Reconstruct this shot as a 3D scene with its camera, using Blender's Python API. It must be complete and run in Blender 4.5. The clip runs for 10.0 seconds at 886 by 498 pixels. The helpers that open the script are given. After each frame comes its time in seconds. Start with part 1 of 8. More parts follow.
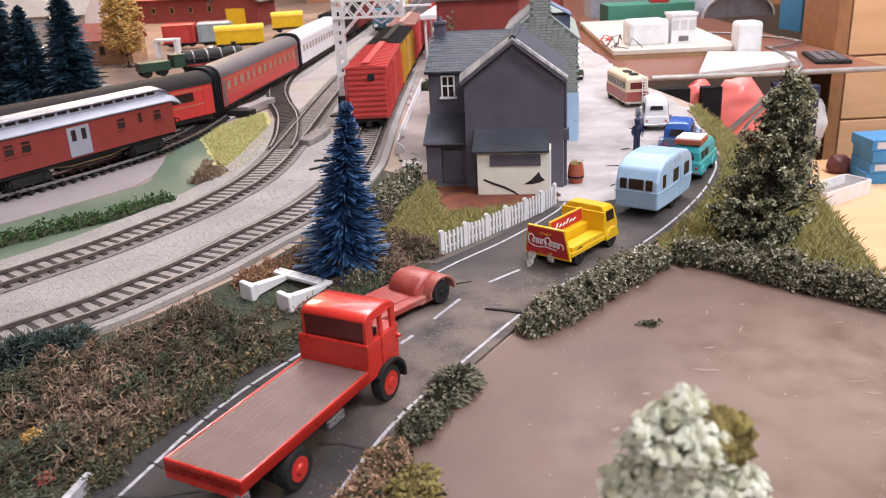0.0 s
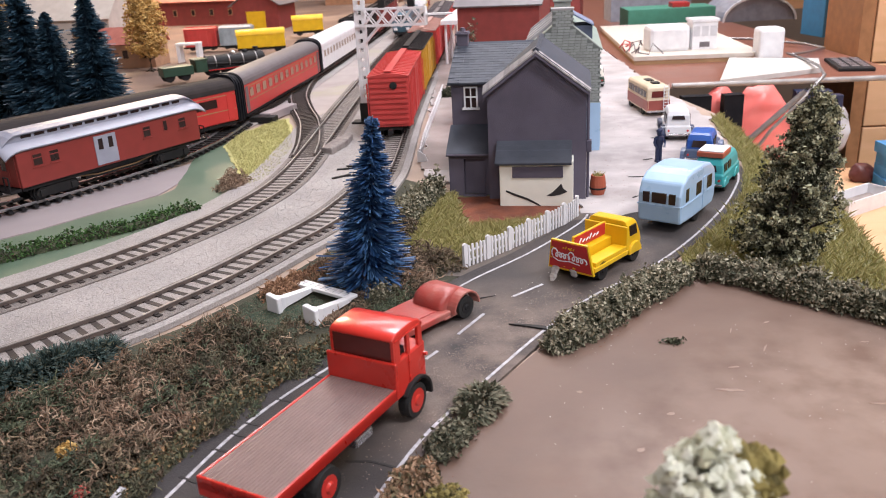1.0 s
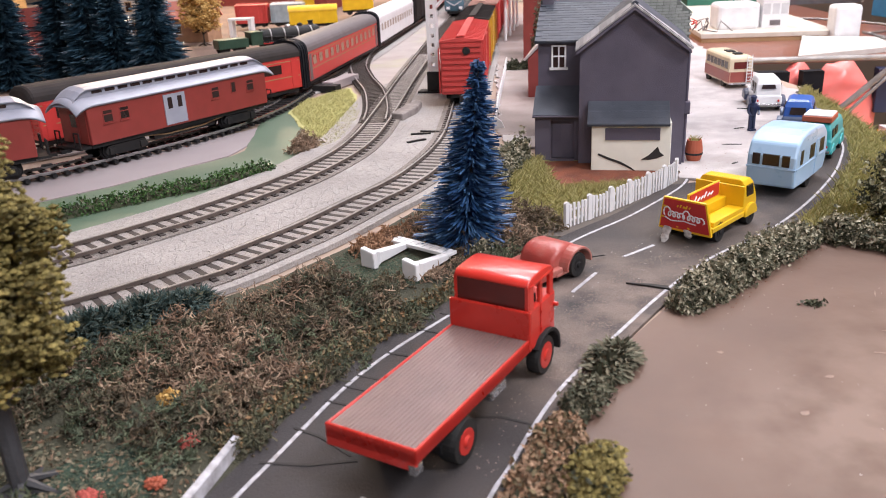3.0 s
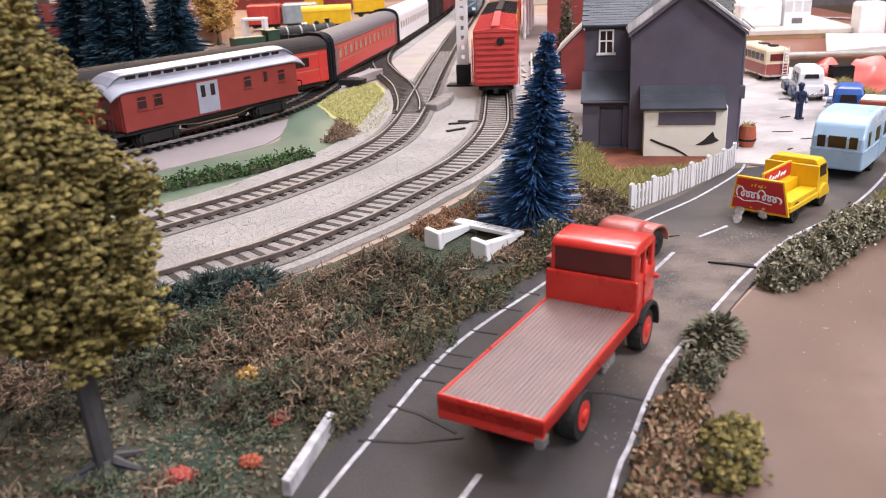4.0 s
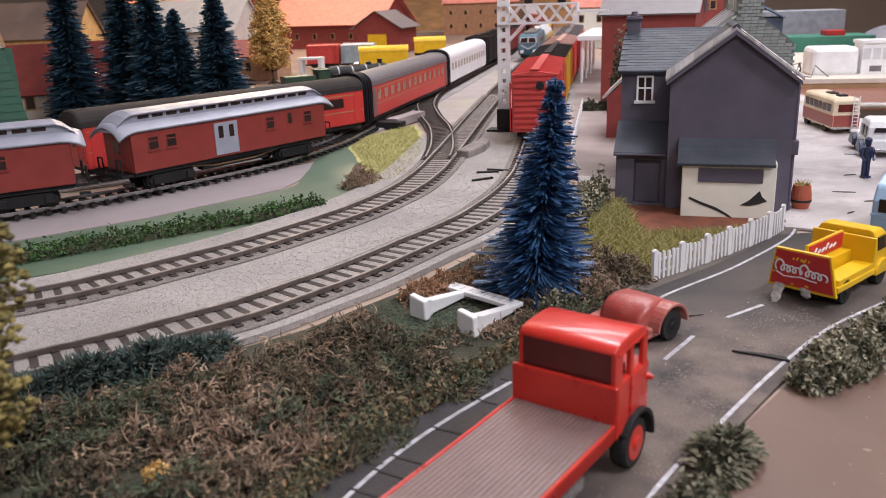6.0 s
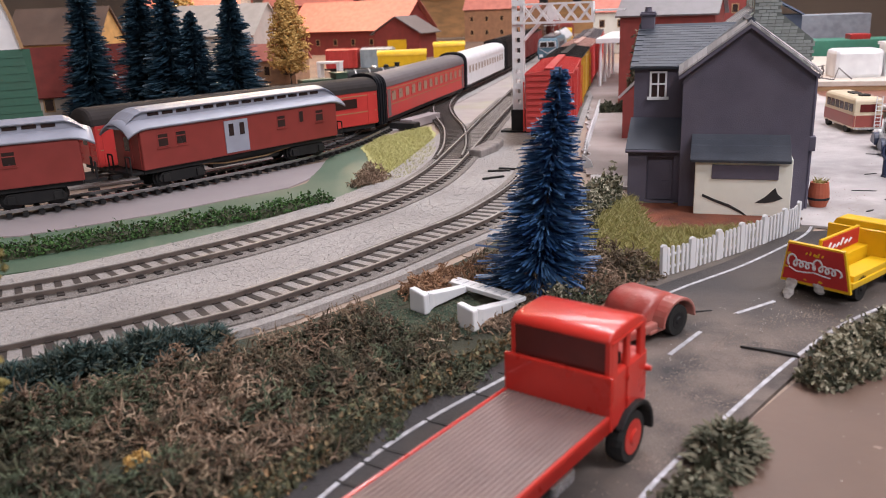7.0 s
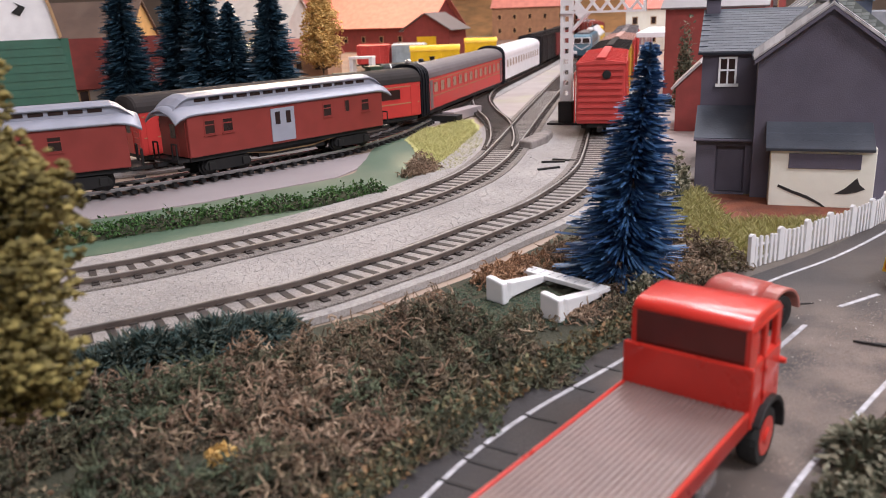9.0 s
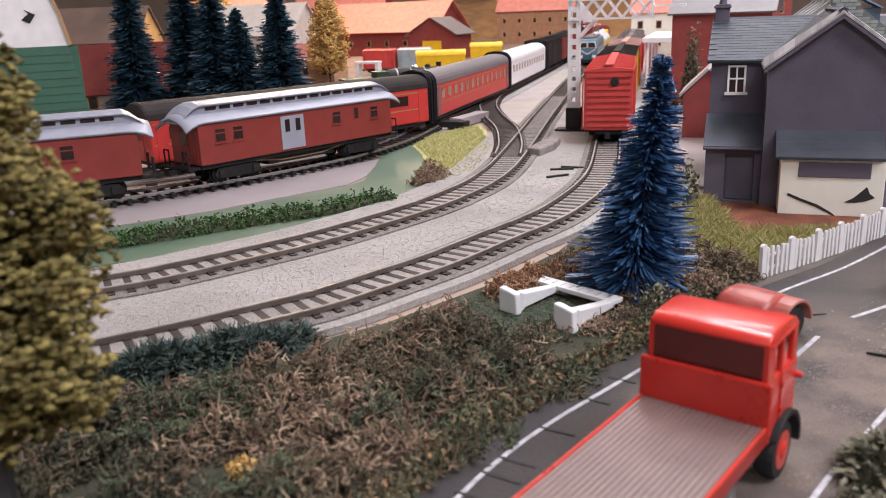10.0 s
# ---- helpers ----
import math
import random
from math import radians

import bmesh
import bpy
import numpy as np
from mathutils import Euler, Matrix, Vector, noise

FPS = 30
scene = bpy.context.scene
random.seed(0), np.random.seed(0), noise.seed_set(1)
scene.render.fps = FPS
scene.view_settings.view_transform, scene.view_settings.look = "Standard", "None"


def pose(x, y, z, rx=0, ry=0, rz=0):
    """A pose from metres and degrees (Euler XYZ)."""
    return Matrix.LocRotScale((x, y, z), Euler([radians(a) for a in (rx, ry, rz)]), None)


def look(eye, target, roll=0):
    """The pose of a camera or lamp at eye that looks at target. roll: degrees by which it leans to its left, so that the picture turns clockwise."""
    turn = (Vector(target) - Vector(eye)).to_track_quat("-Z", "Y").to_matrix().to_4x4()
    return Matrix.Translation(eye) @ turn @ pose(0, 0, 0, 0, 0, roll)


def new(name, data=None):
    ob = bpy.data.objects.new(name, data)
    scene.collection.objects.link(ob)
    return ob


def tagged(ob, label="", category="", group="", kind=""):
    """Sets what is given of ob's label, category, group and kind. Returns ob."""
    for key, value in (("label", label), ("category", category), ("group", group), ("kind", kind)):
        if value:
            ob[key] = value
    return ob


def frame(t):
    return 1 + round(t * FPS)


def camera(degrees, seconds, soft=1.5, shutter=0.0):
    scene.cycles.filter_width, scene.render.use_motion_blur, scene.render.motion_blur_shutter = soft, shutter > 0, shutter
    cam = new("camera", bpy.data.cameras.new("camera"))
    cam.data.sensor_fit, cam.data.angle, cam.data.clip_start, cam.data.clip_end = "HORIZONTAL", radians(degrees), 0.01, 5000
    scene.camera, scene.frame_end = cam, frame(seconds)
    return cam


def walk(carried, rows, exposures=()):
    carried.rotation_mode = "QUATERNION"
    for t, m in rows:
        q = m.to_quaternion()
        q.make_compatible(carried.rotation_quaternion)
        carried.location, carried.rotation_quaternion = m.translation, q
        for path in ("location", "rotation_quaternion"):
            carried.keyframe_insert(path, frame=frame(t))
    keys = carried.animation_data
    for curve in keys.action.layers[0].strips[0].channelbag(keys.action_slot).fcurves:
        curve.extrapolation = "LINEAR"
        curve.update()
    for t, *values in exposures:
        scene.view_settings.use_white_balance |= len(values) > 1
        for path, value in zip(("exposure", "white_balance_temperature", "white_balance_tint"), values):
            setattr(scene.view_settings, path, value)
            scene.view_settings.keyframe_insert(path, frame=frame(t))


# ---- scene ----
cam = camera(56.8, 10.0, 1.0)
# time, eye, point looked at, roll
ROWS = [
    (0.0, (-0.00026, 0.00287, 0.14209), (-0.01735, 0.94027, -0.20574), -3.037),
    (0.5, (-0.00007, 0.00277, 0.14598), (-0.02529, 0.93979, -0.20239), -2.985),
    (1.0, (-0.00358, 0.00228, 0.14947), (-0.04010, 0.93935, -0.19776), -3.038),
    (1.5, (-0.01206, 0.00516, 0.14730), (-0.06003, 0.94100, -0.20184), -3.037),
    (2.0, (-0.02399, 0.00603, 0.14286), (-0.08395, 0.93937, -0.21110), -2.780),
    (3.5, (-0.05054, 0.02214, 0.11867), (-0.12472, 0.95517, -0.23340), -2.665),
    (4.0, (-0.06659, 0.02460, 0.11246), (-0.13478, 0.96174, -0.22975), -2.571),
    (4.5, (-0.05291, 0.04324, 0.11127), (-0.12572, 0.98402, -0.21981), -2.533),
    (5.0, (-0.04374, 0.05399, 0.11250), (-0.14636, 0.99630, -0.20613), -2.391),
    (5.5, (-0.04030, 0.06148, 0.11073), (-0.17532, 1.00349, -0.19648), -2.294),
    (6.0, (-0.04028, 0.06658, 0.10901), (-0.19296, 1.01004, -0.18521), -2.068),
    (7.5, (-0.03170, 0.07857, 0.09771), (-0.22192, 1.01871, -0.18505), -2.376),
    (8.0, (-0.04204, 0.08588, 0.09522), (-0.23860, 1.02427, -0.18903), -2.380),
    (8.5, (-0.05179, 0.08322, 0.09486), (-0.24988, 1.02146, -0.18880), -2.215),
    (9.0, (-0.05621, 0.08217, 0.09314), (-0.25789, 1.02029, -0.18840), -2.063),
    (9.5, (-0.05695, 0.08180, 0.09552), (-0.26118, 1.01988, -0.18427), -2.037),
    (10.0, (-0.05898, 0.08067, 0.09631), (-0.26539, 1.01873, -0.18196), -2.157),
]
cam.data.dof.use_dof = True
cam.data.dof.focus_distance = 0.42
cam.data.dof.aperture_fstop = 31
walk(cam, [(t, look(eye, target, roll)) for t, eye, target, roll in ROWS], [(0.0, 0.0), (2.0, 0.02), (4.0, 0.25), (4.6, 0.12), (5.2, -0.03), (6.0, -0.24), (7.5, -0.22), (9.0, -0.04), (10.0, -0.02)])

# all building lengths below are centimetres; CM turns them into metres
CM = 0.01
rng = random.Random(7)
TAU = 2 * math.pi


# ---- world, room light ----
world = bpy.data.worlds.new("room_air")
scene.world = world
world.use_nodes = True
world.node_tree.nodes["Background"].inputs[0].default_value = (0.9, 0.93, 1.0, 1)
world.node_tree.nodes["Background"].inputs[1].default_value = 0.012


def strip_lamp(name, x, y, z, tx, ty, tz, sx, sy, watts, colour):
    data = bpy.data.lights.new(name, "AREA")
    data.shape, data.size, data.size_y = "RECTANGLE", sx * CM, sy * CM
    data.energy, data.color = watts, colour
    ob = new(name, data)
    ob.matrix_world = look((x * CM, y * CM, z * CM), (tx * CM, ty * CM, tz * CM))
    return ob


# Assumed ceiling lights, out of view; no fittings are modelled.
strip_lamp("unseen_ceiling_lamp", 24, 120, 143, 22, 119, 0, 130, 22, 27.5, (0.955, 0.935, 1.0))
strip_lamp("unseen_ceiling_lamp", 0, 245, 143, -4, 235, 0, 150, 22, 17, (0.98, 0.92, 0.94))
# Fill from behind the viewer, added to brighten surfaces that face it.
strip_lamp("unseen_ceiling_lamp", 15, -150, 143, 13, -120, 100, 150, 22, 18, (0.95, 0.93, 1.0))
# Fill added from the right; no such lamp is known there.
strip_lamp("right_fill_lamp", 75, 2, 115, 38, 90, 0, 60, 20, 19.5, (0.96, 0.945, 1.0))
# Unseen warm lamp, assumed from the orange glow over the village.
strip_lamp("unseen_warm_lamp", -75, 190, 62, -66, 160, 0, 40, 15, 11.5, (1.0, 0.74, 0.5))


# ---- materials ----
def mat(name, c1, c2=None, rough=0.55, metal=0.0, scale=90, fine=900, bump=0.15, rnd=0.0, island=None, spec=0.5, coat=0.0, stretch=None, grime=None, grime_at=(0.5, 0.7)):
    m = bpy.data.materials.new(name)
    m.use_nodes = True
    nt = m.node_tree
    n, l = nt.nodes, nt.links
    p = n["Principled BSDF"]
    tc = n.new("ShaderNodeTexCoord")
    src = tc.outputs["Object"]
    if stretch:
        mp = n.new("ShaderNodeMapping")
        mp.inputs["Scale"].default_value = stretch
        l.new(src, mp.inputs[0])
        src = mp.outputs[0]
    c2 = c2 or tuple(v * 0.72 for v in c1)
    n1 = n.new("ShaderNodeTexNoise")
    n1.inputs["Scale"].default_value = scale
    n1.inputs["Detail"].default_value = 4
    l.new(src, n1.inputs["Vector"])
    n2 = n.new("ShaderNodeTexNoise")
    n2.inputs["Scale"].default_value = fine
    n2.inputs["Detail"].default_value = 2
    l.new(src, n2.inputs["Vector"])
    ramp = n.new("ShaderNodeValToRGB")
    ramp.color_ramp.elements[0].position, ramp.color_ramp.elements[1].position = 0.32, 0.68
    ramp.color_ramp.elements[0].color, ramp.color_ramp.elements[1].color = (*c2, 1), (*c1, 1)
    l.new(n1.outputs[0], ramp.inputs[0])
    col = ramp.outputs[0]
    if island:
        geo = n.new("ShaderNodeNewGeometry")
        r2 = n.new("ShaderNodeValToRGB")
        r2.color_ramp.interpolation = "LINEAR"
        els = r2.color_ramp.elements
        while len(els) < len(island):
            els.new(0.5)
        for i, c in enumerate(island):
            els[i].position = i / max(1, len(island) - 1)
            els[i].color = (*c, 1)
        l.new(geo.outputs["Random Per Island"], r2.inputs[0])
        mx = n.new("ShaderNodeMix")
        mx.data_type, mx.blend_type = "RGBA", "MIX"
        mx.inputs[0].default_value = 0.7
        l.new(col, mx.inputs[6])
        l.new(r2.outputs[0], mx.inputs[7])
        col = mx.outputs[2]
    if grime:
        n3 = n.new("ShaderNodeTexNoise")
        n3.inputs["Scale"].default_value = scale * 0.35
        n3.inputs["Detail"].default_value = 6
        l.new(src, n3.inputs["Vector"])
        r3 = n.new("ShaderNodeValToRGB")
        r3.color_ramp.elements[0].position, r3.color_ramp.elements[1].position = grime_at
        r3.color_ramp.elements[0].color, r3.color_ramp.elements[1].color = (0, 0, 0, 1), (0.7, 0.7, 0.7, 1)
        l.new(n3.outputs[0], r3.inputs[0])
        mg = n.new("ShaderNodeMix")
        mg.data_type = "RGBA"
        l.new(r3.outputs[0], mg.inputs[0])
        l.new(col, mg.inputs[6])
        mg.inputs[7].default_value = (*grime, 1)
        col = mg.outputs[2]
    if rnd:
        oi = n.new("ShaderNodeObjectInfo")
        hs = n.new("ShaderNodeHueSaturation")
        mr = n.new("ShaderNodeMapRange")
        mr.inputs[3].default_value, mr.inputs[4].default_value = 1 - rnd, 1 + rnd
        l.new(oi.outputs["Random"], mr.inputs[0])
        l.new(mr.outputs[0], hs.inputs["Value"])
        l.new(col, hs.inputs["Color"])
        col = hs.outputs[0]
    l.new(col, p.inputs["Base Color"])
    rr = n.new("ShaderNodeMapRange")
    rr.inputs[3].default_value, rr.inputs[4].default_value = max(0.02, rough - 0.1), min(1, rough + 0.1)
    l.new(n1.outputs[0], rr.inputs[0])
    l.new(rr.outputs[0], p.inputs["Roughness"])
    p.inputs["Metallic"].default_value = metal
    p.inputs["Specular IOR Level"].default_value = spec
    p.inputs["Coat Weight"].default_value = coat
    if bump:
        b = n.new("ShaderNodeBump")
        b.inputs["Strength"].default_value = bump
        b.inputs["Distance"].default_value = 0.0006
        l.new(n2.outputs[0], b.inputs["Height"])
        l.new(b.outputs[0], p.inputs["Normal"])
    return m


def gravel_mat(name, stops, scale, bump, rough=0.85):
    m = bpy.data.materials.new(name)
    m.use_nodes = True
    n, l = m.node_tree.nodes, m.node_tree.links
    p = n["Principled BSDF"]
    tc = n.new("ShaderNodeTexCoord")
    v = n.new("ShaderNodeTexVoronoi")
    v.inputs["Scale"].default_value = scale
    l.new(tc.outputs["Object"], v.inputs["Vector"])
    sep = n.new("ShaderNodeSeparateColor")
    l.new(v.outputs["Color"], sep.inputs[0])
    r = n.new("ShaderNodeValToRGB")
    els = r.color_ramp.elements
    while len(els) < len(stops):
        els.new(0.5)
    for i, c in enumerate(stops):
        els[i].position, els[i].color = i / (len(stops) - 1), (*c, 1)
    l.new(sep.outputs[0], r.inputs[0])
    big = n.new("ShaderNodeTexNoise")
    big.inputs["Scale"].default_value, big.inputs["Detail"].default_value = 18, 5
    l.new(tc.outputs["Object"], big.inputs["Vector"])
    hs = n.new("ShaderNodeHueSaturation")
    mr = n.new("ShaderNodeMapRange")
    mr.inputs[1].default_value, mr.inputs[2].default_value = 0.3, 0.7
    mr.inputs[3].default_value, mr.inputs[4].default_value = 0.8, 1.15
    l.new(big.outputs[0], mr.inputs[0])
    l.new(mr.outputs[0], hs.inputs["Value"])
    l.new(r.outputs[0], hs.inputs["Color"])
    l.new(hs.outputs[0], p.inputs["Base Color"])
    p.inputs["Roughness"].default_value = rough
    b = n.new("ShaderNodeBump")
    b.inputs["Strength"].default_value, b.inputs["Distance"].default_value = bump, 0.0008
    b.invert = True
    l.new(v.outputs["Distance"], b.inputs["Height"])
    l.new(b.outputs[0], p.inputs["Normal"])
    return m


RED = mat("scarlet_enamel", (0.62, 0.035, 0.025), (0.52, 0.028, 0.02), rough=0.3, bump=0.03, coat=0.3)
REDWORN = mat("worn_red_enamel", (0.45, 0.06, 0.05), (0.32, 0.065, 0.055), rough=0.4, bump=0.2, grime=(0.36, 0.24, 0.2), grime_at=(0.46, 0.64))
BEDGREY = mat("brown_grey_plank_deck", (0.205, 0.138, 0.128), (0.165, 0.11, 0.102), rough=0.4, bump=0.15)
BLACK = mat("black_plastic", (0.012, 0.012, 0.014), (0.022, 0.021, 0.021), rough=0.58, spec=0.25, bump=0.1)
TYRE = mat("black_rubber", (0.012, 0.012, 0.013), (0.02, 0.02, 0.02), rough=0.7, bump=0.3)
DARKGLASS = mat("dark_window_void", (0.02, 0.012, 0.012), (0.035, 0.02, 0.018), rough=0.25, bump=0.0)
CHROME = mat("bright_metal", (0.6, 0.6, 0.62), rough=0.25, metal=0.9, bump=0.05)
YELLOW = mat("canary_enamel", (0.8, 0.5, 0.015), (0.7, 0.42, 0.012), rough=0.35, bump=0.05)
SIGNRED = mat("sign_red", (0.55, 0.03, 0.03), (0.45, 0.025, 0.025), rough=0.45, bump=0.05)
WHITE = mat("white_plastic", (0.8, 0.8, 0.82), (0.7, 0.7, 0.73), rough=0.4, bump=0.08)
WHITEPAINT = mat("white_road_paint", (0.55, 0.55, 0.6), (0.28, 0.27, 0.29), rough=0.6, bump=0.2, scale=300)
SKYBLUE = mat("pale_blue_enamel", (0.42, 0.6, 0.82), (0.37, 0.55, 0.77), rough=0.3, bump=0.03, coat=0.2)
TEAL = mat("turquoise_enamel", (0.05, 0.4, 0.42), (0.04, 0.33, 0.36), rough=0.35, bump=0.04)
BLUE = mat("royal_blue_enamel", (0.03, 0.12, 0.45), (0.025, 0.09, 0.36), rough=0.35, bump=0.04)
NAVY = mat("navy_enamel", (0.02, 0.03, 0.08), rough=0.35, bump=0.04)
CREAM = mat("cream_paint", (0.84, 0.83, 0.75), (0.76, 0.75, 0.67), rough=0.55, bump=0.1)
HOUSEWALL = mat("dark_slate_blue_render", (0.105, 0.092, 0.13), (0.084, 0.074, 0.105), rough=0.72, bump=0.25, fine=1800, grime=(0.122, 0.108, 0.145))
SLATE = mat("slate_roof", (0.066, 0.074, 0.096), (0.045, 0.052, 0.07), rough=0.62, spec=0.35, bump=0.15, rnd=0.2)
VERGE = mat("pale_grey_ridge_tile", (0.42, 0.4, 0.41), (0.3, 0.29, 0.3), rough=0.6, bump=0.15, rnd=0.3)
STONE2 = mat("grey_stone_wall", (0.36, 0.385, 0.37), (0.25, 0.27, 0.262), rough=0.8, bump=0.3, rnd=0.12)
ROOF2 = mat("green_grey_roof", (0.32, 0.38, 0.34), (0.22, 0.28, 0.25), rough=0.7, bump=0.2, rnd=0.2)
BRICKRED = mat("dark_red_brick_paint", (0.26, 0.045, 0.04), (0.2, 0.035, 0.03), rough=0.7, bump=0.2)
TERRA = mat("terracotta", (0.42, 0.1, 0.05), (0.34, 0.08, 0.04), rough=0.6, bump=0.15)
SOIL = mat("red_brown_soil", (0.24, 0.075, 0.04), (0.14, 0.045, 0.028), rough=0.95, bump=1.0, fine=1500)
ASPHALT = mat("road_asphalt", (0.054, 0.049, 0.051), (0.031, 0.028, 0.03), rough=0.68, spec=0.3, bump=0.45, fine=2200, scale=22, grime=(0.1, 0.082, 0.072), grime_at=(0.44, 0.66))


def dust_stain(m, x, y, reach, colour):
    """A worn dusty stain with an uneven edge, round the place x, y."""
    n, l = m.node_tree.nodes, m.node_tree.links
    base = n["Principled BSDF"].inputs["Base Color"]
    was = base.links[0].from_socket
    tc = n.new("ShaderNodeTexCoord")
    away = n.new("ShaderNodeVectorMath")
    away.operation = "DISTANCE"
    away.inputs[1].default_value = (x * CM, y * CM, 0)
    l.new(tc.outputs["Object"], away.inputs[0])
    near = n.new("ShaderNodeMapRange")
    near.inputs[1].default_value, near.inputs[2].default_value = reach * CM, reach * CM * 0.25
    l.new(away.outputs["Value"], near.inputs[0])
    rough = n.new("ShaderNodeTexNoise")
    rough.inputs["Scale"].default_value, rough.inputs["Detail"].default_value = 60, 8
    l.new(tc.outputs["Object"], rough.inputs["Vector"])
    edge = n.new("ShaderNodeMapRange")
    edge.inputs[1].default_value, edge.inputs[2].default_value = 0.3, 0.6
    l.new(rough.outputs[0], edge.inputs[0])
    amount = n.new("ShaderNodeMath")
    amount.operation = "MULTIPLY"
    l.new(near.outputs[0], amount.inputs[0])
    l.new(edge.outputs[0], amount.inputs[1])
    mx = n.new("ShaderNodeMix")
    mx.data_type = "RGBA"
    l.new(amount.outputs[0], mx.inputs[0])
    l.new(was, mx.inputs[6])
    mx.inputs[7].default_value = (*colour, 1)
    l.new(mx.outputs[2], base)


dust_stain(ASPHALT, 0.4, 29.6, 7.0, (0.19, 0.15, 0.132))
dust_stain(ASPHALT, -2.4, 25.6, 4.5, (0.16, 0.126, 0.11))
dust_stain(ASPHALT, 6.5, 38.5, 5.0, (0.11, 0.09, 0.082))
FIELD = mat("brown_painted_field", (0.168, 0.106, 0.08), (0.105, 0.066, 0.051), rough=0.48, spec=0.35, bump=0.12, scale=14, fine=260, grime=(0.22, 0.15, 0.118))
YARD = mat("pale_concrete_yard", (0.5, 0.46, 0.462), (0.34, 0.308, 0.31), rough=0.65, bump=0.4, scale=34, fine=1200, grime=(0.58, 0.55, 0.552))
dust_stain(YARD, 12.5, 58.0, 6.0, (0.27, 0.245, 0.25))
dust_stain(YARD, 9.5, 49.5, 4.5, (0.3, 0.27, 0.265))
dust_stain(YARD, 14.5, 70.0, 7.0, (0.3, 0.27, 0.275))
PINKGREY = mat("pale_grey_apron", (0.36, 0.32, 0.33), (0.29, 0.255, 0.265), rough=0.55, bump=0.1, scale=18)
GREENBASE = mat("grey_green_base_paint", (0.1, 0.155, 0.105), (0.07, 0.115, 0.075), rough=0.6, bump=0.15, scale=20, grime=(0.2, 0.22, 0.15))
BASE = mat("baseboard_tan_paint", (0.4, 0.3, 0.24), (0.32, 0.24, 0.19), rough=0.7, bump=0.2, scale=25)
BALLAST = gravel_mat("grey_ballast", [(0.265, 0.244, 0.236), (0.33, 0.307, 0.3), (0.39, 0.366, 0.36), (0.3, 0.278, 0.27)], 1500, 0.25)
STONES = mat("loose_ballast_stones", (0.36, 0.335, 0.328), (0.31, 0.287, 0.28), rough=0.85, bump=0.1, island=[(0.28, 0.26, 0.25), (0.345, 0.322, 0.315), (0.42, 0.395, 0.39), (0.31, 0.288, 0.28)])
SLEEPER = mat("dark_brown_sleeper", (0.05, 0.037, 0.033), (0.03, 0.023, 0.021), rough=0.75, bump=0.3, rnd=0.3)
RAIL = mat("nickel_rail_brown_side", (0.15, 0.115, 0.1), (0.09, 0.07, 0.062), rough=0.6, metal=0.15, bump=0.1)
RAILTOP = mat("polished_rail_head", (0.36, 0.335, 0.325), (0.2, 0.18, 0.17), rough=0.5, metal=0.2, bump=0.05)
COACHRED = mat("maroon_coach_paint", (0.25, 0.036, 0.031), (0.21, 0.031, 0.026), rough=0.5, bump=0.06)
ORANGERED = mat("tuscan_orange_red", (0.57, 0.05, 0.046), (0.48, 0.042, 0.04), rough=0.4, bump=0.05)
ROOFGREY = mat("blue_grey_coach_roof", (0.32, 0.33, 0.4), (0.27, 0.28, 0.34), rough=0.4, bump=0.08)
ROOFDARK = mat("dark_brown_coach_roof", (0.036, 0.03, 0.03), (0.024, 0.02, 0.02), rough=0.8, spec=0.2, bump=0.1)
ROOFMID = mat("mid_grey_coach_roof", (0.16, 0.14, 0.15), (0.12, 0.105, 0.11), rough=0.5, bump=0.1)
SILVER = mat("silver_coach_side", (0.86, 0.87, 0.9), (0.76, 0.77, 0.8), rough=0.35, bump=0.05)
BOXRED = mat("boxcar_red", (0.58, 0.06, 0.055), (0.48, 0.05, 0.045), rough=0.5, bump=0.08)
LOCOBLUE = mat("locomotive_steel_blue", (0.075, 0.16, 0.22), (0.06, 0.13, 0.18), rough=0.4, bump=0.05)
HOPPER = mat("pale_grey_hopper", (0.6, 0.6, 0.63), (0.5, 0.5, 0.53), rough=0.45, bump=0.06)
GREENLOCO = mat("dark_green_engine", (0.025, 0.065, 0.042), (0.018, 0.05, 0.03), rough=0.45, bump=0.06)
WOODORANGE = mat("varnished_orange_wood", (0.74, 0.45, 0.26), (0.66, 0.39, 0.21), rough=0.42, bump=0.08, stretch=(1, 8, 8), scale=12)
TABLEWOOD = mat("red_brown_bench_top", (0.25, 0.1, 0.07), (0.19, 0.075, 0.05), rough=0.35, bump=0.08, stretch=(1, 6, 1), scale=14)
PLY = mat("pale_plywood", (0.64, 0.58, 0.52), (0.56, 0.5, 0.43), rough=0.6, bump=0.1, stretch=(1, 6, 1))
ROOMWALL = mat("warm_grey_room_wall", (0.33, 0.26, 0.21), (0.28, 0.22, 0.18), rough=0.8, bump=0.1, scale=3, fine=60)
CEILING = mat("white_ceiling_paint", (0.8, 0.78, 0.75), (0.74, 0.72, 0.69), rough=0.85, bump=0.05, scale=4, fine=80)
FLOORM = mat("brown_carpet", (0.14, 0.09, 0.07), (0.1, 0.065, 0.05), rough=0.95, bump=0.4, scale=10, fine=300)
BLUENEEDLE = mat("navy_blue_bristle", (0.022, 0.065, 0.18), (0.015, 0.045, 0.125), rough=0.42, bump=0, island=[(0.014, 0.042, 0.115), (0.028, 0.085, 0.22), (0.1, 0.21, 0.38), (0.02, 0.066, 0.17), (0.05, 0.13, 0.28)])
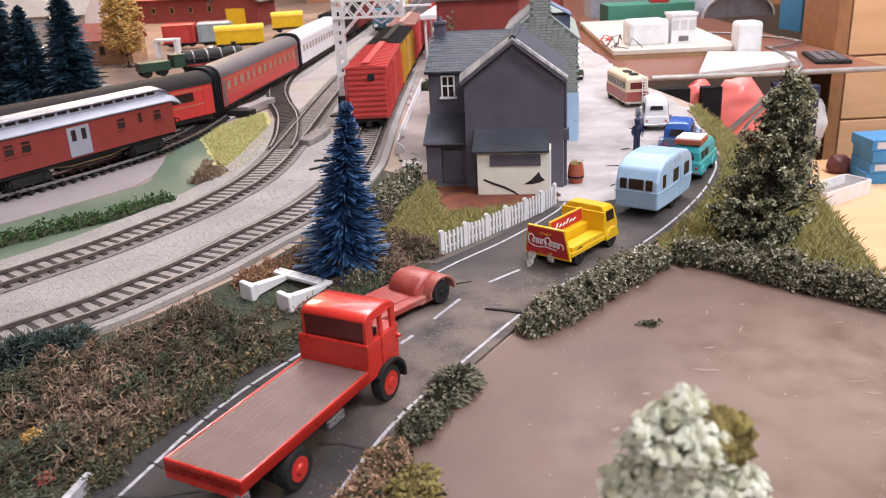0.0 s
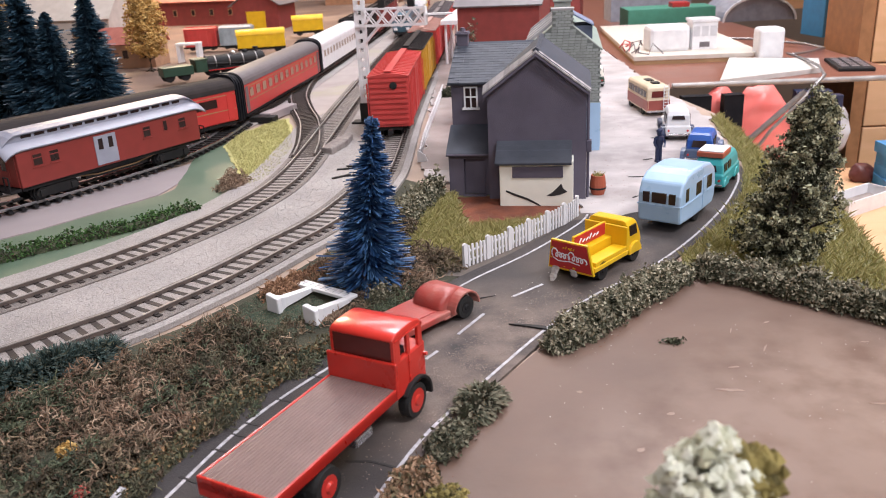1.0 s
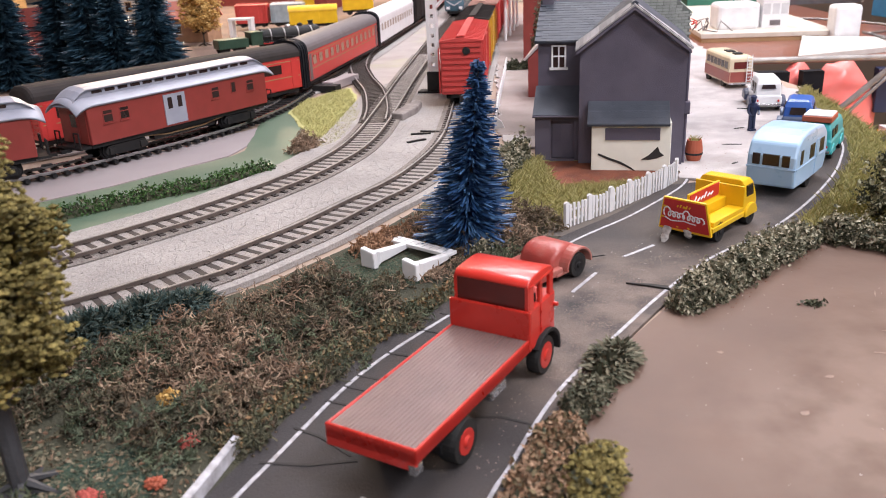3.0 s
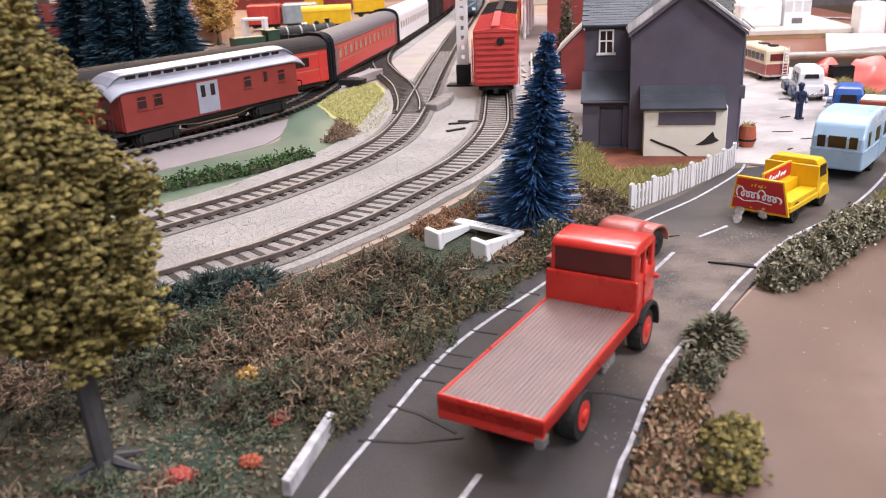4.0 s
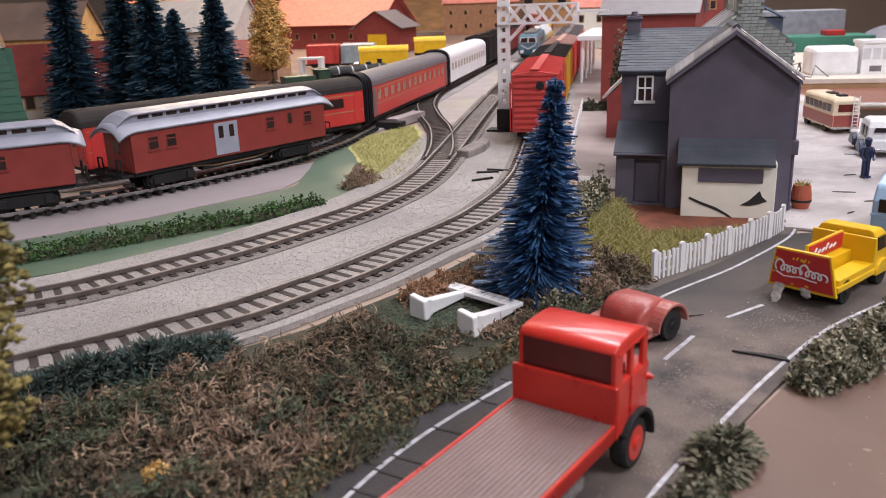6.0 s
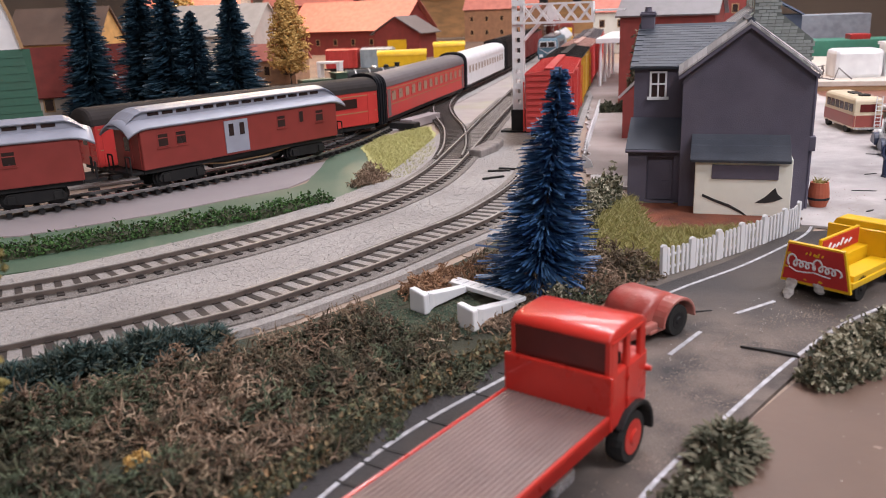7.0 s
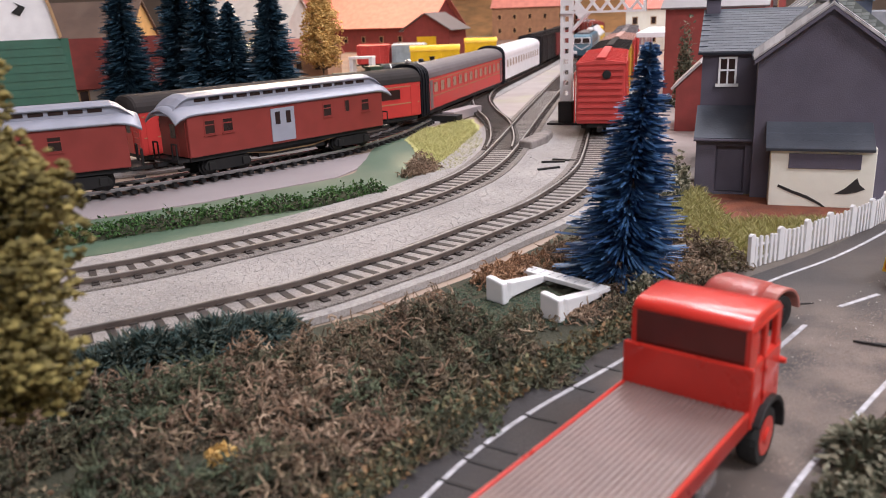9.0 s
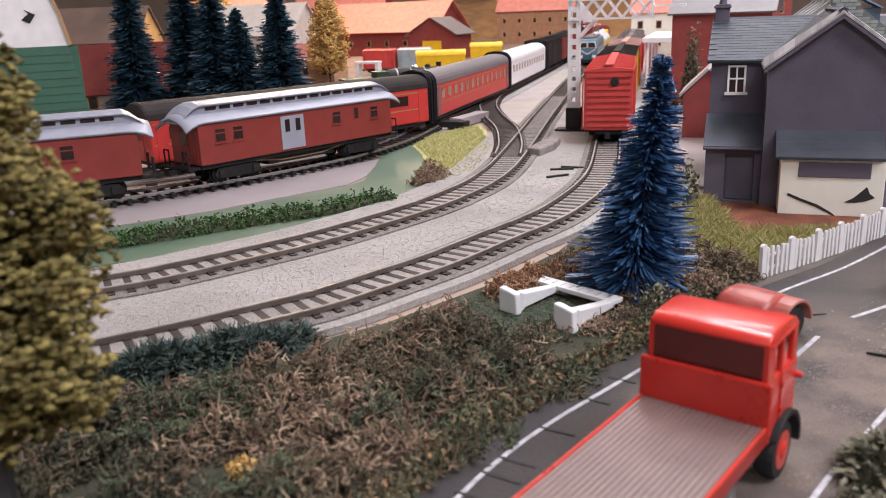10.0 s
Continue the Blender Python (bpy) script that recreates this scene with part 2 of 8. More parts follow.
DARKNEEDLE = mat("dark_teal_bristle", (0.016, 0.045, 0.07), (0.01, 0.03, 0.05), rough=0.34, bump=0, island=[(0.008, 0.022, 0.038), (0.022, 0.055, 0.088), (0.04, 0.085, 0.125), (0.07, 0.125, 0.165)])
BARK = mat("dark_bark", (0.06, 0.045, 0.035), (0.035, 0.028, 0.022), rough=0.9, bump=0.8)
GREYTRUNK = mat("grey_plastic_trunk", (0.05, 0.05, 0.055), (0.035, 0.035, 0.04), rough=0.6, bump=0.4)
OLIVE = mat("olive_foam_foliage", (0.15, 0.118, 0.032), (0.09, 0.073, 0.022), rough=0.9, bump=0.5, fine=2500, island=[(0.05, 0.043, 0.015), (0.2, 0.16, 0.047), (0.36, 0.29, 0.095), (0.12, 0.1, 0.03)])
SAGE = mat("pale_sage_leaves", (0.31, 0.33, 0.21), (0.19, 0.21, 0.13), rough=0.8, bump=0.3, island=[(0.24, 0.23, 0.12), (0.42, 0.41, 0.27), (0.68, 0.66, 0.5), (0.34, 0.32, 0.18), (0.52, 0.5, 0.35)])
# Dark leaves; the same colour stands in for shade inside hedges and crowns.
DARKLEAF_SHADE = mat("dark_leaves_and_shade", (0.05, 0.058, 0.036), (0.03, 0.036, 0.022), rough=0.85, bump=0.3, island=[(0.022, 0.026, 0.016), (0.06, 0.064, 0.036), (0.105, 0.105, 0.06), (0.048, 0.05, 0.034)])
BUSHGREEN = mat("dark_green_bush_foam", (0.1, 0.11, 0.07), (0.06, 0.07, 0.045), rough=0.85, bump=0.4, island=[(0.035, 0.036, 0.024), (0.11, 0.11, 0.07), (0.27, 0.25, 0.18), (0.15, 0.115, 0.075), (0.065, 0.072, 0.045)])
HEDGEGREEN = mat("grey_green_hedge_foam", (0.15, 0.16, 0.1), (0.08, 0.09, 0.055), rough=0.85, bump=0.4, island=[(0.055, 0.056, 0.038), (0.2, 0.188, 0.125), (0.45, 0.41, 0.3), (0.6, 0.54, 0.42), (0.28, 0.24, 0.168), (0.1, 0.102, 0.066)])
BRIGHTHEDGE = mat("bright_green_hedge_foam", (0.05, 0.13, 0.03), (0.03, 0.08, 0.02), rough=0.9, bump=0.4, island=[(0.015, 0.045, 0.012), (0.05, 0.12, 0.03), (0.09, 0.17, 0.05), (0.04, 0.08, 0.025)])
TEALHEDGE = mat("blue_green_lichen", (0.03, 0.065, 0.06), (0.02, 0.045, 0.04), rough=0.9, bump=0.4, island=[(0.012, 0.026, 0.027), (0.026, 0.06, 0.06), (0.07, 0.115, 0.11), (0.13, 0.16, 0.145), (0.03, 0.045, 0.032), (0.1, 0.085, 0.05)])
LICHEN = mat("mixed_brown_green_lichen", (0.15, 0.108, 0.072), (0.085, 0.063, 0.043), rough=0.95, bump=0.3, island=[(0.05, 0.038, 0.026), (0.18, 0.125, 0.082), (0.1, 0.094, 0.052), (0.36, 0.265, 0.175), (0.11, 0.078, 0.055), (0.075, 0.076, 0.042)])
LICHENGREEN = mat("green_lichen", (0.085, 0.105, 0.064), (0.05, 0.066, 0.042), rough=0.95, bump=0.3, island=[(0.03, 0.038, 0.025), (0.09, 0.112, 0.062), (0.165, 0.18, 0.11), (0.05, 0.078, 0.055)])
LICHENTAN = mat("tan_orange_lichen", (0.23, 0.155, 0.105), (0.13, 0.09, 0.063), rough=0.95, bump=0.3, island=[(0.08, 0.052, 0.038), (0.29, 0.195, 0.137), (0.56, 0.42, 0.3), (0.17, 0.112, 0.08), (0.36, 0.225, 0.15), (0.12, 0.084, 0.06)])
GRASS = mat("yellow_green_static_grass", (0.38, 0.355, 0.12), (0.28, 0.265, 0.09), rough=0.9, bump=0, island=[(0.2, 0.16, 0.06), (0.38, 0.34, 0.12), (0.56, 0.49, 0.25), (0.24, 0.25, 0.08), (0.44, 0.36, 0.19), (0.3, 0.3, 0.1)])
PALESAGE = mat("pale_sage_lichen", (0.68, 0.69, 0.58), (0.48, 0.5, 0.38), rough=0.9, bump=0.4, island=[(0.3, 0.3, 0.18), (0.62, 0.64, 0.52), (0.8, 0.8, 0.72), (0.42, 0.4, 0.24), (0.72, 0.73, 0.63)])
GRASSMAT = mat("grass_mat_ground", (0.25, 0.23, 0.1), (0.16, 0.15, 0.07), rough=0.95, bump=0.8, fine=2500)
GOLDLEAF = mat("golden_foliage", (0.6, 0.38, 0.12), (0.42, 0.25, 0.08), rough=0.9, bump=0.4, island=[(0.35, 0.19, 0.05), (0.6, 0.38, 0.12), (0.75, 0.54, 0.22), (0.48, 0.28, 0.08)])
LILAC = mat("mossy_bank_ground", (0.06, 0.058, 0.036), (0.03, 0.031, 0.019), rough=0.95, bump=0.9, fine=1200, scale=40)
WALLWHITE = mat("off_white_house_wall", (0.55, 0.5, 0.46), (0.48, 0.43, 0.39), rough=0.7, bump=0.1)
ROOFPINK = mat("faded_red_roof", (0.52, 0.19, 0.15), (0.42, 0.14, 0.11), rough=0.7, bump=0.15)
BARNGREEN = mat("green_clapboard", (0.02, 0.095, 0.06), (0.015, 0.075, 0.045), rough=0.6, bump=0.1)
CARTONGREEN = mat("green_carton", (0.06, 0.26, 0.18), (0.05, 0.22, 0.15), rough=0.6, bump=0.05)
PINKBAG = mat("red_plastic_bag", (0.95, 0.28, 0.25), (0.9, 0.2, 0.18), rough=0.35, bump=0.2, scale=30)
BLUECARD = mat("blue_printed_card", (0.05, 0.25, 0.5), (0.04, 0.2, 0.42), rough=0.5, bump=0.05)
STEEL = mat("dull_steel_pipe", (0.35, 0.34, 0.34), (0.28, 0.27, 0.27), rough=0.4, metal=0.7, bump=0.1)
TAN = mat("tan_wood_trim", (0.4, 0.25, 0.13), (0.32, 0.2, 0.1), rough=0.6, bump=0.1)
SEAM = mat("dark_seam", (0.02, 0.018, 0.018), (0.03, 0.028, 0.028), rough=0.8, bump=0.1)
PATCHGRASS = mat("bright_static_grass", (0.5, 0.48, 0.2), (0.38, 0.37, 0.15), rough=0.9, bump=0.4, fine=2500, island=[(0.36, 0.34, 0.13), (0.5, 0.47, 0.2), (0.62, 0.58, 0.31), (0.4, 0.4, 0.16)])
BROWNYARD = mat("brown_cinder_yard", (0.2, 0.13, 0.1), (0.12, 0.08, 0.065), rough=0.85, bump=0.5, scale=14, fine=400, grime=(0.32, 0.24, 0.19))
TANPANE = mat("tan_lit_window", (0.36, 0.26, 0.18), (0.26, 0.18, 0.13), rough=0.3, bump=0)
ROADLEAF = mat("orange_tan_leaf_litter", (0.28, 0.18, 0.11), (0.19, 0.125, 0.08), rough=0.9, bump=0.3, island=[(0.07, 0.052, 0.032), (0.34, 0.2, 0.125), (0.52, 0.36, 0.24), (0.2, 0.115, 0.07), (0.14, 0.14, 0.072), (0.4, 0.2, 0.115)])
ROADMOSS = mat("mossy_roadside_litter", (0.1, 0.1, 0.055), (0.06, 0.062, 0.036), rough=0.9, bump=0.3, island=[(0.03, 0.03, 0.02), (0.1, 0.1, 0.052), (0.28, 0.19, 0.11), (0.07, 0.075, 0.04), (0.2, 0.18, 0.095), (0.36, 0.19, 0.09), (0.12, 0.08, 0.05)])
dust_stain(FIELD, 13.5, 24.0, 9.0, (0.24, 0.176, 0.143))
dust_stain(FIELD, 6.5, 21.0, 6.0, (0.225, 0.162, 0.133))
LEGBLACK = mat("matt_black_leg", (0.008, 0.009, 0.013), (0.012, 0.012, 0.016), rough=0.7, spec=0.15, bump=0.05)
PADPAPER = mat("off_white_paper", (0.6, 0.58, 0.56), (0.52, 0.5, 0.48), rough=0.7, bump=0.1)
NAVYSLATE = mat("slate_blue_cladding", (0.08, 0.095, 0.15), (0.055, 0.066, 0.11), rough=0.6, bump=0.1)


# ---- mesh helpers (centimetres) ----
def part(name, bm, material, parent=None, label="", bevel=0.0, smooth=False):
    bmesh.ops.recalc_face_normals(bm, faces=bm.faces)
    me = bpy.data.meshes.new(name)
    bm.transform(Matrix.Scale(CM, 4))
    bm.to_mesh(me)
    bm.free()
    me.materials.append(material)
    if smooth:
        me.shade_smooth()
    ob = new(name, me)
    if parent:
        ob.parent = parent
    if label:
        ob["label"] = label
    if bevel:
        b = ob.modifiers.new("rounding", "BEVEL")
        b.width, b.segments, b.limit_method, b.angle_limit = bevel * CM, 2, "ANGLE", radians(35)
    return ob


def cloud(name, verts, faces, material, parent=None, label="", smooth=False):
    me = bpy.data.meshes.new(name)
    me.from_pydata([(x * CM, y * CM, z * CM) for x, y, z in verts], [], faces)
    me.materials.append(material)
    if smooth:
        me.shade_smooth()
    ob = new(name, me)
    if parent:
        ob.parent = parent
    if label:
        ob["label"] = label
    return ob


def thing(name, x, y, z=0.0, turn=0.0, label="", category="", group="", kind=""):
    ob = new(name)
    ob.empty_display_size = 0.01
    ob.matrix_basis = pose(x * CM, y * CM, z * CM, 0, 0, turn)
    return tagged(ob, label, category, group, kind)


def at(x, y, z=0.0, turn=0.0):
    return pose(x * CM, y * CM, z * CM, 0, 0, turn)


def box(bm, x0, x1, y0, y1, z0, z1):
    v = [bm.verts.new((x, y, z)) for z in (z0, z1) for y in (y0, y1) for x in (x0, x1)]
    for f in ((0, 1, 3, 2), (4, 6, 7, 5), (0, 4, 5, 1), (2, 3, 7, 6), (0, 2, 6, 4), (1, 5, 7, 3)):
        bm.faces.new([v[i] for i in f])
    return bm


def B(*dims):
    bm = bmesh.new()
    for i in range(0, len(dims), 6):
        box(bm, *dims[i:i + 6])
    return bm


def extrude(bm, outline, axis, a, b):
    """A closed outline of two coordinates, carried along an axis from a to b."""
    def place(p, q):
        return {"x": (q, p[0], p[1]), "y": (p[0], q, p[1]), "z": (p[0], p[1], q)}[axis]
    lo = [bm.verts.new(place(p, a)) for p in outline]
    hi = [bm.verts.new(place(p, b)) for p in outline]
    n = len(outline)
    bm.faces.new(lo)
    bm.faces.new(hi[::-1])
    for i in range(n):
        bm.faces.new((lo[i], lo[(i + 1) % n], hi[(i + 1) % n], hi[i]))
    return bm


def X(outline, axis, a, b):
    return extrude(bmesh.new(), outline, axis, a, b)


def rod(bm, p, q, r, seg=10, r2=None):
    p, q = Vector(p), Vector(q)
    d = (q - p).normalized()
    s = d.orthogonal().normalized()
    t = d.cross(s)
    r2 = r if r2 is None else r2
    rings = []
    for c, rad in ((p, r), (q, r2)):
        rings.append([bm.verts.new(c + (s * math.cos(TAU * i / seg) + t * math.sin(TAU * i / seg)) * rad) for i in range(seg)])
    for i in range(seg):
        bm.faces.new((rings[0][i], rings[0][(i + 1) % seg], rings[1][(i + 1) % seg], rings[1][i]))
    bm.faces.new(rings[0][::-1])
    bm.faces.new(rings[1])
    return bm


def RD(p, q, r, seg=10, r2=None):
    return rod(bmesh.new(), p, q, r, seg, r2)


def lathe(bm, profile, seg=20, axis="z", centre=(0, 0, 0)):
    rings = []
    for r, h in profile:
        ring = []
        for i in range(seg):
            a = TAU * i / seg
            c, s = r * math.cos(a), r * math.sin(a)
            p = {"z": (c, s, h), "y": (c, h, s), "x": (h, c, s)}[axis]
            ring.append(bm.verts.new((p[0] + centre[0], p[1] + centre[1], p[2] + centre[2])))
        rings.append(ring)
    for a, b in zip(rings, rings[1:]):
        for i in range(seg):
            bm.faces.new((a[i], a[(i + 1) % seg], b[(i + 1) % seg], b[i]))
    bm.faces.new(rings[0][::-1])
    bm.faces.new(rings[-1])
    return bm


def sweep(bm, points, r, seg=6):
    pts = [Vector(p) for p in points]
    rings = []
    for i, p in enumerate(pts):
        d = (pts[min(i + 1, len(pts) - 1)] - pts[max(i - 1, 0)]).normalized()
        s = d.cross(Vector((0, 0, 1)))
        s = s.normalized() if s.length > 0.01 else Vector((1, 0, 0))
        t = d.cross(s)
        rings.append([bm.verts.new(p + (s * math.cos(TAU * k / seg) + t * math.sin(TAU * k / seg)) * r) for k in range(seg)])
    for a, b in zip(rings, rings[1:]):
        for k in range(seg):
            bm.faces.new((a[k], a[(k + 1) % seg], b[(k + 1) % seg], b[k]))
    bm.faces.new(rings[0][::-1])
    bm.faces.new(rings[-1])
    return bm


def skin(bm, sections):
    """Joins closed sections of equal count, with ends capped."""
    rings = [[bm.verts.new(p) for p in s] for s in sections]
    n = len(rings[0])
    for a, b in zip(rings, rings[1:]):
        for k in range(n):
            bm.faces.new((a[k], a[(k + 1) % n], b[(k + 1) % n], b[k]))
    bm.faces.new(rings[0][::-1])
    bm.faces.new(rings[-1])
    return bm


def sheet(name, outline, z, material, label="", category="", thick=0.04, kind="structure", ragged=0.0):
    if ragged:
        loop = []
        for (ax, ay), (bx, by) in zip(outline, outline[1:] + outline[:1]):
            n = max(1, min(60, int(math.hypot(bx - ax, by - ay) / 0.5)))
            for k in range(n):
                qx, qy = ax + (bx - ax) * k / n, ay + (by - ay) * k / n
                loop.append((qx + ragged * (noise.noise((qx * 0.7, qy * 0.7, z * 9)) + 0.5 * noise.noise((qx * 2.3, qy * 2.3, 3))), qy + ragged * (noise.noise((qx * 0.7, qy * 0.7, 8)) + 0.5 * noise.noise((qx * 2.3, qy * 2.3, 6)))))
        outline = loop
    bm = X(outline, "z", z - thick, z)
    ob = part(name, bm, material)
    return tagged(ob, label, category, kind=kind)


def curve(points, step=0.5):
    """A smooth line through the points, as evenly spaced (x, y) with headings and lengths."""
    pts = [Vector((p[0], p[1])) for p in points]
    pts = [2 * pts[0] - pts[1]] + pts + [2 * pts[-1] - pts[-2]]
    out = []
    for i in range(1, len(pts) - 2):
        a, b, c, d = pts[i - 1:i + 3]
        n = max(2, int((c - b).length / 0.25))
        for k in range(n):
            t = k / n
            out.append(0.5 * (2 * b + (c - a) * t + (2 * a - 5 * b + 4 * c - d) * t * t + (3 * b - a - 3 * c + d) * t ** 3))
    out.append(pts[-2])
    even, s = [out[0]], 0.0
    for p, q in zip(out, out[1:]):
        seg = (q - p).length
        while s + seg >= step:
            u = (step - s) / seg
            p = p + (q - p) * u
            seg = (q - p).length
            s = 0.0
            even.append(p)
        s += seg
    return even


class Line:
    def __init__(self, points):
        self.p = curve(points, 0.25)

    def at(self, s):
        i = min(max(int(s / 0.25), 1), len(self.p) - 2)
        f = s / 0.25 - i
        p = self.p[i] + (self.p[i + 1] - self.p[i]) * f
        d = (self.p[i + 1] - self.p[i - 1]).normalized()
        return p, d

    def near(self, x, y):
        return 0.25 * min(range(len(self.p)), key=lambda i: (self.p[i] - Vector((x, y))).length)

    @property
    def length(self):
        return 0.25 * (len(self.p) - 1)

    def seat(self, x, y, spacing):
        """The pose of a car whose middle is nearest to (x, y), with bogies that far apart."""
        s = self.near(x, y)
        a, b = self.at(s - spacing / 2)[0], self.at(s + spacing / 2)[0]
        m = (a + b) / 2
        return m.x, m.y, math.degrees(math.atan2(b.y - a.y, b.x - a.x))


# ---- small-piece generators ----
def chips(points, size, squash=0.7, rg=rng):
    verts, faces = [], []
    for p in points:
        s = size * rg.uniform(0.6, 1.4)
        a = rg.uniform(0, TAU)
        c, d = math.cos(a) * s, math.sin(a) * s
        k = len(verts)
        j = [rg.uniform(0.7, 1.3) for _ in range(6)]
        verts += [(p[0] + c * j[0], p[1] + d * j[0], p[2]), (p[0] - d * j[1], p[1] + c * j[1], p[2] + 0.1 * s), (p[0] - c * j[2], p[1] - d * j[2], p[2]),
                  (p[0] + d * j[3], p[1] - c * j[3], p[2] - 0.1 * s), (p[0], p[1], p[2] + s * squash * j[4]), (p[0], p[1], p[2] - s * squash * j[5])]
        for q in range(4):
            faces += [(k + q, k + (q + 1) % 4, k + 4), (k + (q + 1) % 4, k + q, k + 5)]
    return verts, faces


def leaves(points, size, rg=rng, flat=0.0):
    """Small folded leaves, turned at random."""
    verts, faces = [], []
    for p in points:
        s = size * rg.uniform(0.6, 1.4)
        d = Vector((rg.gauss(0, 1), rg.gauss(0, 1), rg.gauss(0, 1 - flat))).normalized()
        e = d.orthogonal().normalized()
        e.rotate(Matrix.Rotation(rg.uniform(0, TAU), 3, d))
        n = d.cross(e)
        c = Vector(p)
        k = len(verts)
        verts += [c - d * s, c + e * s * 0.55 + n * s * 0.2, c + d * s, c - e * s * 0.55 + n * s * 0.2]
        faces += [(k, k + 1, k + 2), (k, k + 2, k + 3)]
    return [tuple(v) for v in verts], faces


def twigs(points, length, r, rg=rng, lift=0.5):
    """Curled twigs of three short lengths, three-sided."""
    verts, faces = [], []
    for p in points:
        ln = length * rg.uniform(0.5, 1.5)
        d = Vector((rg.gauss(0, 1), rg.gauss(0, 1), rg.gauss(lift, 0.7))).normalized()
        c = Vector(p)
        k = len(verts)
        for i in range(4):
            s = d.orthogonal().normalized()
            t = d.cross(s)
            rr = r * (1.1 - 0.3 * i)
            for q in range(3):
                verts.append(tuple(c + (s * math.cos(TAU * q / 3) + t * math.sin(TAU * q / 3)) * rr))
            c = c + d * ln / 3
            d = (d + Vector((rg.gauss(0, 0.6), rg.gauss(0, 0.6), rg.gauss(0, 0.6)))).normalized()
        for i in range(3):
            for q in range(3):
                a, b = k + 3 * i, k + 3 * i + 3
                faces.append((a + q, a + (q + 1) % 3, b + (q + 1) % 3, b + q))
    return verts, faces


def blades(points, height, rg=rng, lean=0.4, width=0.035):
    verts, faces = [], []
    for p in points:
        h = height * rg.uniform(0.5, 1.3)
        a = rg.uniform(0, TAU)
        w = width * rg.uniform(0.6, 1.3)
        lx, ly = rg.gauss(0, lean) * h, rg.gauss(0, lean) * h
        k = len(verts)
        verts += [(p[0] - w * math.cos(a), p[1] - w * math.sin(a), p[2]), (p[0] + w * math.cos(a), p[1] + w * math.sin(a), p[2]),
                  (p[0] + lx * 0.4, p[1] + ly * 0.4 + w * 0.3, p[2] + h * 0.6), (p[0] + lx, p[1] + ly, p[2] + h)]
        faces += [(k, k + 1, k + 2), (k, k + 2, k + 3)]
    return verts, faces


def inside(x, y, poly):
    hit, j = False, len(poly) - 1
    for i in range(len(poly)):
        (xi, yi), (xj, yj) = poly[i], poly[j]
        if (yi > y) != (yj > y) and x < (xj - xi) * (y - yi) / (yj - yi) + xi:
            hit = not hit
        j = i
    return hit


def scatter(poly, count, z=0.0, rg=rng, patch=0.0):
    xs, ys = [p[0] for p in poly], [p[1] for p in poly]
    out = []
    while len(out) < count:
        x, y = rg.uniform(min(xs), max(xs)), rg.uniform(min(ys), max(ys))
        if inside(x, y, poly) and (not patch or noise.noise((x * patch, y * patch, 3.1)) > rg.uniform(-0.7, 0.3)):
            out.append((x, y, z))
    return out


def band(line, left, right):
    """An outline round a line of points, widened to both sides."""
    a, b = [], []
    for i, p in enumerate(line):
        d = (line[min(i + 1, len(line) - 1)] - line[max(i - 1, 0)]).normalized()
        n = Vector((-d.y, d.x))
        a.append((p.x + n.x * left, p.y + n.y * left))
        b.append((p.x - n.x * right, p.y - n.y * right))
    return a, b


# ---- room ----
def slab(name, dims, material, label):
    return tagged(part(name, B(*dims), material), label, name.split("_")[0], kind="structure")


slab("floor", (-260, 260, -200, 420, -94, -90), FLOORM, "brown carpeted floor of the hobby room")
slab("ceiling", (-260, 260, -200, 420, 150, 154), CEILING, "plain white painted ceiling")
slab("wall_north", (-260, 260, 420, 426, -90, 150), ROOMWALL, "warm brown room wall behind the layout")
slab("wall_south", (-260, 260, -206, -200, -90, 150), CEILING, "plain pale wall behind the viewer")
slab("wall_west", (-266, -260, -206, 426, -90, 150), ROOMWALL, "warm brown side wall of the room")
slab("wall_east", (260, 266, -206, 426, -90, 150), CEILING, "plain pale side wall of the room")

# ---- baseboard ----
BOARD = [(-140, -25), (18.5, -25), (18.3, 33), (20.6, 44.8), (20.4, 56), (21.3, 65), (21.6, 71), (20.4, 79), (19.3, 84), (19.3, 380), (-140, 380)]
board = part("ground", X(BOARD, "z", -3.0, -0.1), BASE)
tagged(board, "tan painted layout baseboard under the model landscape", "ground", kind="structure")

# ---- road, yard and field ----
ROAD_L = curve([(-17, 0), (-13.5, 9), (-10.8, 17.6), (-10.2, 19.4), (-9.7, 20.9), (-8.8, 23.5), (-7.6, 25.9), (-5.6, 29.0), (-3.3, 32.6), (-0.9, 35.9), (0.25, 37.25), (2.5, 39.75), (5.35, 43.7), (6.3, 45.8)], 0.5)
ROAD_R = curve([(-9.5, 0), (-6.6, 9), (-4.15, 17.5), (-3.48, 19.3), (-2.78, 21.2), (-1.75, 23.5), (0.2, 26.7), (2.5, 30.3), (4.9, 33.5), (8.7, 37.3), (12.4, 42.4), (15.6, 48.1), (17.6, 53.9), (17.4, 62)], 0.5)
ROAD_OUT = band(ROAD_L, 0.55, 0)[0]
road_outline = [q for q in ROAD_OUT if q[1] < 44.5] + [(7.6, 44.9), (9.2, 45.6), (11.0, 48.4), (13.0, 51.6), (14.6, 55.5), (15.6, 60), (16.2, 62)] + list(reversed(band(ROAD_R, 0, 0.25)[1]))
sheet("road", road_outline, 0.02, ASPHALT, "dark grey asphalt model road with worn patches", "road", 0.12)
